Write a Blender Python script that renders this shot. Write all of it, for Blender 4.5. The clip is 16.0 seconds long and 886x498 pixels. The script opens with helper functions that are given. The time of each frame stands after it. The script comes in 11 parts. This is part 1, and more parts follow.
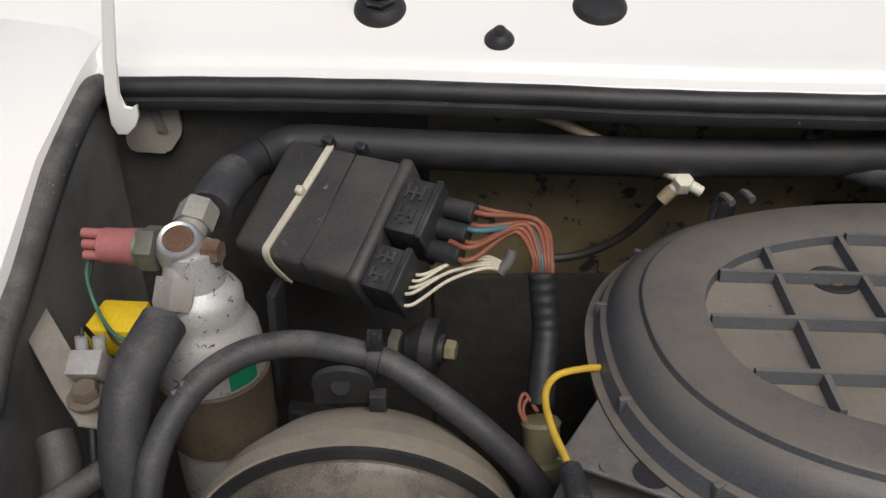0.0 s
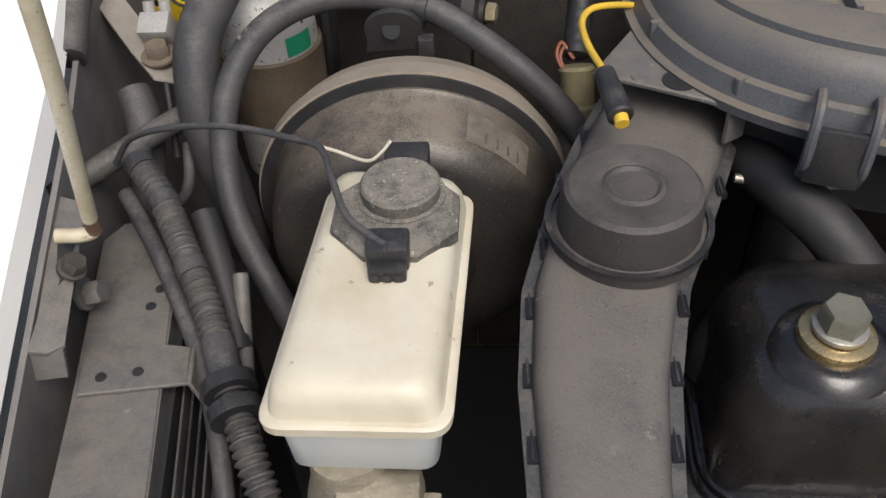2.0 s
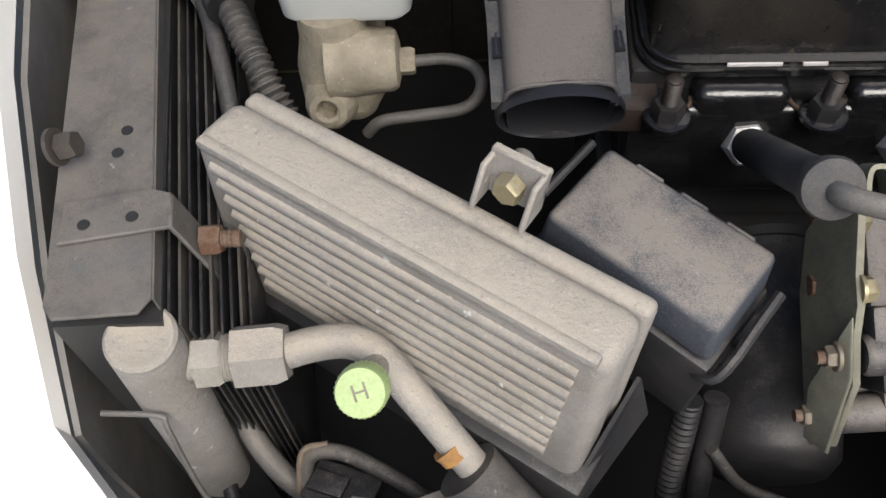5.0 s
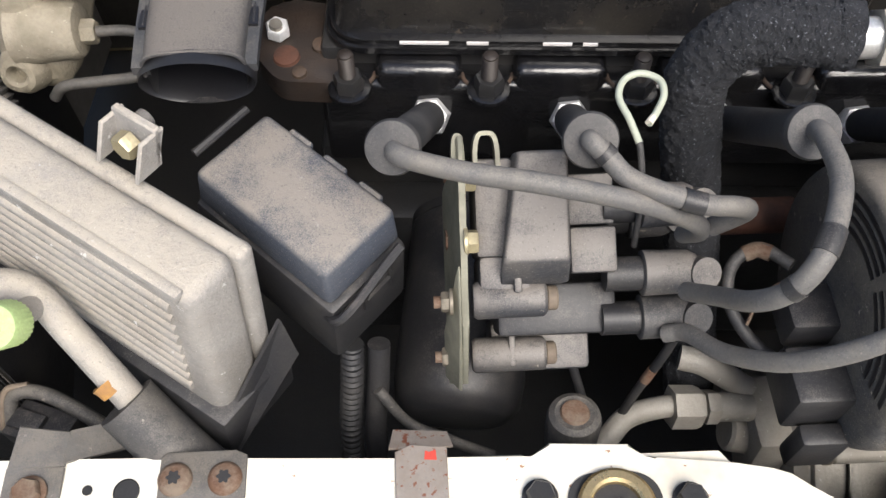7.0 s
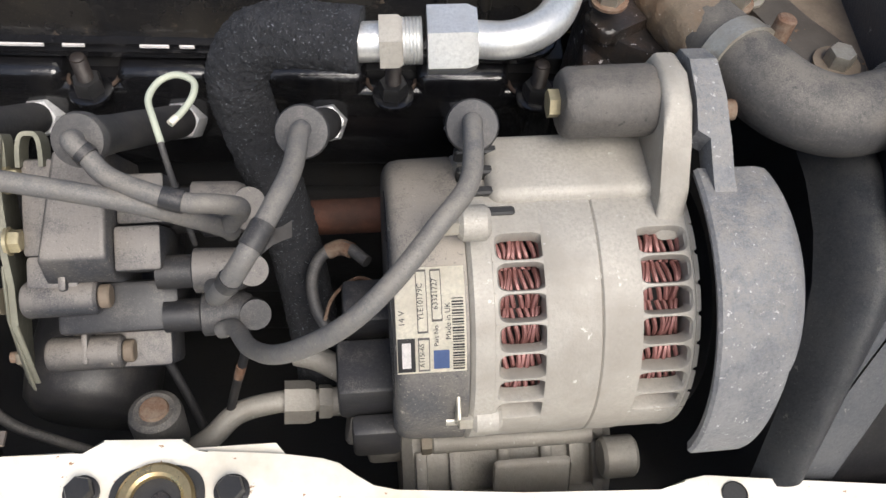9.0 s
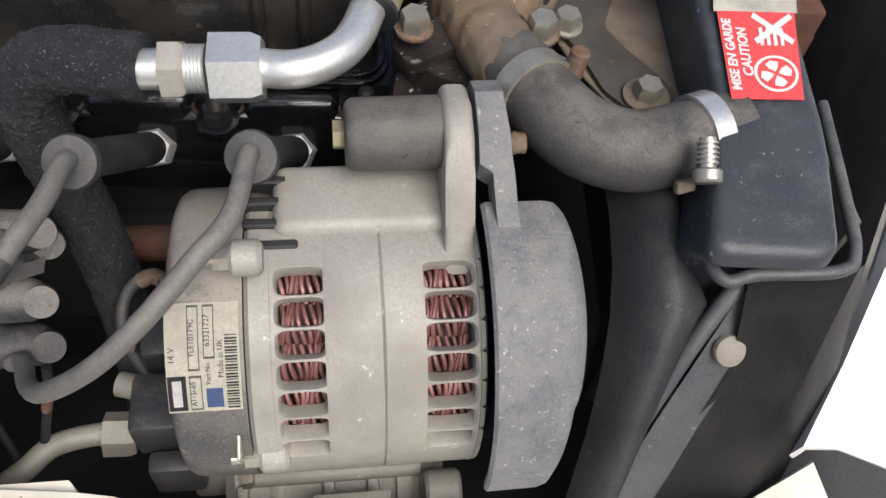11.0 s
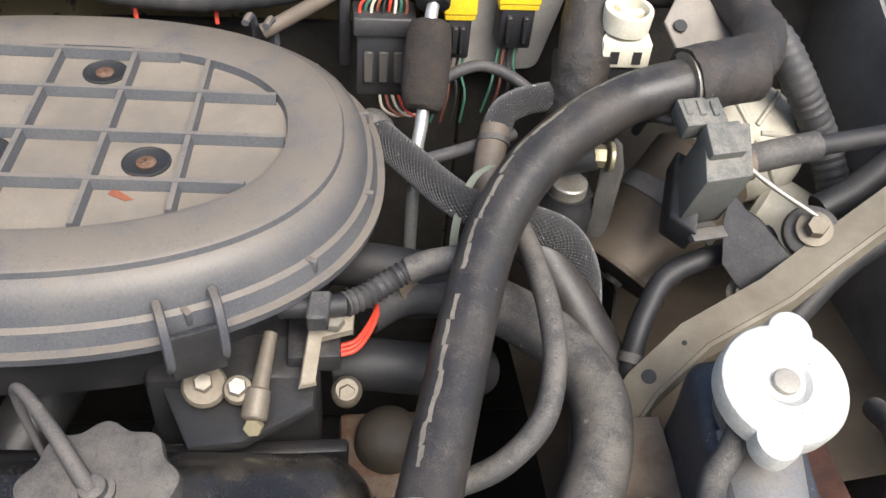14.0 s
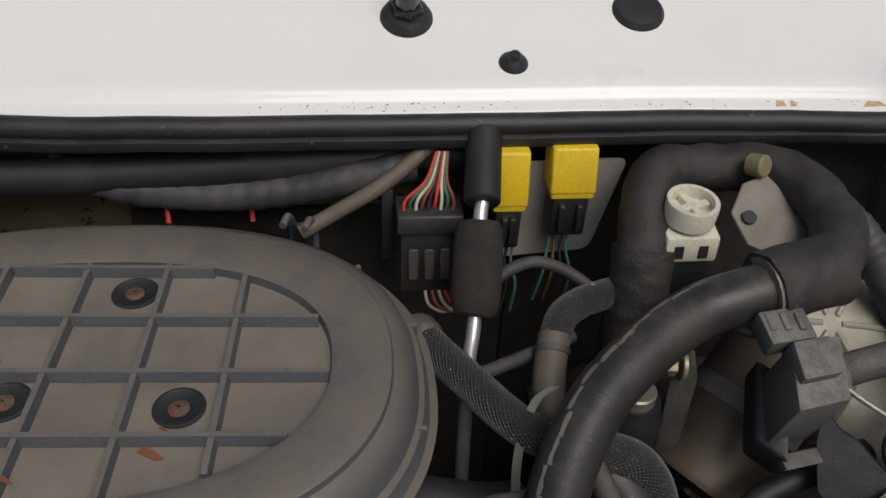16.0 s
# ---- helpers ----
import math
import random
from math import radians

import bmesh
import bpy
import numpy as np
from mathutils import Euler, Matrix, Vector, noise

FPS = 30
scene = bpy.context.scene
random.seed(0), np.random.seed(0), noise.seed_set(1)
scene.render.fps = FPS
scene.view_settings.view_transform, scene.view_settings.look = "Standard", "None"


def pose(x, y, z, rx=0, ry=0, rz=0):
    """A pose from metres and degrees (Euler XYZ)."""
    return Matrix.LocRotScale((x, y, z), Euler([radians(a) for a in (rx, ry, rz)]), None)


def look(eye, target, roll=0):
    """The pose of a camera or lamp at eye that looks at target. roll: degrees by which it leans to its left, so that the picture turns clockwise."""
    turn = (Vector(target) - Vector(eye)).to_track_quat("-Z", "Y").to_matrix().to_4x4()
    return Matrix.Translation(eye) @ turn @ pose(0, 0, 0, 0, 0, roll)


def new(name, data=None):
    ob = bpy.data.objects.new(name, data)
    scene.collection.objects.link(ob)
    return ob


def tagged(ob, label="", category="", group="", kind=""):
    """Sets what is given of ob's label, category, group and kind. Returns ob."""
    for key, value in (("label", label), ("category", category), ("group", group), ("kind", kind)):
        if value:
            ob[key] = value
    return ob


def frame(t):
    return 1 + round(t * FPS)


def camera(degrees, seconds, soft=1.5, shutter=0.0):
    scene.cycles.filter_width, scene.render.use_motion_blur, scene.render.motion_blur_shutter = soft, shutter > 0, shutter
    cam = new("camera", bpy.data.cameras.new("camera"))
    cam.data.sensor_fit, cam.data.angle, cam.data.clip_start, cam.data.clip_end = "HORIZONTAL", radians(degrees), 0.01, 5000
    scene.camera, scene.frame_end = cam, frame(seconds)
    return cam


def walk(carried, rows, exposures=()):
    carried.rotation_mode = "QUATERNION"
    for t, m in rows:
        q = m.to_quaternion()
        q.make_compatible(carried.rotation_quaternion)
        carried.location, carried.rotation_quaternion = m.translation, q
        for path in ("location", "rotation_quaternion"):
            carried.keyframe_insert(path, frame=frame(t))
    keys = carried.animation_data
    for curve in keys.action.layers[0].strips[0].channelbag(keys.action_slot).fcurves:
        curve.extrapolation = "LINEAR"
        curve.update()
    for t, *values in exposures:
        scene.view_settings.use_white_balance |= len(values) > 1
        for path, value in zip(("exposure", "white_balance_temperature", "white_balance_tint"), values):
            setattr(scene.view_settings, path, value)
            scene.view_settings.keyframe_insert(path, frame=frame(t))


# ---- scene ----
cam = camera(54.24, 16.0)
PATH = [
    (0, (0.0036, -0.0011, 0.9890), (-0.0095, 1.6829, -0.0900), -0.34),
    (0.5, (0.0035, 0.0015, 0.9796), (-0.0254, 1.6271, -0.1851), -1.14),
    (1, (-0.0034, -0.0253, 0.9668), (-0.0390, 1.5336, -0.2857), -1.38),
    (1.5, (-0.0052, -0.0589, 0.9520), (-0.0713, 1.4359, -0.3751), -2.60),
    (2, (-0.0053, -0.0903, 0.9403), (-0.0898, 1.3333, -0.4619), -3.51),
    (2.5, (-0.0079, -0.1095, 0.9263), (-0.0918, 1.2367, -0.5505), -4.03),
    (3, (-0.0064, -0.1300, 0.9156), (-0.0988, 1.1299, -0.6349), -4.85),
    (3.5, (-0.0050, -0.1508, 0.9029), (-0.0840, 1.0309, -0.7087), -4.91),
    (4, (-0.0055, -0.1684, 0.8968), (-0.0699, 0.9531, -0.7579), -5.15),
    (4.2, (-0.0054, -0.1756, 0.9003), (-0.0676, 0.9221, -0.7704), -5.49),
    (6.3, (0.0470, -0.2460, 0.9150), (-0.0010, 0.8500, -0.7580), -5.10),
    (6.5, (0.0693, -0.2424, 0.9268), (0.0646, 0.8263, -0.7637), -3.02),
    (6.8, (0.1100, -0.2500, 0.9280), (0.1480, 0.8400, -0.7480), -0.80),
    (7, (0.1409, -0.2523, 0.9304), (0.1822, 0.8196, -0.7576), -0.41),
    (7.2, (0.1670, -0.2560, 0.9310), (0.2160, 0.8200, -0.7540), -0.10),
    (7.5, (0.2043, -0.2570, 0.9378), (0.2799, 0.8123, -0.7507), 0.62),
    (8, (0.2498, -0.2642, 0.9391), (0.3671, 0.8062, -0.7463), 1.96),
    (8.5, (0.2907, -0.2739, 0.9396), (0.4499, 0.8090, -0.7344), 4.31),
    (9, (0.3261, -0.2732, 0.9412), (0.5187, 0.7977, -0.7370), 5.72),
    (9.2, (0.3340, -0.2760, 0.9450), (0.5610, 0.7820, -0.7370), 7.30),
    (11.3, (0.4130, -0.2630, 0.9450), (0.6700, 0.8390, -0.7040), 8.60),
    (11.5, (0.4101, -0.2486, 0.9523), (0.6593, 0.8940, -0.6701), 8.23),
    (11.7, (0.4040, -0.2280, 0.9630), (0.6550, 0.9430, -0.6380), 8.50),
    (12, (0.4026, -0.2055, 0.9723), (0.6147, 1.0262, -0.5891), 6.96),
    (12.5, (0.4059, -0.1653, 0.9825), (0.6162, 1.1144, -0.5401), 6.95),
    (13, (0.4125, -0.1247, 0.9979), (0.6499, 1.2016, -0.4801), 7.59),
    (13.5, (0.4177, -0.0952, 1.0134), (0.6573, 1.2796, -0.4193), 7.40),
    (13.7, (0.4220, -0.0820, 1.0180), (0.6570, 1.3220, -0.3860), 6.90),
    (14, (0.4218, -0.0629, 1.0247), (0.6765, 1.3541, -0.3635), 6.50),
    (14.5, (0.4301, -0.0417, 1.0385), (0.6162, 1.4452, -0.2861), 4.36),
    (15, (0.4303, -0.0104, 1.0469), (0.6357, 1.5178, -0.2269), 3.33),
    (15.5, (0.4304, 0.0071, 1.0505), (0.6370, 1.5584, -0.1949), 2.69),
    (16, (0.4109, 0.0195, 1.0506), (0.6143, 1.5755, -0.1893), 3.23),
]
walk(cam, [(t, look(eye, target, roll)) for t, eye, target, roll in PATH], [(0, -0.42), (0.5, -0.45), (0.8, 0.15), (1.0, 0.5), (1.5, 0.42), (2.0, 0.12), (3, 0.3), (4.2, 0.28), (6.3, 0.19), (7, 0.75), (8, 0.66), (9.2, 0.58), (11.3, 0.32), (12.0, 0.47), (12.5, 0.55), (13.0, 0.58), (13.5, 0.86), (14.0, 0.98), (14.5, 0.76), (15, -0.12), (15.5, -0.66), (16, -0.80)])

# ---- light ----
world = bpy.data.worlds.new("world")
scene.world = world
world.use_nodes = True
wn = world.node_tree.nodes
sky = wn.new("ShaderNodeTexSky")
sky.sky_type, sky.sun_disc = "NISHITA", False
sky.sun_elevation, sky.sun_rotation = radians(55), radians(159)
sky.dust_density, sky.ozone_density = 4.0, 0.6
wn["Background"].inputs["Strength"].default_value = 0.118
world.node_tree.links.new(sky.outputs[0], wn["Background"].inputs["Color"])
sun = new("sun", bpy.data.lights.new("sun", "SUN"))
sun.data.energy, sun.data.angle, sun.data.color = 2.5, radians(38), (1.0, 0.97, 0.935)
sun.matrix_world = look((0.95, -1.6, 3.4), (0.25, 0.2, 0.6))


# ---- materials ----
def rgb(c):
    return (c[0], c[1], c[2], 1.0)


def material(name, col, rough=0.6, metal=0.0, dirt=None, amount=0.4, size=25.0, bump=0.15, grain=600.0, spots=None, spot_amount=0.0, coat=0.0, rnd=0.0, fine=1.0, dust=0.0, dust_col=(0.27, 0.24, 0.20)):
    """A surface with stains at two scales, fine grain and, if spots is given, small specks of another colour."""
    m = bpy.data.materials.new(name)
    m.use_nodes = True
    n, l = m.node_tree.nodes, m.node_tree.links
    b = n["Principled BSDF"]
    b.inputs["Metallic"].default_value = metal
    b.inputs["Coat Weight"].default_value = coat
    co = n.new("ShaderNodeTexCoord")

    def tex(scale, detail=6.0, rough_=0.6):
        t = n.new("ShaderNodeTexNoise")
        t.inputs["Scale"].default_value, t.inputs["Detail"].default_value, t.inputs["Roughness"].default_value = scale, detail, rough_
        l.new(co.outputs["Object"], t.inputs["Vector"])
        return t

    def ramp(src, a, z):
        r = n.new("ShaderNodeMapRange")
        r.inputs["From Min"].default_value, r.inputs["From Max"].default_value = a, z
        l.new(src, r.inputs["Value"])
        return r.outputs[0]

    def mix(fac, a, z):
        x = n.new("ShaderNodeMix")
        x.data_type = "RGBA"
        for sock, v in ((x.inputs["Factor"], fac), (x.inputs["A"], a), (x.inputs["B"], z)):
            if isinstance(v, tuple):
                sock.default_value = v
            elif isinstance(v, float):
                sock.default_value = v
            else:
                l.new(v, sock)
        return x.outputs["Result"]

    big, fine_tex = tex(size), tex(grain, 3.0, 0.7)
    c = mix(ramp(fine_tex.outputs["Fac"], 0.3, 0.75), rgb([v * (1 - 0.18 * fine) for v in col]), rgb([min(1, v * (1 + 0.15 * fine)) for v in col]))
    d = dirt or tuple(v * 0.55 for v in col)
    lo = 0.62 - 0.45 * amount
    fac = n.new("ShaderNodeMath")
    fac.operation = "MULTIPLY"
    blend = n.new("ShaderNodeMath")
    blend.operation = "MULTIPLY_ADD"
    l.new(fine_tex.outputs["Fac"], blend.inputs[0])
    blend.inputs[1].default_value = 0.3 * fine
    lift = n.new("ShaderNodeMath")
    lift.operation = "ADD"
    l.new(big.outputs["Fac"], lift.inputs[0])
    lift.inputs[1].default_value = -0.15 * fine
    l.new(lift.outputs[0], blend.inputs[2])
    l.new(ramp(blend.outputs[0], lo, lo + 0.25), fac.inputs[0])
    fac.inputs[1].default_value = min(1.0, 0.45 + 0.5 * amount)
    c = mix(fac.outputs[0], c, rgb(d))
    if spots:
        sp = tex(size * 6, 4.0, 0.65)
        c = mix(ramp(sp.outputs["Fac"], 0.68 - 0.2 * spot_amount, 0.72 - 0.2 * spot_amount), c, rgb(spots))
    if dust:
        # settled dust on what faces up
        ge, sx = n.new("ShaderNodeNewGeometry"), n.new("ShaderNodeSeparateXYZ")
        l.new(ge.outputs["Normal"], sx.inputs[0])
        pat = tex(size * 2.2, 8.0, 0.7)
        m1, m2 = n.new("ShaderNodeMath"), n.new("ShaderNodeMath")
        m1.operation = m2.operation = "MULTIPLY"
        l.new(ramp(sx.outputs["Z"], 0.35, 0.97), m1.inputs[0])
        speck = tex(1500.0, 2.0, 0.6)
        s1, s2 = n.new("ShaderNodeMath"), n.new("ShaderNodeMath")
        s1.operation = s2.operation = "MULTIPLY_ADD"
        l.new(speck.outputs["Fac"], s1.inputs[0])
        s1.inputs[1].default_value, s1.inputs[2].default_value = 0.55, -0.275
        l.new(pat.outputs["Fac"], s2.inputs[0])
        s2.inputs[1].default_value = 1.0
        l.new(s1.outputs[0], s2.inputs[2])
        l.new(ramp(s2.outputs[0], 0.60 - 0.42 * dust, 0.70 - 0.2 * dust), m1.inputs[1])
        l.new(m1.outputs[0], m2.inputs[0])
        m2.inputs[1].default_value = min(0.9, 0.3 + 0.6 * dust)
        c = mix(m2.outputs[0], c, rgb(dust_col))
        # loose specks and grit
        grit = tex(1100.0, 2.0, 0.5)
        g1 = n.new("ShaderNodeMath")
        g1.operation = "MULTIPLY"
        l.new(ramp(grit.outputs["Fac"], 0.64, 0.74), g1.inputs[0])
        g1.inputs[1].default_value = 0.16 + 0.3 * dust
        c = mix(g1.outputs[0], c, rgb([min(1.0, v * 1.45) for v in dust_col]))
        dark_grit = tex(520.0, 3.0, 0.6)
        g2 = n.new("ShaderNodeMath")
        g2.operation = "MULTIPLY"
        l.new(ramp(dark_grit.outputs["Fac"], 0.62, 0.72), g2.inputs[0])
        g2.inputs[1].default_value = 0.45
        c = mix(g2.outputs[0], c, rgb([v * 0.5 for v in col]))
    if rnd:
        oi = n.new("ShaderNodeObjectInfo")
        hs = n.new("ShaderNodeHueSaturation")
        l.new(ramp(oi.outputs["Random"], -1.0 / rnd, 1.0 + 1.0 / rnd), hs.inputs["Value"])
        hs.inputs["Value"].default_value = 1.0
        l.new(c, hs.inputs["Color"])
        c = hs.outputs[0]
    l.new(c, b.inputs["Base Color"])
    rr = n.new("ShaderNodeMapRange")
    rr.inputs["To Min"].default_value, rr.inputs["To Max"].default_value = max(0.05, rough - 0.12), min(1.0, rough + 0.15)
    l.new(big.outputs["Fac"], rr.inputs["Value"])
    l.new(rr.outputs[0], b.inputs["Roughness"])
    if bump:
        bp = n.new("ShaderNodeBump")
        bp.inputs["Strength"].default_value, bp.inputs["Distance"].default_value = bump, 0.001
        l.new(fine_tex.outputs["Fac"], bp.inputs["Height"])
        if bump >= 0.08:
            # dents and ripples, a few millimetres wide
            b2 = n.new("ShaderNodeBump")
            b2.inputs["Strength"].default_value, b2.inputs["Distance"].default_value = min(0.5, 0.2 + bump * 0.5), 0.0012
            l.new(tex(max(60.0, size * 4.0), 3.0, 0.55).outputs["Fac"], b2.inputs["Height"])
            l.new(b2.outputs[0], bp.inputs["Normal"])
        l.new(bp.outputs[0], b.inputs["Normal"])
    return m


DUST = (0.30, 0.26, 0.21)
M = {}
M["white_paint"] = material("white_paint", (0.90, 0.885, 0.84), 0.30, dirt=(0.80, 0.775, 0.71), amount=0.15, size=9, bump=0.02, coat=0.4, fine=0.12)
M["cream_paint"] = material("cream_paint", (0.76, 0.73, 0.64), 0.45, dirt=(0.50, 0.42, 0.30), amount=0.3, size=30, bump=0.05, spots=(0.30, 0.15, 0.06), spot_amount=0.05, fine=0.25)
M["bulkhead"] = material("stained_bulkhead", (0.205, 0.165, 0.085), 0.6, dirt=(0.075, 0.062, 0.038), amount=0.55, size=9, bump=0.3, spots=(0.022, 0.02, 0.016), spot_amount=0.48)
M["dark"] = material("plain_dark", (0.022, 0.022, 0.0225), 0.55, dirt=(0.035, 0.033, 0.03), amount=0.35, size=25, bump=0.2)
M["inner"] = material("inner_wing_grey", (0.20, 0.19, 0.178), 0.7, dirt=(0.085, 0.08, 0.073), amount=0.5, size=14, bump=0.15)
M["rubber"] = material("black_rubber", (0.017, 0.017, 0.018), 0.56, dirt=(0.045, 0.042, 0.039), amount=0.35, size=30, bump=0.1)
M["rubber_grey"] = material("dusty_rubber", (0.038, 0.038, 0.040), 0.58, dirt=(0.085, 0.08, 0.075), amount=0.4, size=28, bump=0.12, dust=0.3, dust_col=(0.17, 0.155, 0.14))
M["seal_rubber"] = material("worn_seal_rubber", (0.020, 0.020, 0.021), 0.5, dirt=(0.040, 0.038, 0.036), amount=0.4, size=20, bump=0.15, spots=(0.16, 0.15, 0.14), spot_amount=-0.02, dust=0.25, dust_col=(0.06, 0.057, 0.053))
M["hose"] = material("dusty_hose", (0.046, 0.045, 0.045), 0.62, dirt=(0.10, 0.092, 0.08), amount=0.45, size=26, bump=0.3, spots=(0.19, 0.175, 0.15), spot_amount=0.03, dust=0.5, dust_col=(0.185, 0.165, 0.14))
M["hose_black"] = material("oily_black_hose", (0.024, 0.023, 0.023), 0.40, dirt=(0.052, 0.045, 0.038), amount=0.45, size=26, bump=0.2, spots=(0.11, 0.08, 0.055), spot_amount=0.06, dust=0.2, dust_col=(0.13, 0.11, 0.09))
M["wrap_black"] = material("cracked_black_wrap", (0.026, 0.024, 0.023), 0.62, dirt=(0.058, 0.046, 0.037), amount=0.45, size=60, bump=0.6, grain=500, spots=(0.17, 0.105, 0.07), spot_amount=0.12)
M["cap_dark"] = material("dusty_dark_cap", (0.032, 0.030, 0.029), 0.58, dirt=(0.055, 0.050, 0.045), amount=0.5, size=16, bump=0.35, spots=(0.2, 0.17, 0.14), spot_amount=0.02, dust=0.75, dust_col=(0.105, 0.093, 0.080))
M["oil_cap"] = material("scuffed_oil_cap", (0.060, 0.056, 0.053), 0.58, dirt=(0.10, 0.092, 0.082), amount=0.55, size=45, bump=0.35, spots=(0.035, 0.033, 0.031), spot_amount=0.2, dust=0.6, dust_col=(0.135, 0.120, 0.103))
M["prop_cream"] = material("chipped_cream_paint", (0.58, 0.53, 0.40), 0.45, dirt=(0.40, 0.33, 0.20), amount=0.45, size=60, bump=0.12, spots=(0.22, 0.11, 0.06), spot_amount=0.16)
M["rust_red"] = material("dark_red_rust", (0.10, 0.040, 0.024), 0.75, dirt=(0.04, 0.022, 0.016), amount=0.5, size=60, bump=0.4)
M["lead"] = material("dusty_lead_rubber", (0.105, 0.103, 0.102), 0.6, dirt=(0.13, 0.12, 0.105), amount=0.45, size=40, bump=0.15, dust=0.55, dust_col=(0.22, 0.20, 0.17))
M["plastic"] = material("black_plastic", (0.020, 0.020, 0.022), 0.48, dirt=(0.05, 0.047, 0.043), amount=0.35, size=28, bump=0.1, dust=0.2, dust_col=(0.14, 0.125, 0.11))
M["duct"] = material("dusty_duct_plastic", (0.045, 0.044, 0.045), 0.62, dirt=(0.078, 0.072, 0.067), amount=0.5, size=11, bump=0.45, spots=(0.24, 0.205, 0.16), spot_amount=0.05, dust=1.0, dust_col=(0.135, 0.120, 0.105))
M["mouth_black"] = material("smooth_black_plastic", (0.012, 0.012, 0.014), 0.4, dirt=(0.02, 0.02, 0.02), amount=0.3, size=30, bump=0.05)
M["duct_edge"] = material("scuffed_duct_flange", (0.034, 0.036, 0.040), 0.55, dirt=(0.085, 0.082, 0.078), amount=0.45, size=30, bump=0.15, dust=0.4, dust_col=(0.13, 0.118, 0.10))
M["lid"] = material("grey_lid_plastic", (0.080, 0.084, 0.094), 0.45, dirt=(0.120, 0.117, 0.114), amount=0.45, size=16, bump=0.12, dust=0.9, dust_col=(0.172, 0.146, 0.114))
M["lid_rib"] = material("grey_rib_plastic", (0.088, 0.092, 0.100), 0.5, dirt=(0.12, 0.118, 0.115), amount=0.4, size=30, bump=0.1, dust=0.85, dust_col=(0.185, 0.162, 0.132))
M["lid_panel"] = material("dusty_lid_panel", (0.235, 0.203, 0.162), 0.7, dirt=(0.135, 0.118, 0.098), amount=0.5, size=16, bump=0.2, spots=(0.12, 0.12, 0.12), spot_amount=0.03)
M["engine"] = material("gloss_black_engine", (0.011, 0.011, 0.012), 0.26, dirt=(0.036, 0.032, 0.026), amount=0.5, size=20, bump=0.1, coat=0.35, spots=(0.065, 0.052, 0.04), spot_amount=0.09, dust=0.14, dust_col=(0.15, 0.12, 0.09))
M["engine_dull"] = material("oily_black_iron", (0.023, 0.023, 0.0235), 0.36, dirt=(0.026, 0.023, 0.02), amount=0.4, size=30, bump=0.25)
M["alu"] = material("dull_cast_aluminium", (0.35, 0.33, 0.292), 0.6, metal=0.2, dirt=(0.225, 0.205, 0.175), amount=0.45, size=26, bump=0.3, spots=(0.50, 0.48, 0.44), spot_amount=0.05)
M["alu_bright"] = material("bright_aluminium", (0.72, 0.72, 0.70), 0.32, metal=0.75, dirt=(0.5, 0.48, 0.44), amount=0.25, size=40, bump=0.05)
M["alu_box"] = material("weathered_aluminium_box", (0.31, 0.295, 0.275), 0.7, metal=0.1, dirt=(0.17, 0.155, 0.135), amount=0.5, size=22, bump=0.8, grain=420, spots=(0.56, 0.55, 0.53), spot_amount=0.08, dust=0.9, dust_col=(0.44, 0.395, 0.325))
M["dusty_zinc"] = material("dusty_zinc_bolt", (0.20, 0.175, 0.135), 0.55, metal=0.4, dirt=(0.18, 0.15, 0.11), amount=0.45, size=80, bump=0.15)
M["tank_black"] = material("dusty_tank_black", (0.040, 0.044, 0.053), 0.42, dirt=(0.048, 0.051, 0.058), amount=0.5, size=25, bump=0.35, spots=(0.22, 0.22, 0.23), spot_amount=0.05, dust=0.12, dust_col=(0.15, 0.15, 0.155))
M["gold_zinc"] = material("polished_yellow_zinc", (0.62, 0.47, 0.24), 0.28, metal=0.9, dirt=(0.36, 0.27, 0.15), amount=0.3, size=60, bump=0.05)
M["guard"] = material("scuffed_dusty_guard", (0.115, 0.120, 0.130), 0.55, dirt=(0.19, 0.19, 0.19), amount=0.5, size=60, bump=0.5, spots=(0.36, 0.36, 0.355), spot_amount=0.22, dust=0.45, dust_col=(0.22, 0.205, 0.18))
M["cowl"] = material("dusty_cowl_plastic", (0.050, 0.054, 0.061), 0.50, dirt=(0.085, 0.086, 0.088), amount=0.5, size=22, bump=0.3, spots=(0.17, 0.165, 0.155), spot_amount=0.05, dust=0.45, dust_col=(0.165, 0.158, 0.148))
M["inner_light"] = material("dusty_pale_steel", (0.26, 0.235, 0.20), 0.7, dirt=(0.16, 0.14, 0.12), amount=0.45, size=30, bump=0.15)
M["grimy"] = material("grimy_cap_plastic", (0.055, 0.055, 0.050), 0.7, dirt=(0.15, 0.14, 0.118), amount=0.55, size=60, bump=0.6, grain=500, spots=(0.44, 0.42, 0.36), spot_amount=0.26, dust=0.6, dust_col=(0.27, 0.245, 0.20))
M["dirt_speck"] = material("dirt_speck", (0.26, 0.225, 0.175), 0.9, bump=0.0)
M["rust_stain"] = material("orange_rust_stain", (0.50, 0.30, 0.12), 0.7, dirt=(0.62, 0.52, 0.36), amount=0.6, size=200, bump=0.0)
M["orange_rust"] = material("fresh_orange_rust", (0.42, 0.22, 0.06), 0.8, dirt=(0.24, 0.13, 0.06), amount=0.5, size=120, bump=0.3)
M["rust_dust"] = material("dusty_rusty_steel", (0.17, 0.135, 0.10), 0.75, dirt=(0.10, 0.075, 0.055), amount=0.45, size=70, bump=0.25)
M["strap_dark"] = material("dusty_dark_strap", (0.055, 0.052, 0.048), 0.6, dirt=(0.11, 0.10, 0.085), amount=0.45, size=30, bump=0.15)
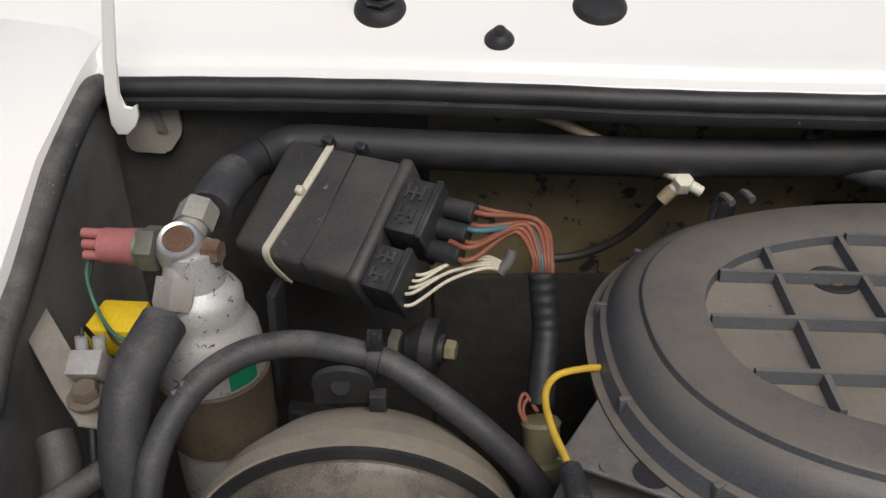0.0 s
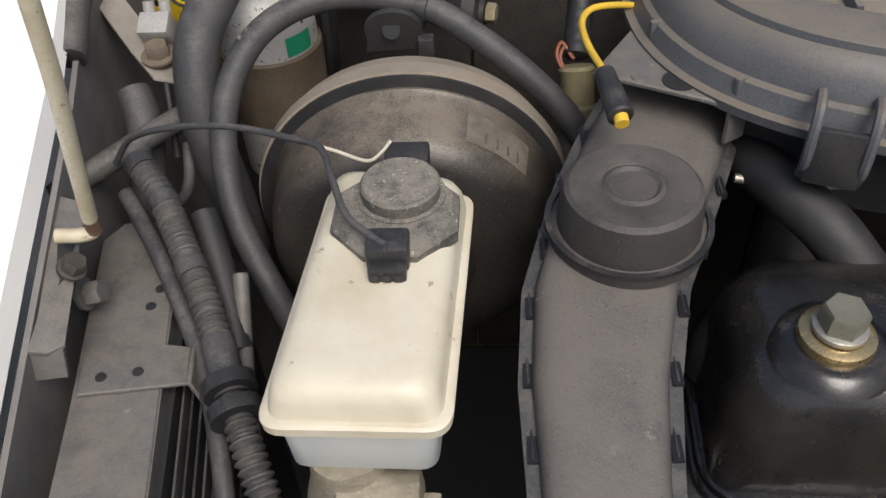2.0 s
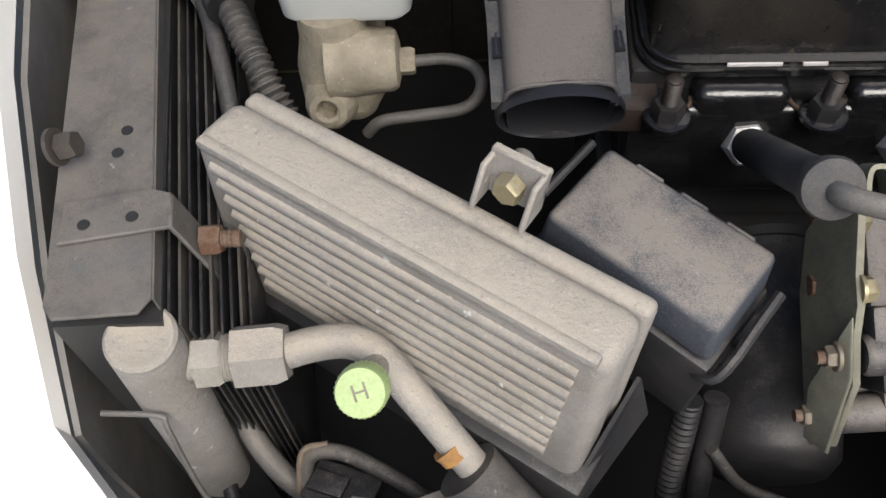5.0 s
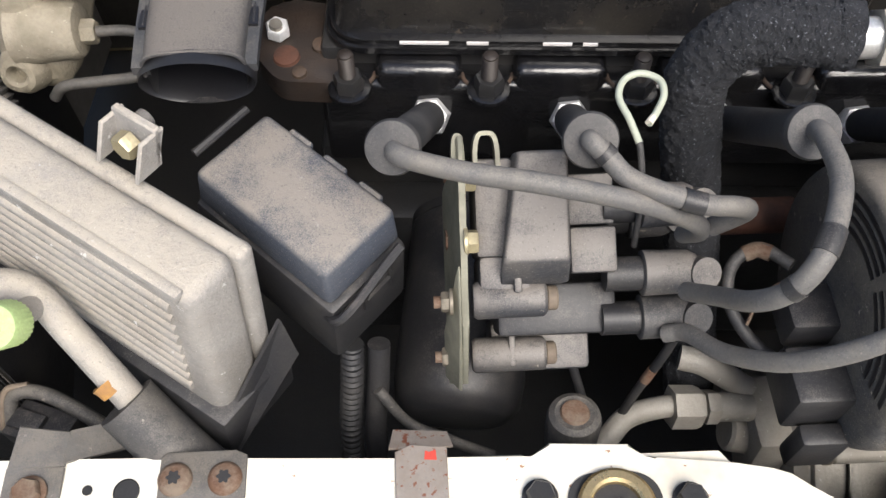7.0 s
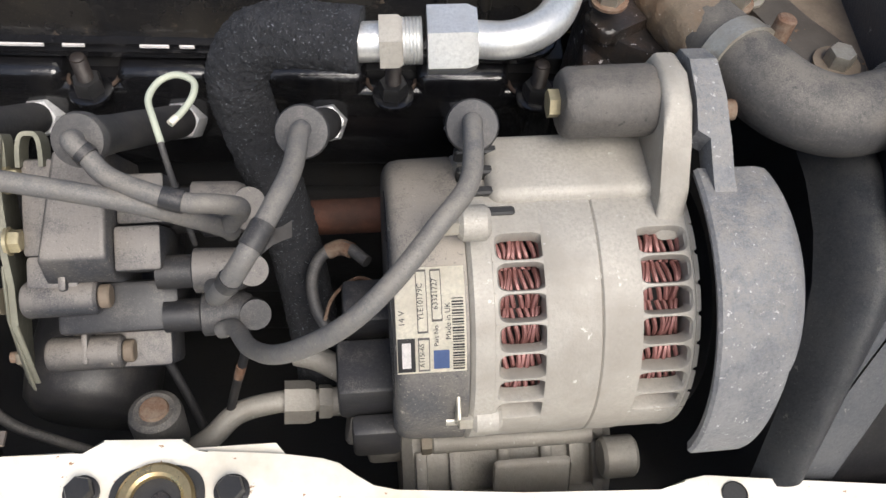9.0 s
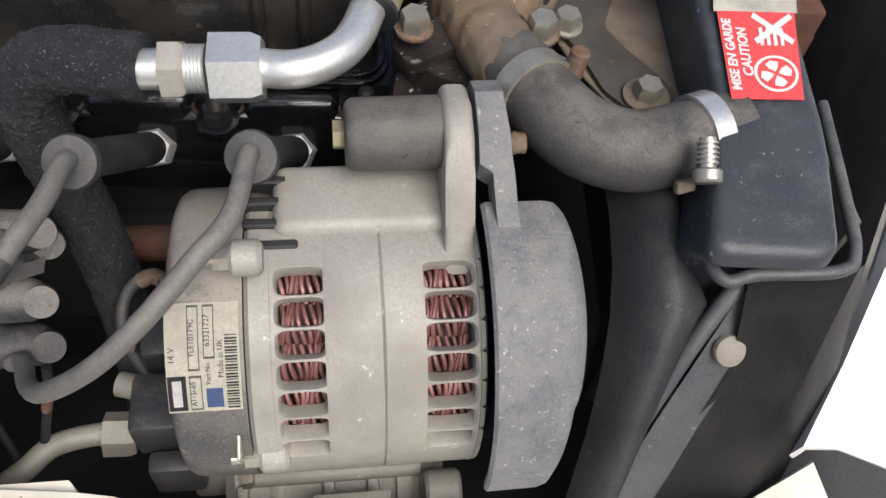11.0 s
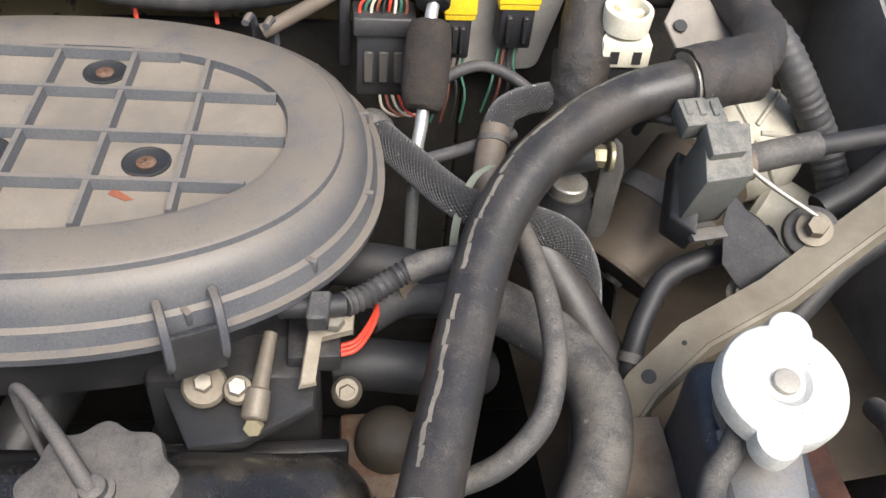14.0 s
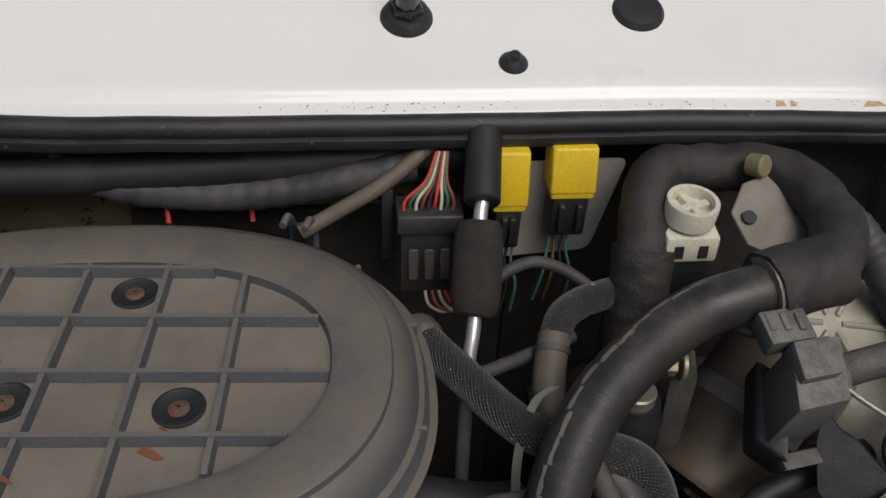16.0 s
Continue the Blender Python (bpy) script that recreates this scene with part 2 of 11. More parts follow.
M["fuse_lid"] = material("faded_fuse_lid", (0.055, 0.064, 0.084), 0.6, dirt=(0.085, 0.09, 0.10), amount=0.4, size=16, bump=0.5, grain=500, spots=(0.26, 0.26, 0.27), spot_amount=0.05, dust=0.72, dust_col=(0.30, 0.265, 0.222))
M["tank_bare"] = material("bare_rust_streaked_tank", (0.19, 0.20, 0.215), 0.55, metal=0.25, dirt=(0.24, 0.20, 0.15), amount=0.5, size=22, bump=0.25, spots=(0.22, 0.10, 0.05), spot_amount=0.16, dust=0.25)
M["scuff_pale"] = material("pale_scuff", (0.21, 0.19, 0.155), 0.8, dirt=(0.10, 0.09, 0.078), amount=0.4, size=80, bump=0.1)
M["steel"] = material("zinc_steel", (0.42, 0.40, 0.35), 0.4, metal=0.7, dirt=(0.28, 0.24, 0.18), amount=0.4, size=60, bump=0.1)
M["brass"] = material("yellow_zinc", (0.40, 0.35, 0.22), 0.42, metal=0.55, dirt=(0.25, 0.215, 0.145), amount=0.4, size=80, bump=0.1)
M["plug_hex"] = material("bright_plug_steel", (0.80, 0.80, 0.80), 0.35, metal=0.35, dirt=(0.6, 0.58, 0.55), amount=0.2, size=60, bump=0.0)
M["rust"] = material("rusty_iron", (0.12, 0.062, 0.036), 0.8, dirt=(0.20, 0.17, 0.13), amount=0.45, size=60, bump=0.4)
M["rust_dark"] = material("dark_rusted_steel", (0.030, 0.023, 0.019), 0.5, metal=0.2, dirt=(0.018, 0.016, 0.015), amount=0.45, size=60, bump=0.3)
M["rust_ring"] = material("rust_edged_iron", (0.075, 0.048, 0.032), 0.6, dirt=(0.02, 0.017, 0.015), amount=0.45, size=120, bump=0.3)
M["rust_alu"] = material("stained_casting", (0.24, 0.185, 0.13), 0.38, metal=0.25, dirt=(0.15, 0.078, 0.040), amount=0.42, size=48, bump=0.5, spots=(0.50, 0.46, 0.40), spot_amount=0.18)
M["thermo_base"] = material("oily_limed_casting", (0.020, 0.018, 0.017), 0.3, metal=0.1, dirt=(0.055, 0.034, 0.022), amount=0.4, size=40, bump=0.4, spots=(0.42, 0.40, 0.40), spot_amount=0.26)
M["plate_brown"] = material("oily_brown_strap", (0.085, 0.075, 0.064), 0.55, metal=0.2, dirt=(0.045, 0.038, 0.032), amount=0.5, size=30, bump=0.2, spots=(0.17, 0.10, 0.055), spot_amount=0.09)
M["sensor_grey"] = material("pale_dusty_sensor", (0.095, 0.100, 0.092), 0.6, dirt=(0.12, 0.115, 0.10), amount=0.5, size=40, bump=0.15, dust=0.5, dust_col=(0.27, 0.25, 0.215))
M["reservoir"] = material("yellowed_reservoir", (0.60, 0.555, 0.44), 0.42, dirt=(0.45, 0.385, 0.27), amount=0.45, size=22, bump=0.03, fine=0.15, spots=(0.33, 0.27, 0.19), spot_amount=0.08)
M["reservoir_low"] = material("milky_reservoir", (0.60, 0.62, 0.60), 0.35, dirt=(0.5, 0.5, 0.46), amount=0.3, size=30, bump=0.02, fine=0.15)
M["master"] = material("dusty_master_casting", (0.30, 0.265, 0.20), 0.75, metal=0.1, dirt=(0.17, 0.148, 0.105), amount=0.5, size=60, bump=0.8, grain=380, spots=(0.42, 0.39, 0.31), spot_amount=0.1)
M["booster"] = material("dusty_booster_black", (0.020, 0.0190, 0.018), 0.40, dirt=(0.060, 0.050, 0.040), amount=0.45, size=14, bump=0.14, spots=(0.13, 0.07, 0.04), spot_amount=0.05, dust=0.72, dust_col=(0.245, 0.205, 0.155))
M["booster_dust"] = material("booster_dust", (0.25, 0.212, 0.165), 0.8, dirt=(0.12, 0.10, 0.08), amount=0.4, size=18, bump=0.2)
M["foil"] = material("dull_brown_foil", (0.46, 0.42, 0.35), 0.45, metal=0.3, dirt=(0.20, 0.17, 0.125), amount=0.5, size=60, bump=0.25)
M["gloss_head"] = material("oil_wet_black_iron", (0.008, 0.008, 0.009), 0.17, dirt=(0.014, 0.013, 0.012), amount=0.35, size=50, bump=0.35, grain=260, coat=0.4)
M["yellow"] = material("yellow_plastic", (0.80, 0.55, 0.02), 0.45, dirt=(0.55, 0.38, 0.03), amount=0.25, size=60, bump=0.03)
M["yellow_wire"] = material("yellow_wire", (0.75, 0.48, 0.05), 0.5, bump=0.02)
M["red_plastic"] = material("faded_red_plastic", (0.42, 0.15, 0.14), 0.55, dirt=(0.30, 0.10, 0.09), amount=0.4, size=60, bump=0.05)
M["orange_wire"] = material("red_brown_wire", (0.26, 0.085, 0.045), 0.5, dirt=(0.14, 0.07, 0.045), amount=0.4, size=60, bump=0.02)
M["brown_wire"] = material("brown_wire", (0.16, 0.06, 0.04), 0.5, bump=0.02)
M["green_wire"] = material("green_wire", (0.06, 0.18, 0.12), 0.5, bump=0.02)
M["teal_wire"] = material("teal_wire", (0.06, 0.17, 0.19), 0.5, bump=0.02)
M["red_wire"] = material("red_wire", (0.65, 0.06, 0.03), 0.5, bump=0.02)
M["white_wire"] = material("white_wire", (0.62, 0.57, 0.45), 0.5, bump=0.02)
M["white_plastic"] = material("white_plastic", (0.72, 0.68, 0.55), 0.45, dirt=(0.5, 0.45, 0.34), amount=0.3, size=60, bump=0.03)
M["tie"] = material("ivory_cable_tie", (0.68, 0.62, 0.48), 0.45, bump=0.02)
M["green_cap"] = material("pale_green_cap", (0.42, 0.55, 0.24), 0.45, dirt=(0.36, 0.45, 0.22), amount=0.3, size=80, bump=0.03)
M["copper"] = material("copper_winding", (0.24, 0.11, 0.10), 0.4, metal=0.3, dirt=(0.08, 0.025, 0.02), amount=0.4, size=90, bump=0.1)
M["foam"] = material("black_foam_insulation", (0.013, 0.014, 0.017), 0.95, dirt=(0.035, 0.036, 0.041), amount=0.35, size=120, bump=1.0, grain=900, spots=(0.15, 0.157, 0.175), spot_amount=0.3)
M["foam_brown"] = material("crumbling_brown_foam", (0.026, 0.022, 0.019), 0.95, dirt=(0.055, 0.040, 0.030), amount=0.45, size=90, bump=1.0, grain=700, spots=(0.12, 0.07, 0.045), spot_amount=0.05)
M["grey_metal"] = material("dull_grey_plate", (0.155, 0.150, 0.142), 0.6, metal=0.2, dirt=(0.088, 0.080, 0.070), amount=0.5, size=32, bump=0.3, spots=(0.30, 0.27, 0.23), spot_amount=0.03, dust=0.5, dust_col=(0.215, 0.190, 0.158))
M["plate_grey"] = material("dull_painted_plate", (0.36, 0.345, 0.32), 0.6, dirt=(0.24, 0.225, 0.20), amount=0.4, size=30, bump=0.1)
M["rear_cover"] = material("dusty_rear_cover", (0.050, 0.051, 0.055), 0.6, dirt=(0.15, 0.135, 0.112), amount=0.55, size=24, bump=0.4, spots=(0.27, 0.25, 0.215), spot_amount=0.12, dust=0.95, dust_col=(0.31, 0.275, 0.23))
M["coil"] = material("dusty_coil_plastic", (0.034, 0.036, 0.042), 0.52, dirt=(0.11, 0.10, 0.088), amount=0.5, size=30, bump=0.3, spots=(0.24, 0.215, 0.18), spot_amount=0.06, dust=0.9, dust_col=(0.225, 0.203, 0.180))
M["label"] = material("label_paper", (0.70, 0.66, 0.55), 0.5, dirt=(0.46, 0.42, 0.34), amount=0.3, size=70, bump=0.03)
M["label_worn"] = material("worn_white_label", (0.50, 0.47, 0.40), 0.5, dirt=(0.20, 0.19, 0.175), amount=0.5, size=60, bump=0.05)
M["black_ink"] = material("black_ink", (0.03, 0.03, 0.03), 0.5, bump=0.0)
M["red_ink"] = material("red_ink", (0.66, 0.07, 0.07), 0.45, dirt=(0.55, 0.1, 0.09), amount=0.25, size=60, bump=0.0)
M["white_ink"] = material("white_ink", (0.75, 0.72, 0.7), 0.5, bump=0.0)
M["blue_ink"] = material("blue_ink", (0.10, 0.16, 0.34), 0.5, bump=0.0)
M["cap_metal"] = material("chalky_aluminium_cap", (0.56, 0.565, 0.53), 0.45, metal=0.25, dirt=(0.42, 0.41, 0.37), amount=0.35, size=60, bump=0.2)
M["asphalt"] = material("asphalt", (0.05, 0.05, 0.05), 0.9, dirt=(0.07, 0.07, 0.068), amount=0.5, size=3, bump=0.5, grain=150)
M["braid"] = material("braided_sleeve", (0.022, 0.022, 0.023), 0.55, dirt=(0.07, 0.065, 0.06), amount=0.3, size=60, bump=0.8, grain=1500)
M["olive_plate"] = material("olive_zinc_plate", (0.22, 0.215, 0.165), 0.55, metal=0.4, dirt=(0.13, 0.125, 0.10), amount=0.45, size=60, bump=0.1)


# ---- mesh helpers ----
def part(name, bm, mat, parent=None, label="", smooth=True):
    me = bpy.data.meshes.new(name)
    bmesh.ops.recalc_face_normals(bm, faces=bm.faces)
    if smooth:
        for f in bm.faces:
            f.smooth = True
        for e in bm.edges:
            if len(e.link_faces) == 2 and e.calc_face_angle(0.0) > 0.65:
                e.smooth = False
    bm.to_mesh(me)
    bm.free()
    me.materials.append(M[mat])
    ob = new(name, me)
    if parent is not None:
        ob.parent = parent
        ob.matrix_parent_inverse = Matrix() if parent.parent else parent.matrix_basis.inverted()
    if label:
        ob["label"] = label
    return ob


def thing(name, at, label, category, group="", kind=""):
    ob = new(name)
    ob.empty_display_size = 0.01
    ob.matrix_basis = Matrix.Translation(at)
    return tagged(ob, label, category, group, kind)


def bm_new():
    return bmesh.new()


def frame_of(d):
    d = d.normalized()
    a = Vector((0, 0, 1)) if abs(d.z) < 0.9 else Vector((1, 0, 0))
    u = d.cross(a).normalized()
    return u, d.cross(u).normalized(), d


def ring(bm, c, u, v, r, n, ry=None, turn=0.0):
    ry = r if ry is None else ry
    return [bm.verts.new(c + u * (r * math.cos(turn + 2 * math.pi * i / n)) + v * (ry * math.sin(turn + 2 * math.pi * i / n))) for i in range(n)]


def bridge(bm, a, b):
    n = len(a)
    for i in range(n):
        bm.faces.new((a[i], a[(i + 1) % n], b[(i + 1) % n], b[i]))


def lathe(bm, base, axis, prof, n=32, capped=True, turn=0.0):
    """Turns a profile of (distance along the axis, radius) round the axis through base."""
    base = Vector(base)
    u, v, d = frame_of(Vector(axis))
    rings = [ring(bm, base + d * h, u, v, max(r, 1e-5), n, turn=turn) for h, r in prof]
    for a, b in zip(rings, rings[1:]):
        bridge(bm, a, b)
    if capped:
        bm.faces.new(rings[0][::-1])
        bm.faces.new(rings[-1])
    return bm


def rod(bm, a, b, r, n=20, r2=None, chamfer=0.0):
    a, b = Vector(a), Vector(b)
    h = (b - a).length
    r2 = r if r2 is None else r2
    c = chamfer
    prof = [(0, r - c), (c, r), (h - c, r2), (h, r2 - c)] if c else [(0, r), (h, r2)]
    return lathe(bm, a, b - a, prof, n)


def smooth_path(pts, per=8):
    p = [Vector(q) for q in pts]
    if len(p) < 3:
        return [p[0].lerp(p[1], i / per) for i in range(per + 1)]
    p = [2 * p[0] - p[1]] + p + [2 * p[-1] - p[-2]]
    out = []
    for a, b, c, d in zip(p, p[1:], p[2:], p[3:]):
        for i in range(per):
            t = i / per
            out.append(0.5 * ((2 * b) + (c - a) * t + (2 * a - 5 * b + 4 * c - d) * t * t + (3 * b - a - 3 * c + d) * t ** 3))
    out.append(p[-2])
    return out


def tube(bm, pts, r, n=14, per=8, wave=0.0, pitch=0.004, r2=None, raw=False, caps=True):
    """A round tube along a smooth line; wave: height of corrugations, pitch: their spacing; r2: end radius."""
    path = [Vector(q) for q in pts] if raw else smooth_path(pts, per)
    if wave:
        fine, acc = [path[0]], 0.0
        for a, b in zip(path, path[1:]):
            k = max(1, int((b - a).length / (pitch / 4)))
            fine += [a.lerp(b, (i + 1) / k) for i in range(k)]
        path = fine
    u = None
    rings, s = [], 0.0
    total = sum((b - a).length for a, b in zip(path, path[1:])) or 1.0
    for i, c in enumerate(path):
        d = (path[min(i + 1, len(path) - 1)] - path[max(i - 1, 0)]).normalized()
        if u is None:
            u = frame_of(d)[0]
        u = (u - d * u.dot(d)).normalized()
        v = d.cross(u)
        if i:
            s += (c - path[i - 1]).length
        rr = r if r2 is None else r + (r2 - r) * s / total
        if wave:
            rr += wave * math.sin(2 * math.pi * s / pitch)
        rings.append(ring(bm, c, u, v, rr, n))
    for a, b in zip(rings, rings[1:]):
        bridge(bm, a, b)
    if caps:
        bm.faces.new(rings[0][::-1])
        bm.faces.new(rings[-1])
    return bm


def block(bm, o, ex, ey, ez, bev=0.0, seg=2, taper=0.0):
    """A box from corner o along three edge vectors, its edges rounded; taper pulls in the far face along ez."""
    o, ex, ey, ez = Vector(o), Vector(ex), Vector(ey), Vector(ez)
    vs = []
    for k in (0, 1):
        for j, i in ((0, 0), (0, 1), (1, 1), (1, 0)):
            p = o + ex * i + ey * j + ez * k
            if k and taper:
                m = o + ex / 2 + ey / 2 + ez
                p = p + (m - p) * taper
            vs.append(bm.verts.new(p))
    fs = [bm.faces.new([vs[i] for i in q]) for q in ((0, 3, 2, 1), (4, 5, 6, 7), (0, 1, 5, 4), (1, 2, 6, 5), (2, 3, 7, 6), (3, 0, 4, 7))]
    if bev:
        es = list({e for f in fs for e in f.edges})
        bmesh.ops.bevel(bm, geom=es, offset=bev, segments=seg, affect="EDGES", profile=0.5)
    return bm


def cuboid(bm, lo, hi, bev=0.0, seg=2, taper=0.0):
    lo, hi = Vector(lo), Vector(hi)
    d = hi - lo
    return block(bm, lo, (d.x, 0, 0), (0, d.y, 0), (0, 0, d.z), bev, seg, taper)


def prism(bm, pts, way, bev=0.0, seg=2):
    """A flat outline pushed along a vector."""
    way = Vector(way)
    a = [bm.verts.new(Vector(p)) for p in pts]
    b = [bm.verts.new(Vector(p) + way) for p in pts]
    f0, f1 = bm.faces.new(a[::-1]), bm.faces.new(b)
    bridge(bm, a, b)
    if bev:
        bmesh.ops.bevel(bm, geom=list(set(f0.edges) | set(f1.edges)), offset=bev, segments=seg, affect="EDGES", profile=0.5)
    return bm


def hexa(bm, c, axis, flat, h, turn=0.0, bevel=True):
    """A hexagon head or nut of the width flat across its sides."""
    r = flat / math.sqrt(3)
    prof = [(0, r), (h * 0.8, r), (h, r * 0.88)] if bevel else [(0, r), (h, r)]
    return lathe(bm, c, axis, prof, 6, turn=turn)


def bolt(parent, c, axis, flat=0.010, h=0.006, washer=0.008, mat="steel", name="bolt", turn=0.3, wmat=None):
    b = bm_new()
    hexa(b, c, axis, flat, h, turn)
    ob = part(name, b, mat, parent)
    if washer:
        w = bm_new()
        d = Vector(axis).normalized()
        lathe(w, Vector(c) - d * 0.0018, axis, [(0, washer), (0.0016, washer), (0.0019, washer * 0.93)], 24)
        part("washer", w, wmat or mat, ob if parent.parent is None else parent)
    return ob


def pane(bm, o, ex, ey):
    o, ex, ey = Vector(o), Vector(ex), Vector(ey)
    bm.faces.new([bm.verts.new(p) for p in (o, o + ex, o + ex + ey, o + ey)])
    return bm


def clamp_band(parent, c, axis, r, w=0.010, mat="steel", name="hose_clamp"):
    b = bm_new()
    c, d = Vector(c), Vector(axis).normalized()
    lathe(b, c - d * w / 2, d, [(0, r - 0.0006), (0, r + 0.0012), (w, r + 0.0012), (w, r - 0.0006)], 36, capped=False)
    return part(name, b, mat, parent)


def worm_slots(band, c, axis, r, w=0.010, n=26):
    """The row of slanted slots in a worm-drive clamp band: dark blocks on the band for their depth."""
    c = Vector(c)
    u, v, d = frame_of(Vector(axis))
    for k in range(n):
        a = 2 * math.pi * k / n
        g, s = u * math.cos(a) + v * math.sin(a), v * math.cos(a) - u * math.sin(a)
        if g.z > -0.2:
            b = bm_new()
            block(b, c + g * (r + 0.0011) - d * w * 0.3 - s * 0.0007, s * 0.0013, d * w * 0.6 + s * 0.0008, g * 0.0003)
            part("slot", b, "dark", band)


def blob(bm, x0, x1, y0, y1, z0, z1, r, soft=0.008):
    """A soft-edged raised pressing."""
    rings = []
    for z, ins in ((z0, 0.0), (z0 + (z1 - z0) * 0.6, 0.0008), (z1 - 0.002, soft * 0.35), (z1 - 0.0005, soft * 0.75), (z1, soft * 1.2)):
        row = []
        for cx, cy, a0 in ((x1 - r, y1 - r, 0), (x0 + r, y1 - r, 90), (x0 + r, y0 + r, 180), (x1 - r, y0 + r, 270)):
            for k in range(7):
                a = radians(a0 + 90 * k / 6)
                row.append(bm.verts.new((cx + (r - ins) * math.cos(a), cy + (r - ins) * math.sin(a), z)))
        rings.append(row)
    for r0, r1 in zip(rings, rings[1:]):
        bridge(bm, r0, r1)
    bm.faces.new(rings[-1])
    return bm


def rounded(poly, r, n=6):
    """The outline of a flat polygon with its corners rounded."""
    out = []
    for i, p in enumerate(poly):
        p = Vector(p)
        a, z = Vector(poly[i - 1]) - p, Vector(poly[(i + 1) % len(poly)]) - p
        a, z = p + a.normalized() * r, p + z.normalized() * r
        for k in range(n + 1):
            u = k / n
            out.append(a * (1 - u) ** 2 + p * 2 * u * (1 - u) + z * u * u)
    return out


def loft(bm, loops, top=True, bottom=True):
    rings = [[bm.verts.new(p) for p in lp] for lp in loops]
    for r0, r1 in zip(rings, rings[1:]):
        bridge(bm, r0, r1)
    if bottom:
        bm.faces.new(rings[0][::-1])
    if top:
        bm.faces.new(rings[-1])
    return bm


# ---- structure ----
def sheet(name, pts_rows, mat, label, category, thick=0.003, kind="structure"):
    """A pressed panel from rows of points, with thickness."""
    b = bm_new()
    vs = [[b.verts.new(Vector(p)) for p in row] for row in pts_rows]
    for r0, r1 in zip(vs, vs[1:]):
        for i in range(len(r0) - 1):
            b.faces.new((r0[i], r0[i + 1], r1[i + 1], r1[i]))
    bmesh.ops.recalc_face_normals(b, faces=b.faces)
    bmesh.ops.solidify(b, geom=list(b.faces), thickness=thick)
    ob = part(name, b, mat)
    return tagged(ob, label, category, kind=kind)


def build_ground():
    b = bm_new()
    pane(b, (-200, -200, 0), (400, 0, 0), (0, 400, 0))
    tagged(part("ground", b, "asphalt"), "grey worn asphalt under the parked car", "ground", kind="structure")


def scuttle_edge(x):
    """Where the rear edge of the bay runs."""
    return float(np.interp(x, (-0.62, -0.20, -0.10, -0.03, 0.04, 0.10, 0.157, 0.21, 0.26, 0.34, 0.47, 0.615, 0.75, 1.05), (0.513, 0.5115, 0.5095, 0.505, 0.498, 0.4915, 0.4855, 0.481, 0.479, 0.478, 0.479, 0.4815, 0.4785, 0.474)))


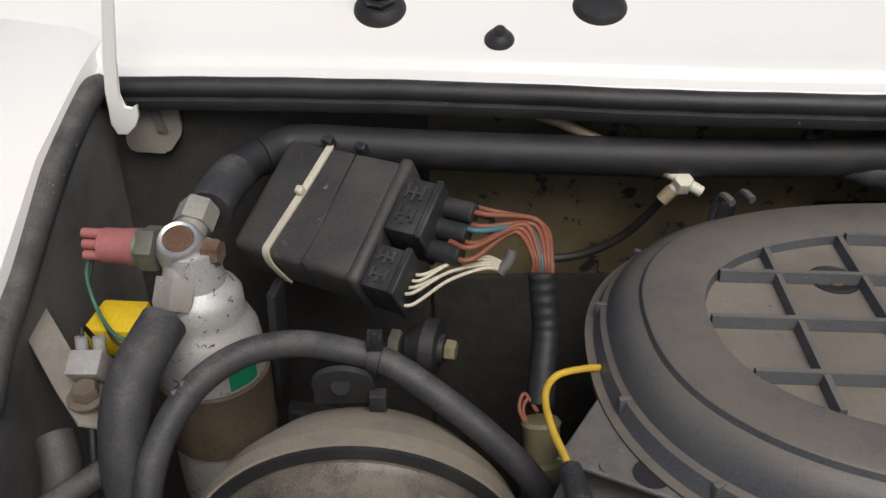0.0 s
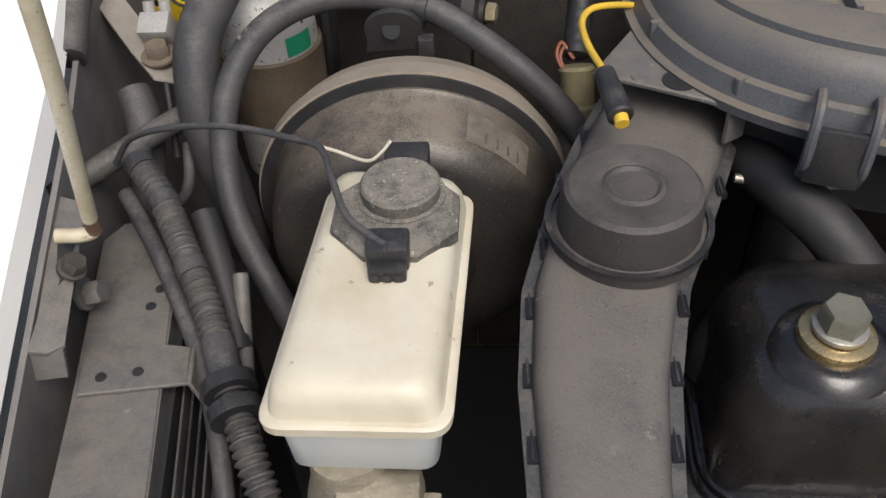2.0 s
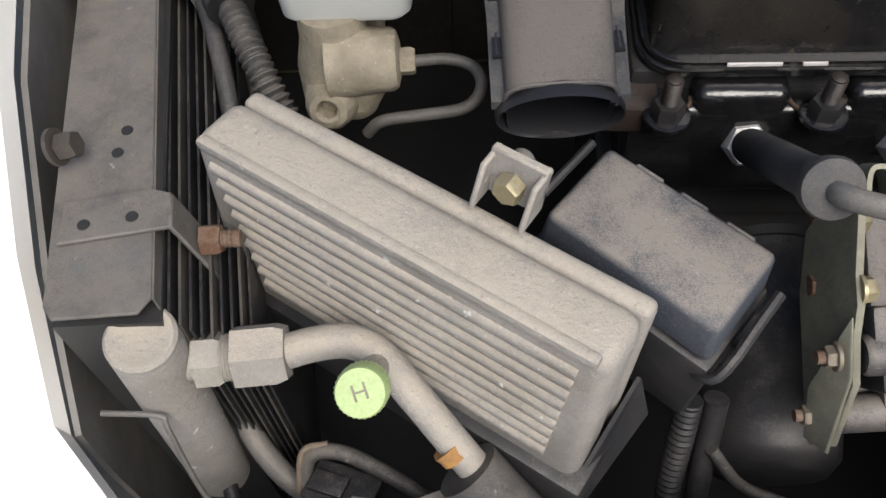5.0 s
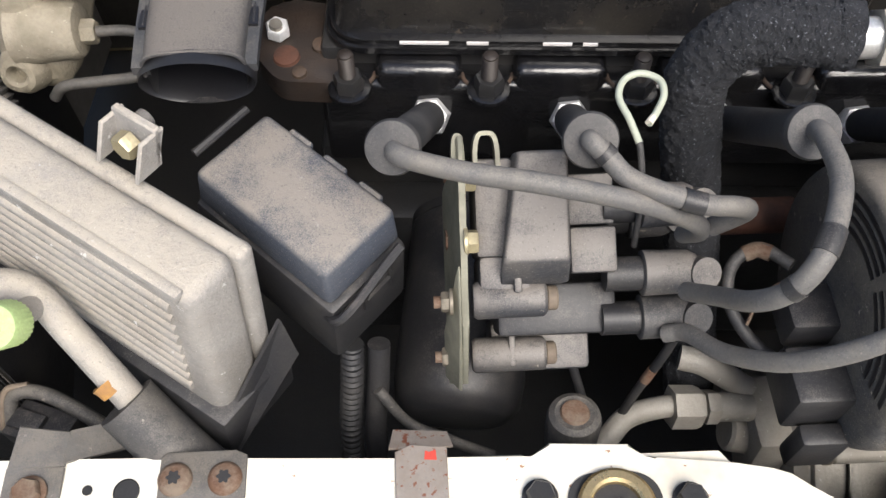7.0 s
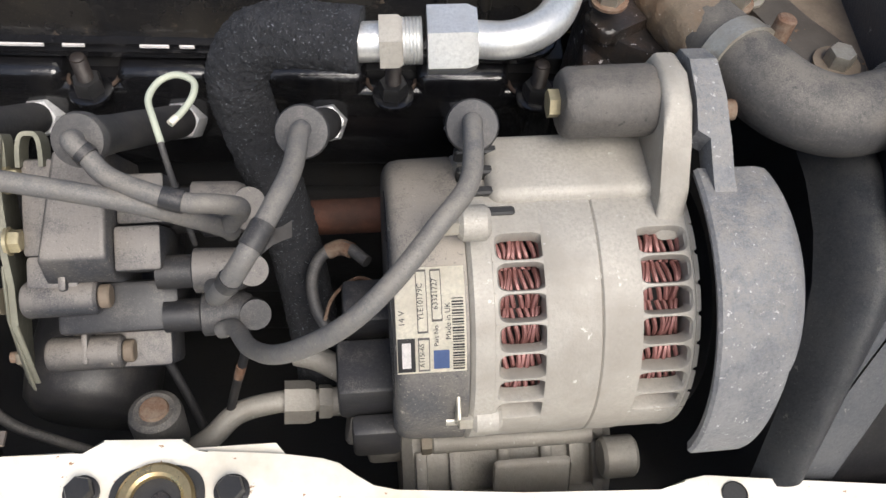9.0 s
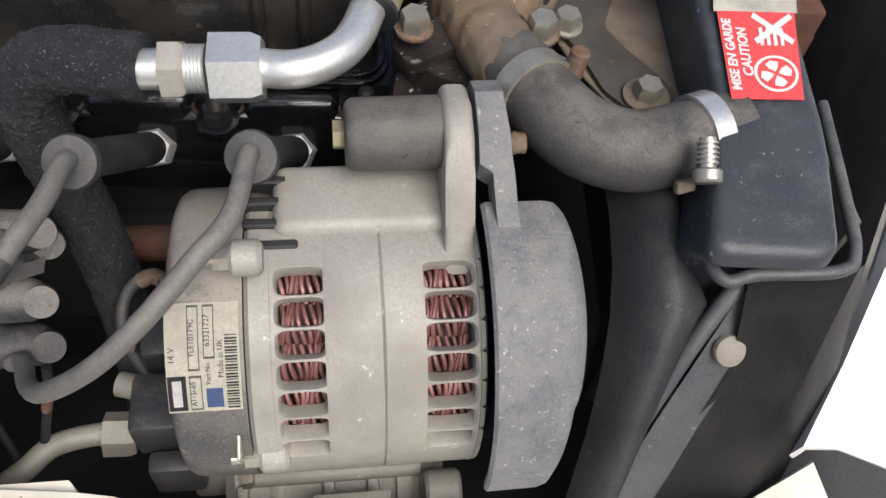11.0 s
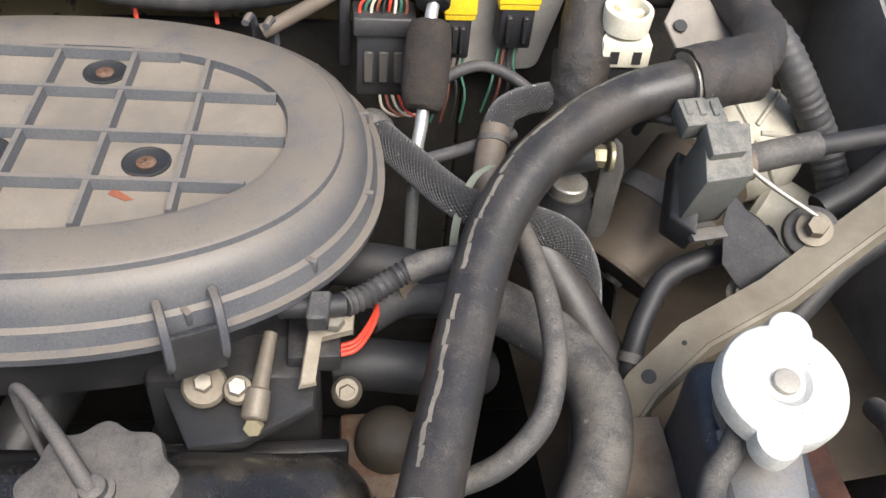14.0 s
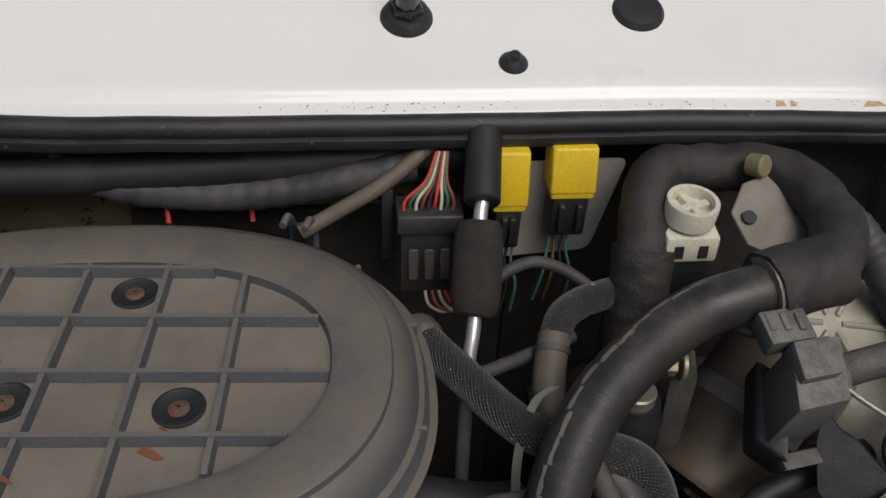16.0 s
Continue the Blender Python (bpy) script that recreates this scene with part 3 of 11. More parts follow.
def build_shell():
    # scuttle: a lip, a soft step and a long slope up to the windscreen
    rows = []
    for x in np.linspace(-0.62, 1.05, 48):
        g = scuttle_edge(x)
        far = lambda y, k: y + (g - 0.478) * k
        rows.append([(x, g, 0.780), (x, g + 0.0008, 0.7865), (x, g + 0.0028, 0.7892), (x, g + 0.0100, 0.7912), (x, g + 0.0122, 0.7925), (x, g + 0.0135, 0.7955), (x, g + 0.0165, 0.7985), (x, g + 0.026, 0.8010), (x, far(0.528, 0.7), 0.8095), (x, far(0.60, 0.3), 0.840), (x, 0.72, 0.890), (x, 0.90, 0.975), (x, 1.15, 1.10)])
    sheet("scuttle_panel", rows, "white_paint", "white painted steel scuttle panel below the windscreen", "car panel")
    rng = random.Random(11)
    b = bm_new()
    for k in range(90):
        x = rng.choice((0.40, 0.44, 0.47, 0.60, 0.71)) + rng.gauss(0, 0.03)
        y = scuttle_edge(x) + 0.003 + 0.0075 * rng.random()
        r = 0.00015 + 0.00050 * rng.random() ** 2
        zz = 0.7894 + (y - scuttle_edge(x) - 0.0028) * 0.28
        b.faces.new([b.verts.new((x + r * math.cos(a) * (1 + rng.random()), y + r * math.sin(a), zz + r * math.sin(a) * 0.28)) for a in (0, 1.1, 2.3, 3.5, 4.8)])
    tagged(part("dirt_specks", b, "dirt_speck"), "dark dirt specks along the scuttle lip", "dirt", kind="stuff")
    for x, w in ((0.680, 0.007), (0.690, 0.004), (0.738, 0.016)):
        g = scuttle_edge(x)
        b = bm_new()
        prism(b, [(x, g + 0.004, 0.7898), (x + w, g + 0.0045, 0.7900), (x + w * 0.8, g + 0.008, 0.7910), (x + w * 0.3, g + 0.0088, 0.7913)], (0, -0.0001, 0.0003))
        tagged(part("rust_stain", b, "rust_stain"), "orange rust stain on the scuttle lip", "stain", "rust stains on the lip")
    # bulkhead
    b = bm_new()
    cuboid(b, (-0.26, 0.526, 0.15), (0.80, 0.534, 0.786), 0.002, 1)
    tagged(part("bulkhead", b, "bulkhead"), "stained olive brown steel bulkhead behind the engine", "car panel", kind="structure")
    # near-black strip from the scuttle lip back to the bulkhead
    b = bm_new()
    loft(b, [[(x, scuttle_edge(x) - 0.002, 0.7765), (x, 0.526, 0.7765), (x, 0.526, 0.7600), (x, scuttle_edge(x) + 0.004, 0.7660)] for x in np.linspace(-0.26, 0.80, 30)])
    tagged(part("scuttle_underside", b, "dark"), "dark underside of the scuttle", "car panel", kind="structure")
    # inner wings
    rows = []
    for y, x, z in ((0.53, -0.215, 0.79), (0.44, -0.222, 0.755), (0.36, -0.229, 0.708), (0.28, -0.219, 0.685), (0.18, -0.212, 0.656), (0.08, -0.206, 0.625), (0.0, -0.196, 0.583), (-0.06, -0.187, 0.538)):
        rows.append([(x, y, z), (x - 0.004, y, z - 0.05), (x - 0.006, y, z - 0.15), (x - 0.006, y, 0.2)])
    sheet("inner_wing_offside", rows, "inner", "grey dusty steel inner wing beside the condenser", "car panel")
    rows = []
    for y, x, z in ((0.53, 0.80, 0.79), (0.40, 0.80, 0.74), (0.25, 0.79, 0.70), (0.12, 0.76, 0.65), (0.0, 0.722, 0.600), (-0.045, 0.704, 0.560), (-0.09, 0.674, 0.536), (-0.13, 0.643, 0.520)):
        rows.append([(x, y, z), (x, y, z - 0.06), (x, y, z - 0.2), (x, y, 0.2)])
    sheet("inner_wing_nearside", rows, "inner", "grey dusty steel inner wing beside the radiator", "car panel")
    # outer wings, white
    for name, sgn, edge in (("wing_offside", -1, ((0.60, -0.218, 0.812), (0.50, -0.218, 0.797), (0.44, -0.228, 0.768), (0.36, -0.231, 0.725), (0.28, -0.220, 0.702), (0.18, -0.213, 0.674), (0.08, -0.207, 0.642), (0.0, -0.197, 0.600), (-0.06, -0.188, 0.552), (-0.105, -0.150, 0.533))),
                            ("wing_nearside", 1, ((0.60, 0.81, 0.812), (0.50, 0.81, 0.80), (0.40, 0.805, 0.752), (0.25, 0.795, 0.712), (0.12, 0.765, 0.664), (0.0, 0.724, 0.612), (-0.045, 0.706, 0.572), (-0.09, 0.676, 0.548), (-0.13, 0.645, 0.533)))):
        rows = []
        for y, x, z in edge:
            rows.append([(x, y, z - 0.012), (x + sgn * 0.003, y, z), (x + sgn * 0.02, y - 0.004, z + 0.003), (x + sgn * 0.07, y - 0.03, z + 0.002), (x + sgn * 0.15, y - 0.08, z - 0.03), (x + sgn * 0.22, y - 0.10, z - 0.15), (x + sgn * 0.24, y - 0.10, z - 0.35), (x + sgn * 0.24, y - 0.10, 0.12)])
        sheet(name, rows, "white_paint", "white painted steel front wing of the car", "car panel")
    # slam panel with a raised lug round the catch
    out = [(-0.150, -0.110), (-0.067, -0.106), (0.009, -0.108), (0.069, -0.111), (0.124, -0.1135), (0.183, -0.1140), (0.188, -0.1170), (0.197, -0.1090), (0.2355, -0.1112), (0.2425, -0.1195), (0.2475, -0.1180), (0.285, -0.1230), (0.303, -0.1260), (0.311, -0.1290), (0.319, -0.1360), (0.327, -0.1430), (0.338, -0.1460), (0.40, -0.151), (0.468, -0.1560), (0.481, -0.1505), (0.492, -0.149), (0.535, -0.155), (0.582, -0.162), (0.60, -0.160), (0.655, -0.135), (0.66, -0.22), (0.58, -0.29), (0.25, -0.30), (-0.08, -0.29), (-0.19, -0.2)]
    b = bm_new()
    prism(b, [(x, y, 0.522) for x, y in out], (0, 0, 0.004), 0.0012, 2)
    slam = tagged(part("slam_panel", b, "cream_paint"), "cream painted front panel with rust spots and bolts", "car panel", kind="structure")
    b = bm_new()
    prism(b, [(x, y, 0.521) for x, y in ((-0.15, -0.112), (0.28, -0.115), (0.31, -0.155), (0.6, -0.166), (0.6, -0.178), (0.30, -0.170), (0.27, -0.13), (-0.15, -0.125))], (0, 0, -0.12))
    tagged(part("front_panel", b, "cream_paint"), "cream painted inner face of the front panel", "car panel", kind="structure")
    rows = []
    for x, y in ((-0.21, -0.20), (-0.15, -0.262), (-0.08, -0.294), (0.08, -0.302), (0.25, -0.305), (0.42, -0.302), (0.58, -0.294), (0.64, -0.262), (0.69, -0.20)):
        rows.append([(x, y, 0.522), (x, y - 0.012, 0.505), (x, y - 0.016, 0.40), (x, y - 0.010, 0.12)])
    sheet("front_skin", rows, "white_paint", "white painted steel front of the car", "car panel")
    # unseen black floor, added so the gaps between the parts stay dark
    b = bm_new()
    cuboid(b, (-0.25, -0.20, 0.16), (0.80, 0.53, 0.18))
    tagged(part("undertray", b, "dark"), "black floor sheet added to close the bay below the engine", "car panel", kind="structure")


build_ground()
build_shell()


def build_seals():
    t = thing("bonnet_seal", (0.22, 0.47, 0.775), "long black rubber bonnet seal along the scuttle edge", "rubber seal")
    for name, prof in (("bulb", ((0.003, 0.7770), (0.0045, 0.7845), (0.0020, 0.7885), (-0.0020, 0.7896), (-0.0060, 0.7885), (-0.0088, 0.7850), (-0.0090, 0.7815), (-0.0072, 0.7785))),
                       ("lip", ((0.0, 0.7700), (-0.0060, 0.7690), (-0.0092, 0.7705), (-0.0106, 0.7740), (-0.0104, 0.7772), (-0.0080, 0.7786), (0.001, 0.7780)))):
        b = bm_new()
        rings = []
        for k, x in enumerate(np.linspace(-0.210, 0.79, 90)):
            g = scuttle_edge(x) + 0.0005 * noise.noise(Vector((x * 14, 0, 3))) - (0.0015 if 0.697 < x < 0.79 and name == "bulb" else 0.0)
            rings.append([(x, g + dy, z + 0.0006 * noise.noise(Vector((x * 22, 5, 1)))) for dy, z in prof])
        loft(b, rings)
        part(name, b, "seal_rubber", t)
    t = thing("wing_seal", (-0.225, 0.38, 0.72), "black rubber tube seal along the wing edge, open at its end", "rubber seal")
    b = bm_new()
    pts = [(-0.212, 0.508, 0.784), (-0.217, 0.498, 0.783), (-0.222, 0.475, 0.772), (-0.226, 0.440, 0.754), (-0.230, 0.385, 0.722), (-0.229, 0.345, 0.706), (-0.224, 0.312, 0.694)]
    tube(b, pts, 0.0085, 16, 8)
    part("tube", b, "hose", t)
    # dark disc over the tube's end for its shaded hollow
    b = bm_new()
    lathe(b, (-0.2240, 0.3115, 0.6937), (0.002, -0.033, -0.015), [(0, 0.004), (0.0009, 0.0068)], 16)
    part("open_end", b, "dark", t)


build_seals()


# ---- air cleaner ----
def superoval(cx, cy, a, c, n=64, p=2.3, rot=0.0):
    out = []
    for i in range(n):
        t = 2 * math.pi * i / n
        x = a * math.copysign(abs(math.cos(t)) ** (2 / p), math.cos(t))
        y = c * math.copysign(abs(math.sin(t)) ** (2 / p), math.sin(t))
        out.append((cx + x * math.cos(rot) - y * math.sin(rot), cy + x * math.sin(rot) + y * math.cos(rot)))
    return out


def oval_stack(bm, levels, cap_top=True, cap_bottom=True, p=2.3):
    """Rings of an oval body: (z, half length, half width) from the bottom up."""
    rings = [[bm.verts.new((x, y, z)) for x, y in superoval(cx, cy, a, c, 96, p)] for z, cx, cy, a, c in levels]
    for r0, r1 in zip(rings, rings[1:]):
        bridge(bm, r0, r1)
    if cap_bottom:
        bm.faces.new(rings[0][::-1])
    if cap_top:
        bm.faces.new(rings[-1])
    return bm


def build_air_cleaner():
    t = thing("air_cleaner", (0.264, 0.34, 0.62), "large oval grey plastic air cleaner with a ribbed dusty lid", "air filter")
    cx, cy = 0.264, 0.339
    b = bm_new()
    oval_stack(b, [(0.645, cx, cy, 0.165, 0.118), (0.690, cx, cy, 0.172, 0.125), (0.694, cx, cy, 0.181, 0.134)])
    part("base", b, "plastic", t)
    b = bm_new()
    oval_stack(b, [(0.696, cx, cy, 0.183, 0.136), (0.6965, cx, cy, 0.1885, 0.1410), (0.7015, cx, cy, 0.1892, 0.1415), (0.7025, cx, cy, 0.1850, 0.1375), (0.711, cx, cy, 0.1820, 0.1345),
                   (0.7125, cx, cy, 0.1790, 0.1315), (0.722, cx, cy - 0.002, 0.1760, 0.1265), (0.7275, cx, cy - 0.004, 0.1715, 0.1205), (0.7305, cx, cy - 0.005, 0.1672, 0.1155), (0.7312, cx, cy - 0.0055, 0.1655, 0.1136), (0.7345, cx, cy - 0.006, 0.1645, 0.1124), (0.7355, cx, cy - 0.006, 0.1630, 0.1108),
                   (0.7365, cx, cy - 0.008, 0.1520, 0.0990), (0.7370, cx, cy - 0.009, 0.1400, 0.0860), (0.7350, cx, cy - 0.009, 0.1345, 0.0810), (0.7300, cx, cy - 0.009, 0.1335, 0.0800)], cap_top=False, p=2.35)
    part("lid", b, "lid", t, "grey dusty lid with a rolled rim")
    b = bm_new()
    oval_stack(b, [(0.7280, cx, cy - 0.009, 0.1345, 0.0810), (0.7301, cx, cy - 0.009, 0.1345, 0.0810)], p=2.35)
    part("lid_floor", b, "lid_panel", t, "dusty beige floor between the ribs")
    # recessed panels between the ribs
    inside = lambda x, y, g=0.0: abs((x - cx) / (0.1330 - g)) ** 2.35 + abs((y - cy + 0.009) / (0.0795 - g)) ** 2.35 < 1
    ang = radians(-3.0)
    xs = [0.1725 + 0.0435 * i for i in range(5)]
    ys = [0.2875 + 0.0395 * i for i in range(4)]
    turn = lambda x, y: (cx + (x - cx) * math.cos(ang) - (y - 0.33) * math.sin(ang), 0.33 + (x - cx) * math.sin(ang) + (y - 0.33) * math.cos(ang))

    def rib(p0, p1):
        zz = 0.7298 + (0.0005 if abs(p1[0] - p0[0]) > abs(p1[1] - p0[1]) else 0.0)
        a, z = Vector((*p0, zz)), Vector((*p1, zz))
        b = bm_new()
        d = (z - a).normalized()
        s = Vector((-d.y, d.x, 0)) * 0.0026
        prism(b, [a - s, a + s, a + s * 0.55 + Vector((0, 0, 0.0062)), a - s * 0.55 + Vector((0, 0, 0.0062))], z - a)
        part("rib", b, "lid_rib", t)

    for axis_x, grid in ((True, xs), (False, ys)):
        for g in grid:
            line = [turn(g, 0.22 + 0.22 * k / 300) if axis_x else turn(0.10 + 0.33 * k / 300, g) for k in range(301)]
            line = [q for q in line if inside(*q, -0.0008)]
            if len(line) > 4:
                rib(line[0], line[-1])
    # screws on flat dark discs, coloured like the shaded bottom of their wells
    for x, y in ((0.291, 0.389), (0.326, 0.305), (0.244, 0.313), (0.205, 0.372)):
        b = bm_new()
        lathe(b, (x, y, 0.7298), (0, 0, 1), [(0, 0.0128), (0.0010, 0.0126), (0.0014, 0.0112), (0.0008, 0.0104), (0.0006, 0.0)], 32, capped=False)
        w = part("screw_well", b, "dark", t, "flat dark disc in place of a screw well")
        b = bm_new()
        lathe(b, (x, y - 0.001, 0.7300), (0, 0, 1), [(0, 0.0052), (0.0012, 0.0052), (0.0020, 0.0035)], 20)
        for k in (0, 1):
            d = Vector((math.cos(0.6 + k * math.pi / 2), math.sin(0.6 + k * math.pi / 2), 0)) * 0.0032
            n = Vector((-d.y, d.x, 0)) * 0.2
            block(b, Vector((x, y - 0.001, 0.7318)) - d - n, d * 2, n * 2, (0, 0, 0.0008))
        part("screw", b, "rust", w, "rusty cross-head screw")
    # clips over the rim
    def clip(c, out, wide):
        c, out = Vector(c), Vector(out).normalized()
        s = Vector((-out.y, out.x, 0))
        b = bm_new()
        tube(b, [c - s * wide / 2 + out * k[0] + Vector((0, 0, k[1])) for k in ((-0.012, 0.004), (-0.002, 0.004), (0.004, -0.006), (0.005, -0.022), (-0.002, -0.034))], 0.0025, 8, 5)
        tube(b, [c + s * wide / 2 + out * k[0] + Vector((0, 0, k[1])) for k in ((-0.012, 0.004), (-0.002, 0.004), (0.004, -0.006), (0.005, -0.022), (-0.002, -0.034))], 0.0025, 8, 5)
        p = part("clip", b, "lid", t)
        b = bm_new()
        block(b, c - s * wide / 2 + out * 0.001 + Vector((0, 0, -0.004)), s * wide, out * 0.004, out * 0.002 + Vector((0, 0, -0.028)), 0.001)
        part("tongue", b, "plastic", p, "black clip tongue")

    clip((0.357, 0.208, 0.715), (0.35, -1, 0), 0.026)
    clip((0.153, 0.214, 0.713), (-0.35, -1, 0), 0.024)
    clip((0.178, 0.467, 0.726), (-0.3, 1, 0), 0.014)
    clip((0.378, 0.455, 0.728), (0.3, 1, 0), 0.014)
    # small locating ribs round the rim
    for k in range(14):
        a = 2 * math.pi * (k + 0.5) / 14
        x, y = superoval(cx, cy, 0.1815, 0.1335, 280, 2.35)[int(280 * (k + 0.5) / 14)]
        o = Vector((x - cx, y - cy, 0)).normalized()
        b = bm_new()
        s = Vector((-o.y, o.x, 0)) * 0.0016
        block(b, Vector((x, y, 0.704)) - s - o * 0.004, s * 2, o * 0.0075, (0, 0, 0.0085), 0.0006)
        part("rim_tab", b, "lid", t)
    # orange paint marks
    for x, y, s in ((0.318, 0.280, 0.010), (0.321, 0.293, 0.004), (0.262, 0.262, 0.005)):
        b = bm_new()
        z = 0.7304 if y > 0.27 else 0.7385
        prism(b, [(x - s * 0.5, y + s * 0.4, z), (x + s * 0.6, y - s * 0.5, z), (x + s * 0.2, y - s * 0.6, z), (x - s * 0.7, y - s * 0.1, z)], (0, 0, 0.0002))
        part("paint_mark", b, "orange_wire", t, "orange paint mark")


build_air_cleaner()


# ---- intake duct with the round valve cap ----
def build_duct():
    t = thing("intake_duct", (0.05, 0.15, 0.60), "dusty black plastic intake duct with ladder-like clip flanges", "air duct")
    b = bm_new()
    # upper shell, lofted from the wide rear to the mouth
    secs = [(0.300, 0.098, 0.034, 0.682), (0.262, 0.086, 0.040, 0.680), (0.228, 0.072, 0.040, 0.677), (0.195, 0.060, 0.038, 0.674), (0.165, 0.0490, 0.0355, 0.671), (0.120, 0.0420, 0.0320, 0.664), (0.077, 0.0400, 0.0286, 0.658), (0.052, 0.0390, 0.0280, 0.6545), (0.0350, 0.0386, 0.0276, 0.6512)]
    rings = []
    for y, x, w, z in secs:
        row = []
        for k in range(13):
            a = math.pi * k / 12
            row.append(b.verts.new((x + (w - 0.0042) * math.copysign(abs(math.cos(a)) ** 0.55, math.cos(a)), y, z - 0.014 + 0.014 * abs(math.sin(a)) ** 0.5)))
        rings.append(row)
    for r0, r1 in zip(rings, rings[1:]):
        for i in range(12):
            b.faces.new((r0[i], r0[i + 1], r1[i + 1], r1[i]))
    edge = [v.co + Vector((0, 0, -0.0004)) for v in rings[-1]]
    part("upper_shell", b, "duct", t)
    b = bm_new()
    tube(b, edge, 0.0011, 8, 2)
    part("front_lip", b, "duct", t)
    b = bm_new()
    rings = []
    for y, x, w, z in secs:
        row = []
        for k in range(13):
            a = math.pi * k / 12
            row.append(b.verts.new((x + (w - 0.0050) * math.copysign(abs(math.cos(a)) ** 0.6, math.cos(a)), y, z - 0.0145 - float(np.interp(y, (0.035, 0.13), (0.019, 0.038))) * abs(math.sin(a)) ** 0.6)))
        rings.append(row)
    for r0, r1 in zip(rings, rings[1:]):
        for i in range(12):
            b.faces.new((r0[i], r0[i + 1], r1[i + 1], r1[i]))
    part("lower_shell", b, "plastic", t)
    # flanges and clips
    for s in (-1, 1):
        pts = [(x + s * (w - 0.0030), y, z - 0.0135) for y, x, w, z in secs]
        b = bm_new()
        loft(b, [[Vector(p) + Vector(e) for e in ((-0.0040, 0, 0), (0.0040, 0, 0), (0.0040, 0, 0.0044), (-0.0040, 0, 0.0044))] for p in pts])
        fl = part("flange", b, "duct_edge", t)
        for y in (0.262, 0.228, 0.192, 0.160, 0.128, 0.096, 0.065):
            ya = [q[0] for q in secs][::-1]
            x = np.interp(y, ya, [q[1] for q in secs][::-1]) + s * (np.interp(y, ya, [q[2] for q in secs][::-1]) + 0.0002)
            z = np.interp(y, ya, [q[3] for q in secs][::-1])
            # slot as a black block on the flange, its shaded inside put in colour
            b = bm_new()
            cuboid(b, (x - s * 0.0030 - 0.0022, y - 0.0095, z - 0.0120), (x - s * 0.0030 + 0.0022, y + 0.0095, z - 0.0088))
            part("slot", b, "mouth_black", fl)
            b = bm_new()
            cuboid(b, (x - s * 0.0028 - 0.0006, y - 0.0080, z - 0.0110), (x - s * 0.0028 + 0.0006, y + 0.0080, z - 0.0084), 0.0003, 1)
            part("clip", b, "plastic", fl)
    # mouth ring
    b = bm_new()
    u, n = [], 40
    for off, r, yy in ((0.0, 1.0, 0.046), (0.0, 1.03, 0.040), (0.0, 1.045, 0.034), (0.0, 1.02, 0.0315), (0.0, 0.97, 0.033), (0.0, 0.90, 0.045), (0.0, 0.86, 0.075), (0.0, 0.80, 0.13), (0.0, 0.5, 0.15), (0.0, 0.05, 0.155)):
        u.append([b.verts.new((0.0385 + 0.0262 * r * math.cos(2 * math.pi * i / n), yy - 0.004 * math.sin(2 * math.pi * i / n), 0.6340 + 0.0170 * r * math.sin(2 * math.pi * i / n))) for i in range(n)])
    for r0, r1 in zip(u, u[1:]):
        bridge(b, r0, r1)
    part("mouth", b, "mouth_black", t, "round black open duct mouth")
    # round valve cap on the duct
    b = bm_new()
    lathe(b, (0.061, 0.193, 0.670), (0, 0, 1), [(0, 0.0355), (0.005, 0.0355), (0.0065, 0.0335), (0.007, 0.0318), (0.022, 0.0308), (0.0262, 0.0298), (0.028, 0.0275), (0.028, 0.0148), (0.0273, 0.0138), (0.0278, 0.0125), (0.0282, 0.0118), (0.0268, 0.0100), (0.0268, 0.0)], 56, capped=False)
    part("valve_cap", b, "cap_dark", t, "round dusty black valve cap")
    b = bm_new()
    lathe(b, (0.061, 0.194, 0.6755), (0, 0, 1), [(0, 0.0372), (0.0022, 0.0372), (0.0022, 0.0345), (0, 0.0345)], 56, capped=False)
    part("cap_ring", b, "plastic", t)
    # grey bracket plate under the air cleaner
    p = thing("air_cleaner_bracket", (0.085, 0.27, 0.69), "grey steel bracket plate with a round hole", "bracket")
    b = bm_new()
    prism(b, [(0.052, 0.276, 0.697), (0.082, 0.325, 0.697), (0.13, 0.31, 0.697), (0.122, 0.252, 0.697), (0.112, 0.246, 0.697)], (0, 0, 0.003), 0.0008, 1)
    block(b, (0.112, 0.246, 0.699), (0.010, 0.006, 0), (0.001, -0.002, 0), (0.0, -0.001, -0.02))
    part("plate", b, "grey_metal", p)
    # hole as a thin dark disc on the uncut plate
    b = bm_new()
    lathe(b, (0.093, 0.266, 0.7003), (0, 0, 1), [(0, 0.0085), (0.0004, 0.0085), (0.0004, 0.0)], 24, capped=False)
    part("hole", b, "dark", p)
    b = bm_new()
    lathe(b, (0.074, 0.270, 0.7), (0, 0, 1), [(0, 0.004), (0.001, 0.0035)], 16)
    part("rivet", b, "grey_metal", p)


build_duct()


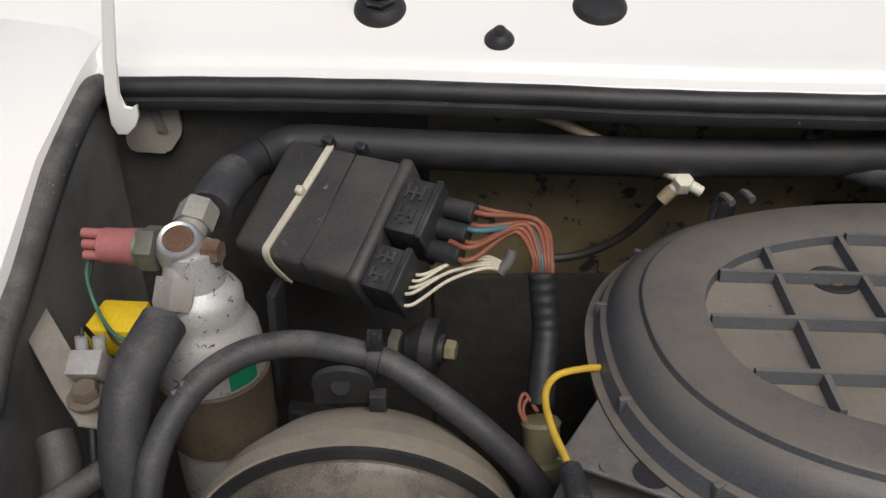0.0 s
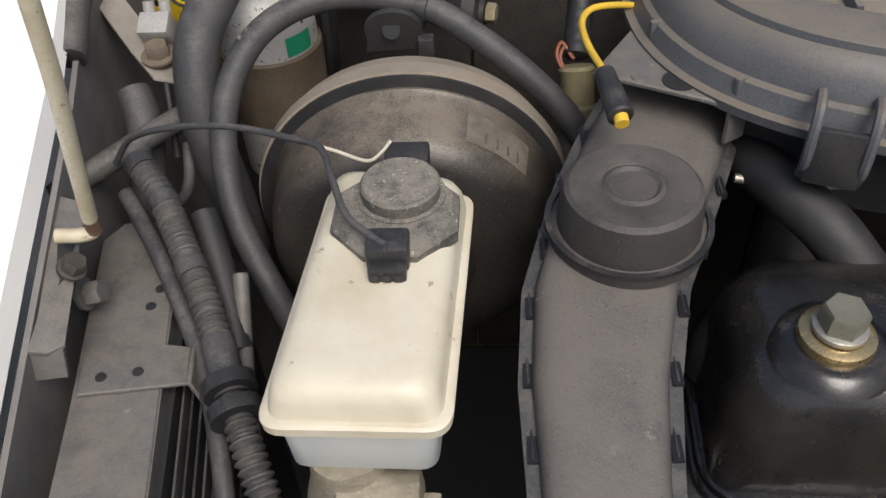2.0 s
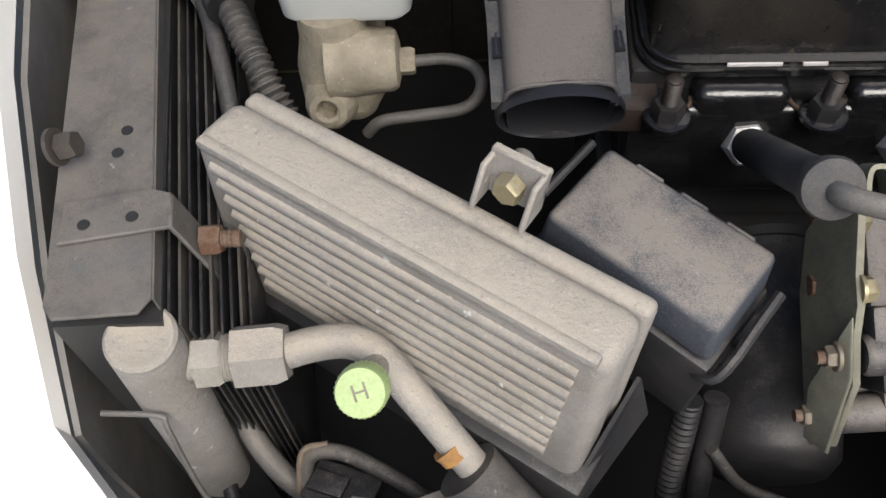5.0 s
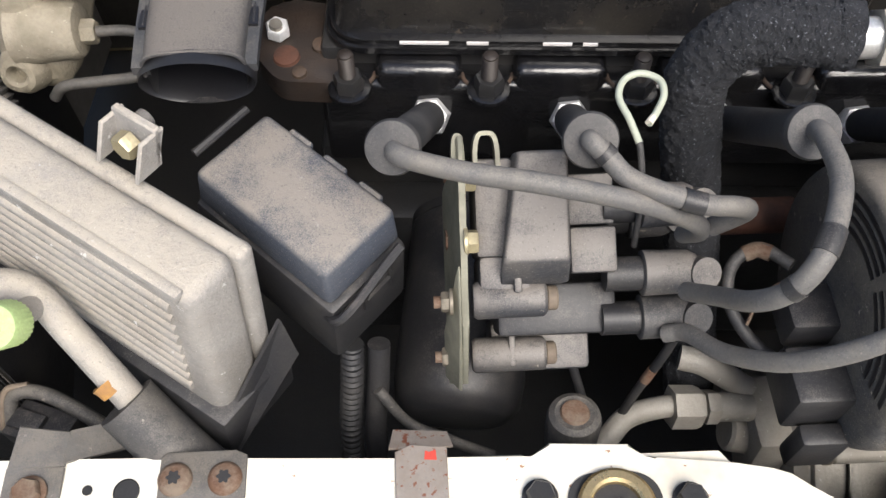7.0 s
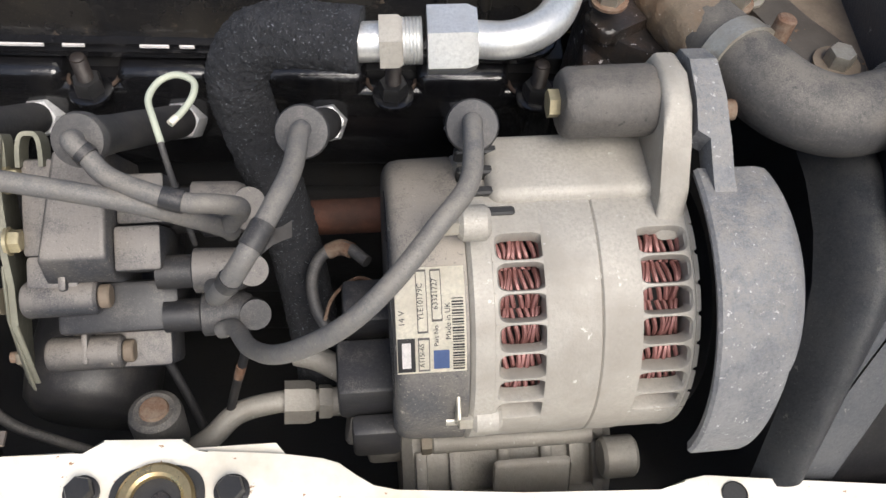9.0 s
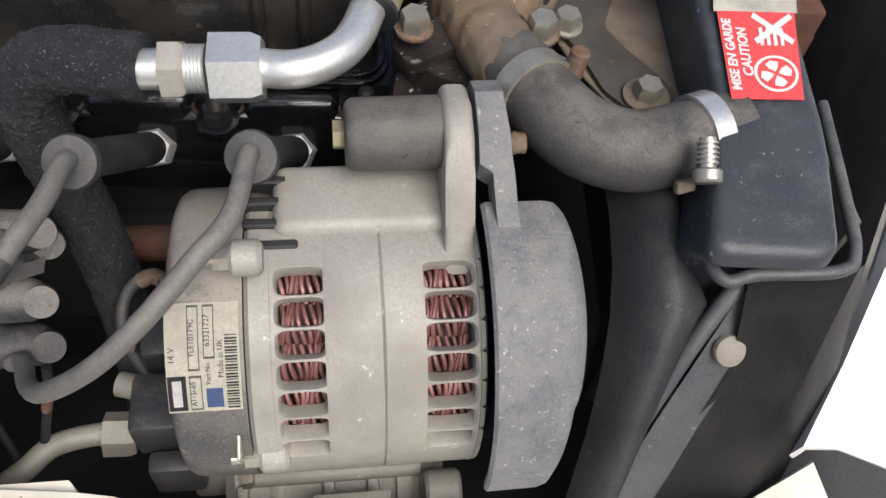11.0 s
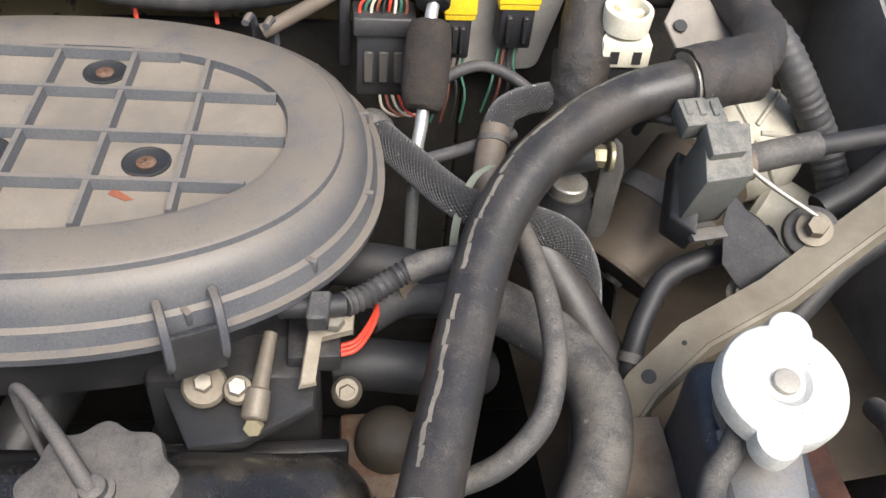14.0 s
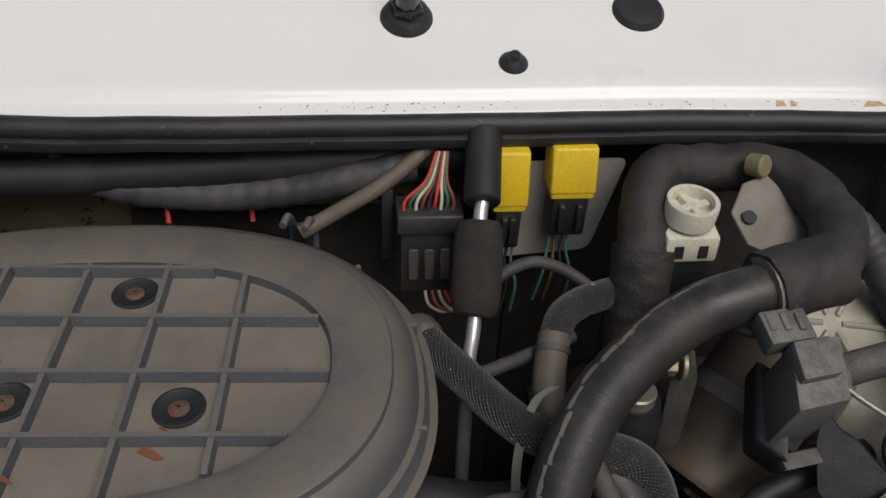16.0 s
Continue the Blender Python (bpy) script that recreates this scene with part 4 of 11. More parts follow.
# ---- brake servo, master cylinder and reservoir ----
def build_brakes():
    t = thing("brake_servo", (-0.037, 0.28, 0.53), "round dusty black brake servo with a torn foil tag", "brake servo")
    c = Vector((-0.043, 0.0, 0.602))
    ax = Vector((0, -1, 0.0))
    b = bm_new()
    lathe(b, c + Vector((0, 0.345, 0)), ax, [(0, 0.05), (0.008, 0.072), (0.03, 0.086), (0.042, 0.087), (0.044, 0.0912), (0.053, 0.0912), (0.0545, 0.0880), (0.0550, 0.083)], 72)
    part("rear_shell", b, "booster_dust", t)
    b = bm_new()
    lathe(b, c + Vector((0, 0.290, 0)), ax, [(0, 0.0838), (0.004, 0.0845), (0.0075, 0.0815), (0.022, 0.0800), (0.034, 0.0775), (0.041, 0.0725), (0.045, 0.064), (0.047, 0.050), (0.049, 0.036), (0.060, 0.030), (0.076, 0.024), (0.076, 0.0)], 72, capped=False)
    part("front_shell", b, "booster", t)
    # black ring set in the crimp as the groove's dark line
    b = bm_new()
    lathe(b, c + Vector((0, 0.2925, 0)), ax, [(0, 0.0840), (0, 0.0898), (0.0035, 0.0898), (0.0045, 0.0840)], 72)
    part("rim_groove", b, "rubber", t, "black ring along the rim groove")
    for k in range(7):
        a = radians(20 + 23 * k)
        b = bm_new()
        o = Vector((math.cos(a), 0, math.sin(a)))
        s = Vector((-math.sin(a), 0, math.cos(a)))
        block(b, c + Vector((0, 0.292, 0)) + o * 0.0845 - s * 0.004, s * 0.008, o * 0.004, (0, 0.006, 0), 0.0008, 1)
        part("crimp_tab", b, "booster_dust", t)
    # rust bloom on the shell
    b = bm_new()
    rng = random.Random(8)
    for k in range(70):
        a, y = radians(128 + rng.gauss(0, 5.5)), 0.262 + rng.gauss(0, 0.006)
        rr = 0.0788 + 0.09 * (y - 0.262)
        o, s = Vector((math.cos(a), 0, math.sin(a))), Vector((-math.sin(a), 0, math.cos(a)))
        q, w = c + Vector((0, y, 0)) + o * (rr + 0.0004), 0.0005 + 0.0011 * rng.random() ** 2
        b.faces.new([b.verts.new(q + s * (w * math.cos(g)) + Vector((0, w * math.sin(g), 0))) for g in (0.2, 1.3, 2.6, 3.7, 5.1)])
    tagged(part("rust_bloom", b, "rust", t, "brown rust bloom"), kind="stuff")
    # foil tag, lying on the shell
    b = bm_new()
    rows = []
    for k in range(9):
        a = radians(66 - 3.6 * k)
        rows.append([b.verts.new(c + Vector((math.cos(a) * (r + 0.0006), y, math.sin(a) * (r + 0.0006)))) for y, r in ((0.279, 0.0812), (0.2575, 0.0779))])
    for r0, r1 in zip(rows, rows[1:]):
        b.faces.new((*r0, *r1[::-1]))
    bmesh.ops.solidify(b, geom=list(b.faces), thickness=0.0004)
    tag = part("foil_tag", b, "foil", t, "dull foil tag with unreadable print")
    for k in range(4):
        a = radians(58 - 5 * k)
        b = bm_new()
        o, s = Vector((math.cos(a), 0, math.sin(a))), Vector((-math.sin(a), 0, math.cos(a)))
        block(b, c + Vector((0, 0.261, 0)) + o * 0.0789 - s * 0.0005, s * 0.0010, (0, 0.014, 0), o * 0.0012)
        part("print_bar", b, "grey_metal", tag)
    # switch plug on the shell
    b = bm_new()
    cuboid(b, (-0.047, 0.207, 0.672), (-0.027, 0.222, 0.702), 0.0015)
    cuboid(b, (-0.043, 0.204, 0.69), (-0.031, 0.209, 0.704), 0.001)
    part("plug", b, "plastic", t, "black switch plug")

    m = thing("master_cylinder", (-0.05, 0.11, 0.58), "dusty cast brake master cylinder with a side outlet", "brake cylinder")
    b = bm_new()
    lathe(b, (-0.058, 0.235, 0.600), (0.0, -1, -0.02), [(0, 0.026), (0.012, 0.026), (0.014, 0.018), (0.10, 0.018), (0.115, 0.020), (0.142, 0.019), (0.150, 0.016), (0.154, 0.010)], 32)
    lathe(b, (-0.061, 0.098, 0.590), (0, 0.08, 1), [(0, 0.020), (0.020, 0.0195), (0.030, 0.0175), (0.038, 0.0160), (0.050, 0.0160)], 32)
    for vv in b.verts:
        vv.co += noise.noise_vector(vv.co * 130) * 0.0012
    part("body", b, "master", m)
    b = bm_new()
    lathe(b, (-0.064, 0.090, 0.616), (1, 0, 0), [(0, 0.0175), (0.012, 0.0165), (0.024, 0.0152), (0.0300, 0.0150), (0.0325, 0.0135), (0.034, 0.0085)], 32)
    part("outlet", b, "master", m)
    b = bm_new()
    lathe(b, (-0.065, 0.083, 0.598), (-0.1, -1, 0.35), [(0, 0.0135), (0.008, 0.0115), (0.0115, 0.0092), (0.0120, 0.0060), (0.0105, 0.0045), (0.004, 0.0040)], 28)
    for vv in b.verts:
        vv.co += noise.noise_vector(vv.co * 160) * 0.0008
    part("end_plug", b, "master", m)
    b = bm_new()
    hexa(b, (-0.030, 0.088, 0.616), (1, 0, 0), 0.0115, 0.007)
    part("union_nut", b, "master", m)
    b = bm_new()
    tube(b, [(-0.024, 0.088, 0.616), (-0.008, 0.088, 0.616), (0.003, 0.085, 0.614), (0.0075, 0.077, 0.612), (0.005, 0.069, 0.609), (-0.003, 0.0650, 0.606), (-0.022, 0.0645, 0.604), (-0.040, 0.0640, 0.602), (-0.048, 0.064, 0.594)], 0.0029, 12)
    part("brake_pipe", b, "strap_dark", m, "bent brake pipe")

    r = thing("brake_fluid_reservoir", (-0.048, 0.15, 0.635), "yellowed plastic brake fluid reservoir with a grimy cap", "fluid reservoir")
    b = bm_new()
    base = [(-0.0865, 0.0875), (-0.0185, 0.0850), (-0.0090, 0.210), (-0.0730, 0.218)]
    mid = Vector((-0.047, 0.150, 0))

    def level(z, grow, r, lift=0.0):
        pts = []
        for x, y in base:
            q = Vector((x, y, 0)) - mid
            q = mid + Vector((q.x * (1 + grow / abs(q.x)), q.y * (1 + grow / abs(q.y)), 0))
            pts.append((q.x, q.y, z))
        return [p + Vector((0, 0, lift * (p.y - 0.09) / 0.12)) for p in rounded(pts, r)]

    loft(b, [level(0.638, -0.007, 0.008), level(0.642, -0.0045, 0.008), level(0.674, -0.0030, 0.008)])
    part("lower_half", b, "reservoir_low", r, "milky translucent lower half")
    b = bm_new()
    loft(b, [level(0.6725, 0.0005, 0.010), level(0.6730, 0.0018, 0.010), level(0.6775, 0.0020, 0.010), level(0.6785, 0.0008, 0.010)])
    part("seam", b, "reservoir", r)
    b = bm_new()
    loft(b, [level(0.6783, -0.0012, 0.009), level(0.6860, -0.0025, 0.010, 0.0015), level(0.6905, -0.0045, 0.011, 0.0022), level(0.6930, -0.0085, 0.012, 0.0025), level(0.6938, -0.014, 0.012, 0.0025)])
    part("upper_half", b, "reservoir", r)
    b = bm_new()
    lathe(b, (-0.040, 0.178, 0.692), (0, 0, 1), [(0, 0.0285), (0.006, 0.0285), (0.009, 0.0255), (0.0095, 0.020)], 8, turn=0.35)
    part("cap_base", b, "grimy", r, "grimy eight-sided cap base")
    b = bm_new()
    lathe(b, (-0.038, 0.186, 0.700), (0, 0, 1), [(0, 0.0190), (0.002, 0.0190), (0.0022, 0.0168), (0.0075, 0.0168), (0.0085, 0.0158), (0.0080, 0.0140), (0.0086, 0.0120), (0.0092, 0.008), (0.0092, 0.0)], 48, capped=False)
    part("cap", b, "grimy", r, "round dirty black cap")
    b = bm_new()
    cuboid(b, (-0.050, 0.146, 0.695), (-0.033, 0.160, 0.707), 0.0015)
    cuboid(b, (-0.049, 0.141, 0.694), (-0.034, 0.148, 0.701), 0.001)
    for k in range(3):
        cuboid(b, (-0.0475 + 0.0045 * k, 0.140, 0.6955), (-0.0445 + 0.0045 * k, 0.142, 0.699))
    part("level_switch_plug", b, "plastic", r)
    b = bm_new()
    tube(b, [(-0.042, 0.150, 0.706), (-0.058, 0.165, 0.708), (-0.066, 0.185, 0.712), (-0.072, 0.200, 0.716), (-0.085, 0.208, 0.715), (-0.115, 0.222, 0.712), (-0.150, 0.236, 0.702), (-0.178, 0.252, 0.684), (-0.192, 0.256, 0.666)], 0.0016, 10)
    part("lead", b, "rubber_grey", r)
    b = bm_new()
    tube(b, [(-0.078, 0.204, 0.716), (-0.066, 0.206, 0.709), (-0.054, 0.208, 0.702), (-0.048, 0.214, 0.702), (-0.044, 0.218, 0.705)], 0.0008, 8)
    part("wire", b, "white_wire", r)


build_brakes()


# ---- ribbed aluminium box (leaning) and the black fuse box ----
def build_ribbed_box():
    t = thing("ribbed_control_box", (-0.02, -0.03, 0.52), "leaning weathered aluminium box with ribbed front face", "control box")
    o = Vector((-0.1176, 0.0318, 0.636))
    ex = Vector((0.1635, -0.1146, -0.007))
    L = ex.length
    ex.normalize()
    ey = Vector((0.022, 0.031, -0.003))
    ey = (ey - ex * ey.dot(ex)).normalized()
    ez = ex.cross(ey).normalized()
    if ez.z > 0:
        ez = -ez
    W, D = 0.040, 0.108
    b = bm_new()
    block(b, o, ex * L, ey * W * 0.75, ez * D, 0.0075, 4)
    part("shell", b, "alu_box", t)
    b = bm_new()
    block(b, o + ey * W * 0.735 + ex * 0.002 + ez * 0.0025, ex * (L - 0.001), ey * W * 0.265, ez * D, 0.004, 3)
    part("rear_half", b, "alu_box", t)
    b = bm_new()
    block(b, o - ey * 0.0010 + ex * 0.004 - ez * 0.0006, ex * (L - 0.010), ey * 0.006, ez * 0.006, 0.0018, 2)
    part("edge_bead", b, "alu_box", t)
    for k in range(9):
        b = bm_new()
        a = o + ey * 0.0012 + ex * (0.010 + 0.002 * k) + ez * (0.0135 + 0.0094 * k)
        tube(b, [a, a + ex * (L - 0.022 - 0.0025 * k)], 0.0036, 10, 2)
        part("rib", b, "alu_box", t)
    b = bm_new()
    block(b, o + ez * D * 0.93 - ey * 0.006 - ex * 0.006, ex * (L + 0.012), ey * (W + 0.012), ez * 0.035, 0.003)
    part("tray", b, "plastic", t, "black plastic tray")
    # lug with a bolt
    lug = o + ex * (L * 0.655) + ey * (W - 0.008) - ez * 0.002
    b = bm_new()
    up = -ez
    block(b, lug - ex * 0.0125 + ey * 0.012, ex * 0.025, ey * 0.004, up * 0.021 + ey * 0.004, 0.0008, 1)
    lg = part("lug", b, "alu_box", t)
    for s in (-0.0125, 0.0100):
        b = bm_new()
        block(b, lug + ex * s, ex * 0.0025, ey * 0.014, up * 0.019 + ey * 0.008, 0.0008, 1)
        part("lug_cheek", b, "alu_box", lg)
    b = bm_new()
    hexa(b, lug + ey * 0.013 + up * 0.010, -ey, 0.011, 0.007, 0.4)
    part("lug_bolt", b, "brass", lg)
    b = bm_new()
    rod(b, lug + ey * 0.016 + up * 0.013 - ex * 0.002, lug + ey * 0.025 + up * 0.013 - ex * 0.002, 0.0048, 16)
    part("lug_boss", b, "grey_metal", lg)
    # side bracket at the far end
    b = bm_new()
    prism(b, [o + ex * (L + 0.003) + ey * (W + 0.003) + ez * D * 0.62, o + ex * (L + 0.012) + ey * (W + 0.003) + ez * D * 0.85, o + ex * (L + 0.004) - ey * 0.004 + ez * (D * 1.3), o + ex * L + ey * 0.0 + ez * D], ex * 0.002)
    part("side_bracket", b, "plastic", t)


build_ribbed_box()


def build_fuse_box():
    t = thing("fuse_box", (0.085, -0.0, 0.50), "black plastic fuse box with a dusty chamfered lid", "fuse box")
    P0, P1, P3 = Vector((0.0315, 0.006, 0.602)), Vector((0.0955, -0.053, 0.596)), Vector((0.0640, 0.0425, 0.602))
    ex, ey = P1 - P0, P3 - P0
    ez = ex.cross(ey).normalized()
    b = bm_new()
    block(b, P0 - ez * 0.026 - ex * 0.03 - ey * 0.03, ex * 1.06, ey * 1.06, ez * 0.026, 0.004, 3, taper=0.06)
    part("lid", b, "fuse_lid", t, "dusty faded lid")
    b = bm_new()
    block(b, P0 - ez * 0.082 - ex * 0.06 - ey * 0.06, ex * 1.12, ey * 1.12, ez * 0.054, 0.004, 2)
    part("body", b, "plastic", t)
    b = bm_new()
    for i in range(3):
        a = P3 + ex * (0.16 + 0.27 * i) - ez * 0.013
        block(b, a - ez * 0.004, ex * 0.17, ey.normalized() * 0.004, ez * 0.012, 0.001, 1)
    part("hinge_teeth", b, "fuse_lid", t)
    b = bm_new()
    a = P1 + ex * 0.05 - ez * 0.03
    tube(b, [a + ey * 0.0 - ez * 0.01 - ex * 0.1, a + ex * 0.05, a + ey * 0.6 + ez * 0.012 + ex * 0.06, a + ey * 0.85 + ez * 0.016 + ex * 0.06], 0.0026, 8, 5)
    part("handle", b, "plastic", t)
    b = bm_new()
    a = P1 + ex.normalized() * 0.0055 - ez * 0.03 + ey * 0.35
    for k in (0.0, 0.012):
        block(b, a - ez * k, ey * 0.45, ex.normalized() * 0.002, -ez * 0.003)
    block(b, a, ey * 0.05, ex.normalized() * 0.002, -ez * 0.02)
    block(b, a + ey * 0.4, ey * 0.05, ex.normalized() * 0.002, -ez * 0.02)
    part("catch", b, "plastic", t)
    b = bm_new()
    tube(b, [P0 - ex * 0.08 + ey * 0.15, P0 - ex * 0.06 + ey * 0.85 + ez * 0.004], 0.0022, 8, 3)
    part("edge_rail", b, "plastic", t)


build_fuse_box()


# ---- engine ----
def build_engine():
    t = thing("engine", (0.27, 0.10, 0.25), "black iron four-cylinder engine, oily and rust-flecked", "engine")
    spin = Matrix.Translation((0.27, 0.0905, 0)) @ Matrix.Rotation(radians(-3.6), 4, "Z") @ Matrix.Translation((-0.27, -0.078, 0))
    back = spin.inverted()
    at = lambda x, y: (back @ Vector((x, y, 0))).xy
    b = bm_new()
    cuboid(b, (0.085, 0.084, 0.495), (0.452, 0.185, 0.580), 0.004)
    part("cylinder_head", b, "engine_dull", t)
    for x in (0.102, 0.180, 0.262, 0.350, 0.433):
        # rust-edged scallop round each stud
        b = bm_new()
        tube(b, [(x + 0.0142 * math.cos(a), 0.0765 + 0.0125 * math.sin(a), 0.5685) for a in [math.pi + math.pi * k / 12 for k in range(13)]], 0.0012, 8, 2)
        part("scallop_edge", b, "rust_ring", t)
    b = bm_new()
    block(b, (0.084, 0.0655, 0.500), (0.366, 0, 0), (0, 0.022, 0), (0, 0.002, 0.068), 0.005, 3)
    part("front_wall", b, "gloss_head", t)
    for s0, s1 in ((0.102, 0.180), (0.180, 0.262), (0.262, 0.350), (0.350, 0.433)):
        b = bm_new()
        block(b, (s0 + 0.0145, 0.0665, 0.540), (s1 - s0 - 0.029, 0, 0), (0, 0.022, 0), (0, 0.002, 0.0385), 0.0060, 4)
        part("head_pad", b, "gloss_head", t)
    b = bm_new()
    cuboid(b, (0.075, 0.082, 0.24), (0.452, 0.20, 0.494), 0.006)
    cuboid(b, (0.08, 0.050, 0.36), (0.44, 0.084, 0.46), 0.008)
    part("block", b, "engine_dull", t)
    # rocker cover: flange, soft-edged box with bosses
    b = bm_new()
    for x0, y0, x1, y1, z in ((0.088, 0.078, 0.448, 0.190, 0.5815), (0.090, 0.080, 0.446, 0.188, 0.5856)):
        prism(b, rounded([(x0, y0, z), (x1, y0, z), (x1, y1, z), (x0, y1, z)], 0.026, 8), (0, 0, 0.0040), 0.0012, 2)
    part("rocker_flange", b, "gloss_head", t)
    b = bm_new()
    x0, x1, y0, y1 = 0.094, 0.441, 0.0860, 0.184
    lv = [(0.589, 0.0, 0.010), (0.600, 0.0005, 0.020), (0.625, 0.003, 0.026), (0.640, 0.006, 0.028), (0.650, 0.012, 0.026), (0.6555, 0.020, 0.022), (0.6575, 0.030, 0.014)]
    rings = []
    for z, ins, cr in lv:
        row = []
        for cxx, cyy, a0 in ((x1 - ins - cr, y1 - ins - cr, 0), (x0 + ins + cr, y1 - ins - cr, 90), (x0 + ins + cr, y0 + ins + cr, 180), (x1 - ins - cr, y0 + ins + cr, 270)):
            for k in range(9):
                a = radians(a0 + 90 * k / 8)
                row.append(b.verts.new((cxx + cr * math.cos(a), cyy + cr * math.sin(a), z)))
        rings.append(row)
    for r0, r1 in zip(rings, rings[1:]):
        bridge(b, r0, r1)
    b.faces.new(rings[-1])
    part("rocker_cover", b, "engine", t, "gloss black rocker cover with dusty stains")
    for x, y in (at(0.139, 0.138), at(0.394, 0.122)):
        b = bm_new()
        lathe(b, (x, y, 0.652), (0, 0, 1), [(0, 0.026), (0.006, 0.022), (0.0075, 0.018)], 32)
        part("boss", b, "engine", t)
        b = bm_new()
        lathe(b, (x, y, 0.6595), (0, 0, 1), [(0, 0.0155), (0.002, 0.0160), (0.0042, 0.0152), (0.0055, 0.0120), (0.0055, 0.0095)], 32)
        cup = part("bolt_cup", b, "gold_zinc", t, "yellow zinc cup washer")
        b = bm_new()
        lathe(b, (x, y, 0.6662), (0, 0, 1), [(0, 0.0110), (0.002, 0.0110), (0.0025, 0.0100)], 28)
        part("washer", b, "steel", cup)
        b = bm_new()
        hexa(b, (x, y, 0.6685), (0, 0, 1), 0.0165, 0.010, 0.2)
        part("bolt_head", b, "olive_plate", cup)
    for x0_, x1_, y0_, y1_, z1_ in ((0.1640, 0.3660, 0.1080, 0.1640, 0.6588),):
        b = bm_new()
        blob(b, x0_, x1_, y0_, y1_, 0.645, z1_, 0.0122, 0.0098)
        part("pressing", b, "engine", t)
    # dished pressings in the front of the cover
    for s in (-0.012, 0.012):
        b = bm_new()
        tube(b, [(0.389 + s, 0.0872, 0.596), (0.389 + s, 0.0874, 0.625), (0.389 + s, 0.0912, 0.642), (0.389 + s * 0.95, 0.101, 0.6518), (0.389 + s * 0.9, 0.112, 0.6545)], 0.0036, 14, 6)
        part("cover_rib", b, "engine", t)
    # worn white edge marks on the flange
    for x, w in ((0.131, 0.027), (0.168, 0.012), (0.21, 0.016), (0.232, 0.008), (0.300, 0.03)):
        b = bm_new()
        cuboid(b, (x, 0.0785, 0.5882), (x + w, 0.0797, 0.5898))
        part("paint_chip", b, "white_ink", t, "bare worn edge")
    # studs with nuts
    for i, (x, y) in enumerate(at(a, 0.0865 - 0.0606 * (a - 0.102)) for a in (0.102, 0.180, 0.262, 0.350, 0.433)):
        b = bm_new()
        lathe(b, (x, y, 0.5680), (0, 0, 1), [(0, 0.0122), (0.0022, 0.0120), (0.0026, 0.0110), (0.0020, 0.0)], 32, capped=False)
        s = part("stud_boss", b, "gloss_head", t, "oily stud washer")
        b = bm_new()
        hexa(b, (x, y, 0.5700), (0, 0, 1), 0.0150, 0.0095, 0.35)
        part("nut", b, "engine_dull", s)
        b = bm_new()
        n = []
        for k in range(16):
            z = 0.0010 * k
            n += [(z, 0.0046), (z + 0.0005, 0.0040)]
        lathe(b, (x, y, 0.5790), (0, 0, 1), n + [(0.0165, 0.004), (0.0175, 0.0025)], 16)
        part("stud", b, "rust_dark", s)
    t.matrix_basis = spin @ t.matrix_basis
    # spark plugs
    for hx, bx in ((0.147, 0.129), (0.228, 0.211), (0.311, 0.304), (0.392, 0.378)):
        hx_c = Vector((hx, 0.084 - 0.075 * (hx - 0.147), 0.546))
        be = Vector((bx, -0.026, 0.653))
        d = (be - hx_c).normalized()
        p = thing("spark_plug_lead", be, "grey rubber spark plug boot and lead", "spark plug lead", "spark plug leads")
        b = bm_new()
        hexa(b, hx_c - d * 0.008, d, 0.0208, 0.016, 0.2)
        part("hex", b, "plug_hex", p, "bright steel plug hexagon")
        b = bm_new()
        h = (be - hx_c).length
        lathe(b, hx_c + d * 0.003, d, [(0.006, 0.0088), (0.010, 0.0094), (0.018, 0.0096), (h * 0.55, 0.0092), (h * 0.72, 0.0088), (h - 0.014, 0.0096), (h - 0.010, 0.0116), (h - 0.005, 0.0120), (h - 0.002, 0.0112), (h - 0.001, 0.005)], 28)
        part("boot", b, "rubber_grey", p)
        b = bm_new()
        if hx < 0.2:
            pts = [be - d * 0.004, be + d * 0.006 + Vector((0.005, -0.004, 0)), (0.158, -0.043, 0.657), (0.190, -0.049, 0.655), (0.229, -0.052, 0.644), (0.255, -0.050, 0.626), (0.266, -0.040, 0.602), (0.264, -0.030, 0.585)]
        elif hx < 0.3:
            pts = [be - d * 0.004, be + d * 0.007, (0.216, -0.036, 0.655), (0.226, -0.045, 0.650), (0.252, -0.054, 0.645), (0.268, -0.055, 0.643), (0.276, -0.050, 0.632), (0.268, -0.044, 0.612)]
        elif hx < 0.35:
            pts = [be - d * 0.004, be + d * 0.008, (0.301, -0.056, 0.666), (0.294, -0.076, 0.668), (0.284, -0.094, 0.664), (0.275, -0.100, 0.652), (0.268, -0.094, 0.634), (0.264, -0.078, 0.610), (0.258, -0.064, 0.590)]
        else:
            pts = [be - d * 0.004, be + d * 0.008, (0.372, -0.064, 0.664), (0.358, -0.082, 0.660), (0.337, -0.102, 0.648), (0.316, -0.112, 0.632), (0.291, -0.108, 0.606), (0.274, -0.090, 0.578), (0.264, -0.070, 0.560), (0.256, -0.066, 0.552)]
        tube(b, pts, 0.0044, 14, 8)
        part("cable", b, "lead", p)
        if 0.2 < hx < 0.35:
            sp = smooth_path(pts, 8)
            for k in ((14, 17), (30, 33)) if hx < 0.3 else ((27, 31), (38, 40)):
                b = bm_new()
                tube(b, sp[k[0]:k[1] + 1], 0.0050, 14, raw=True)
                part("tape", b, "plastic", p, "black insulating tape")
    # oil filler cap
    c = thing("oil_filler_cap", (0.326, 0.130, 0.66), "dusty scalloped black oil filler cap with a strap", "oil cap")
    b = bm_new()
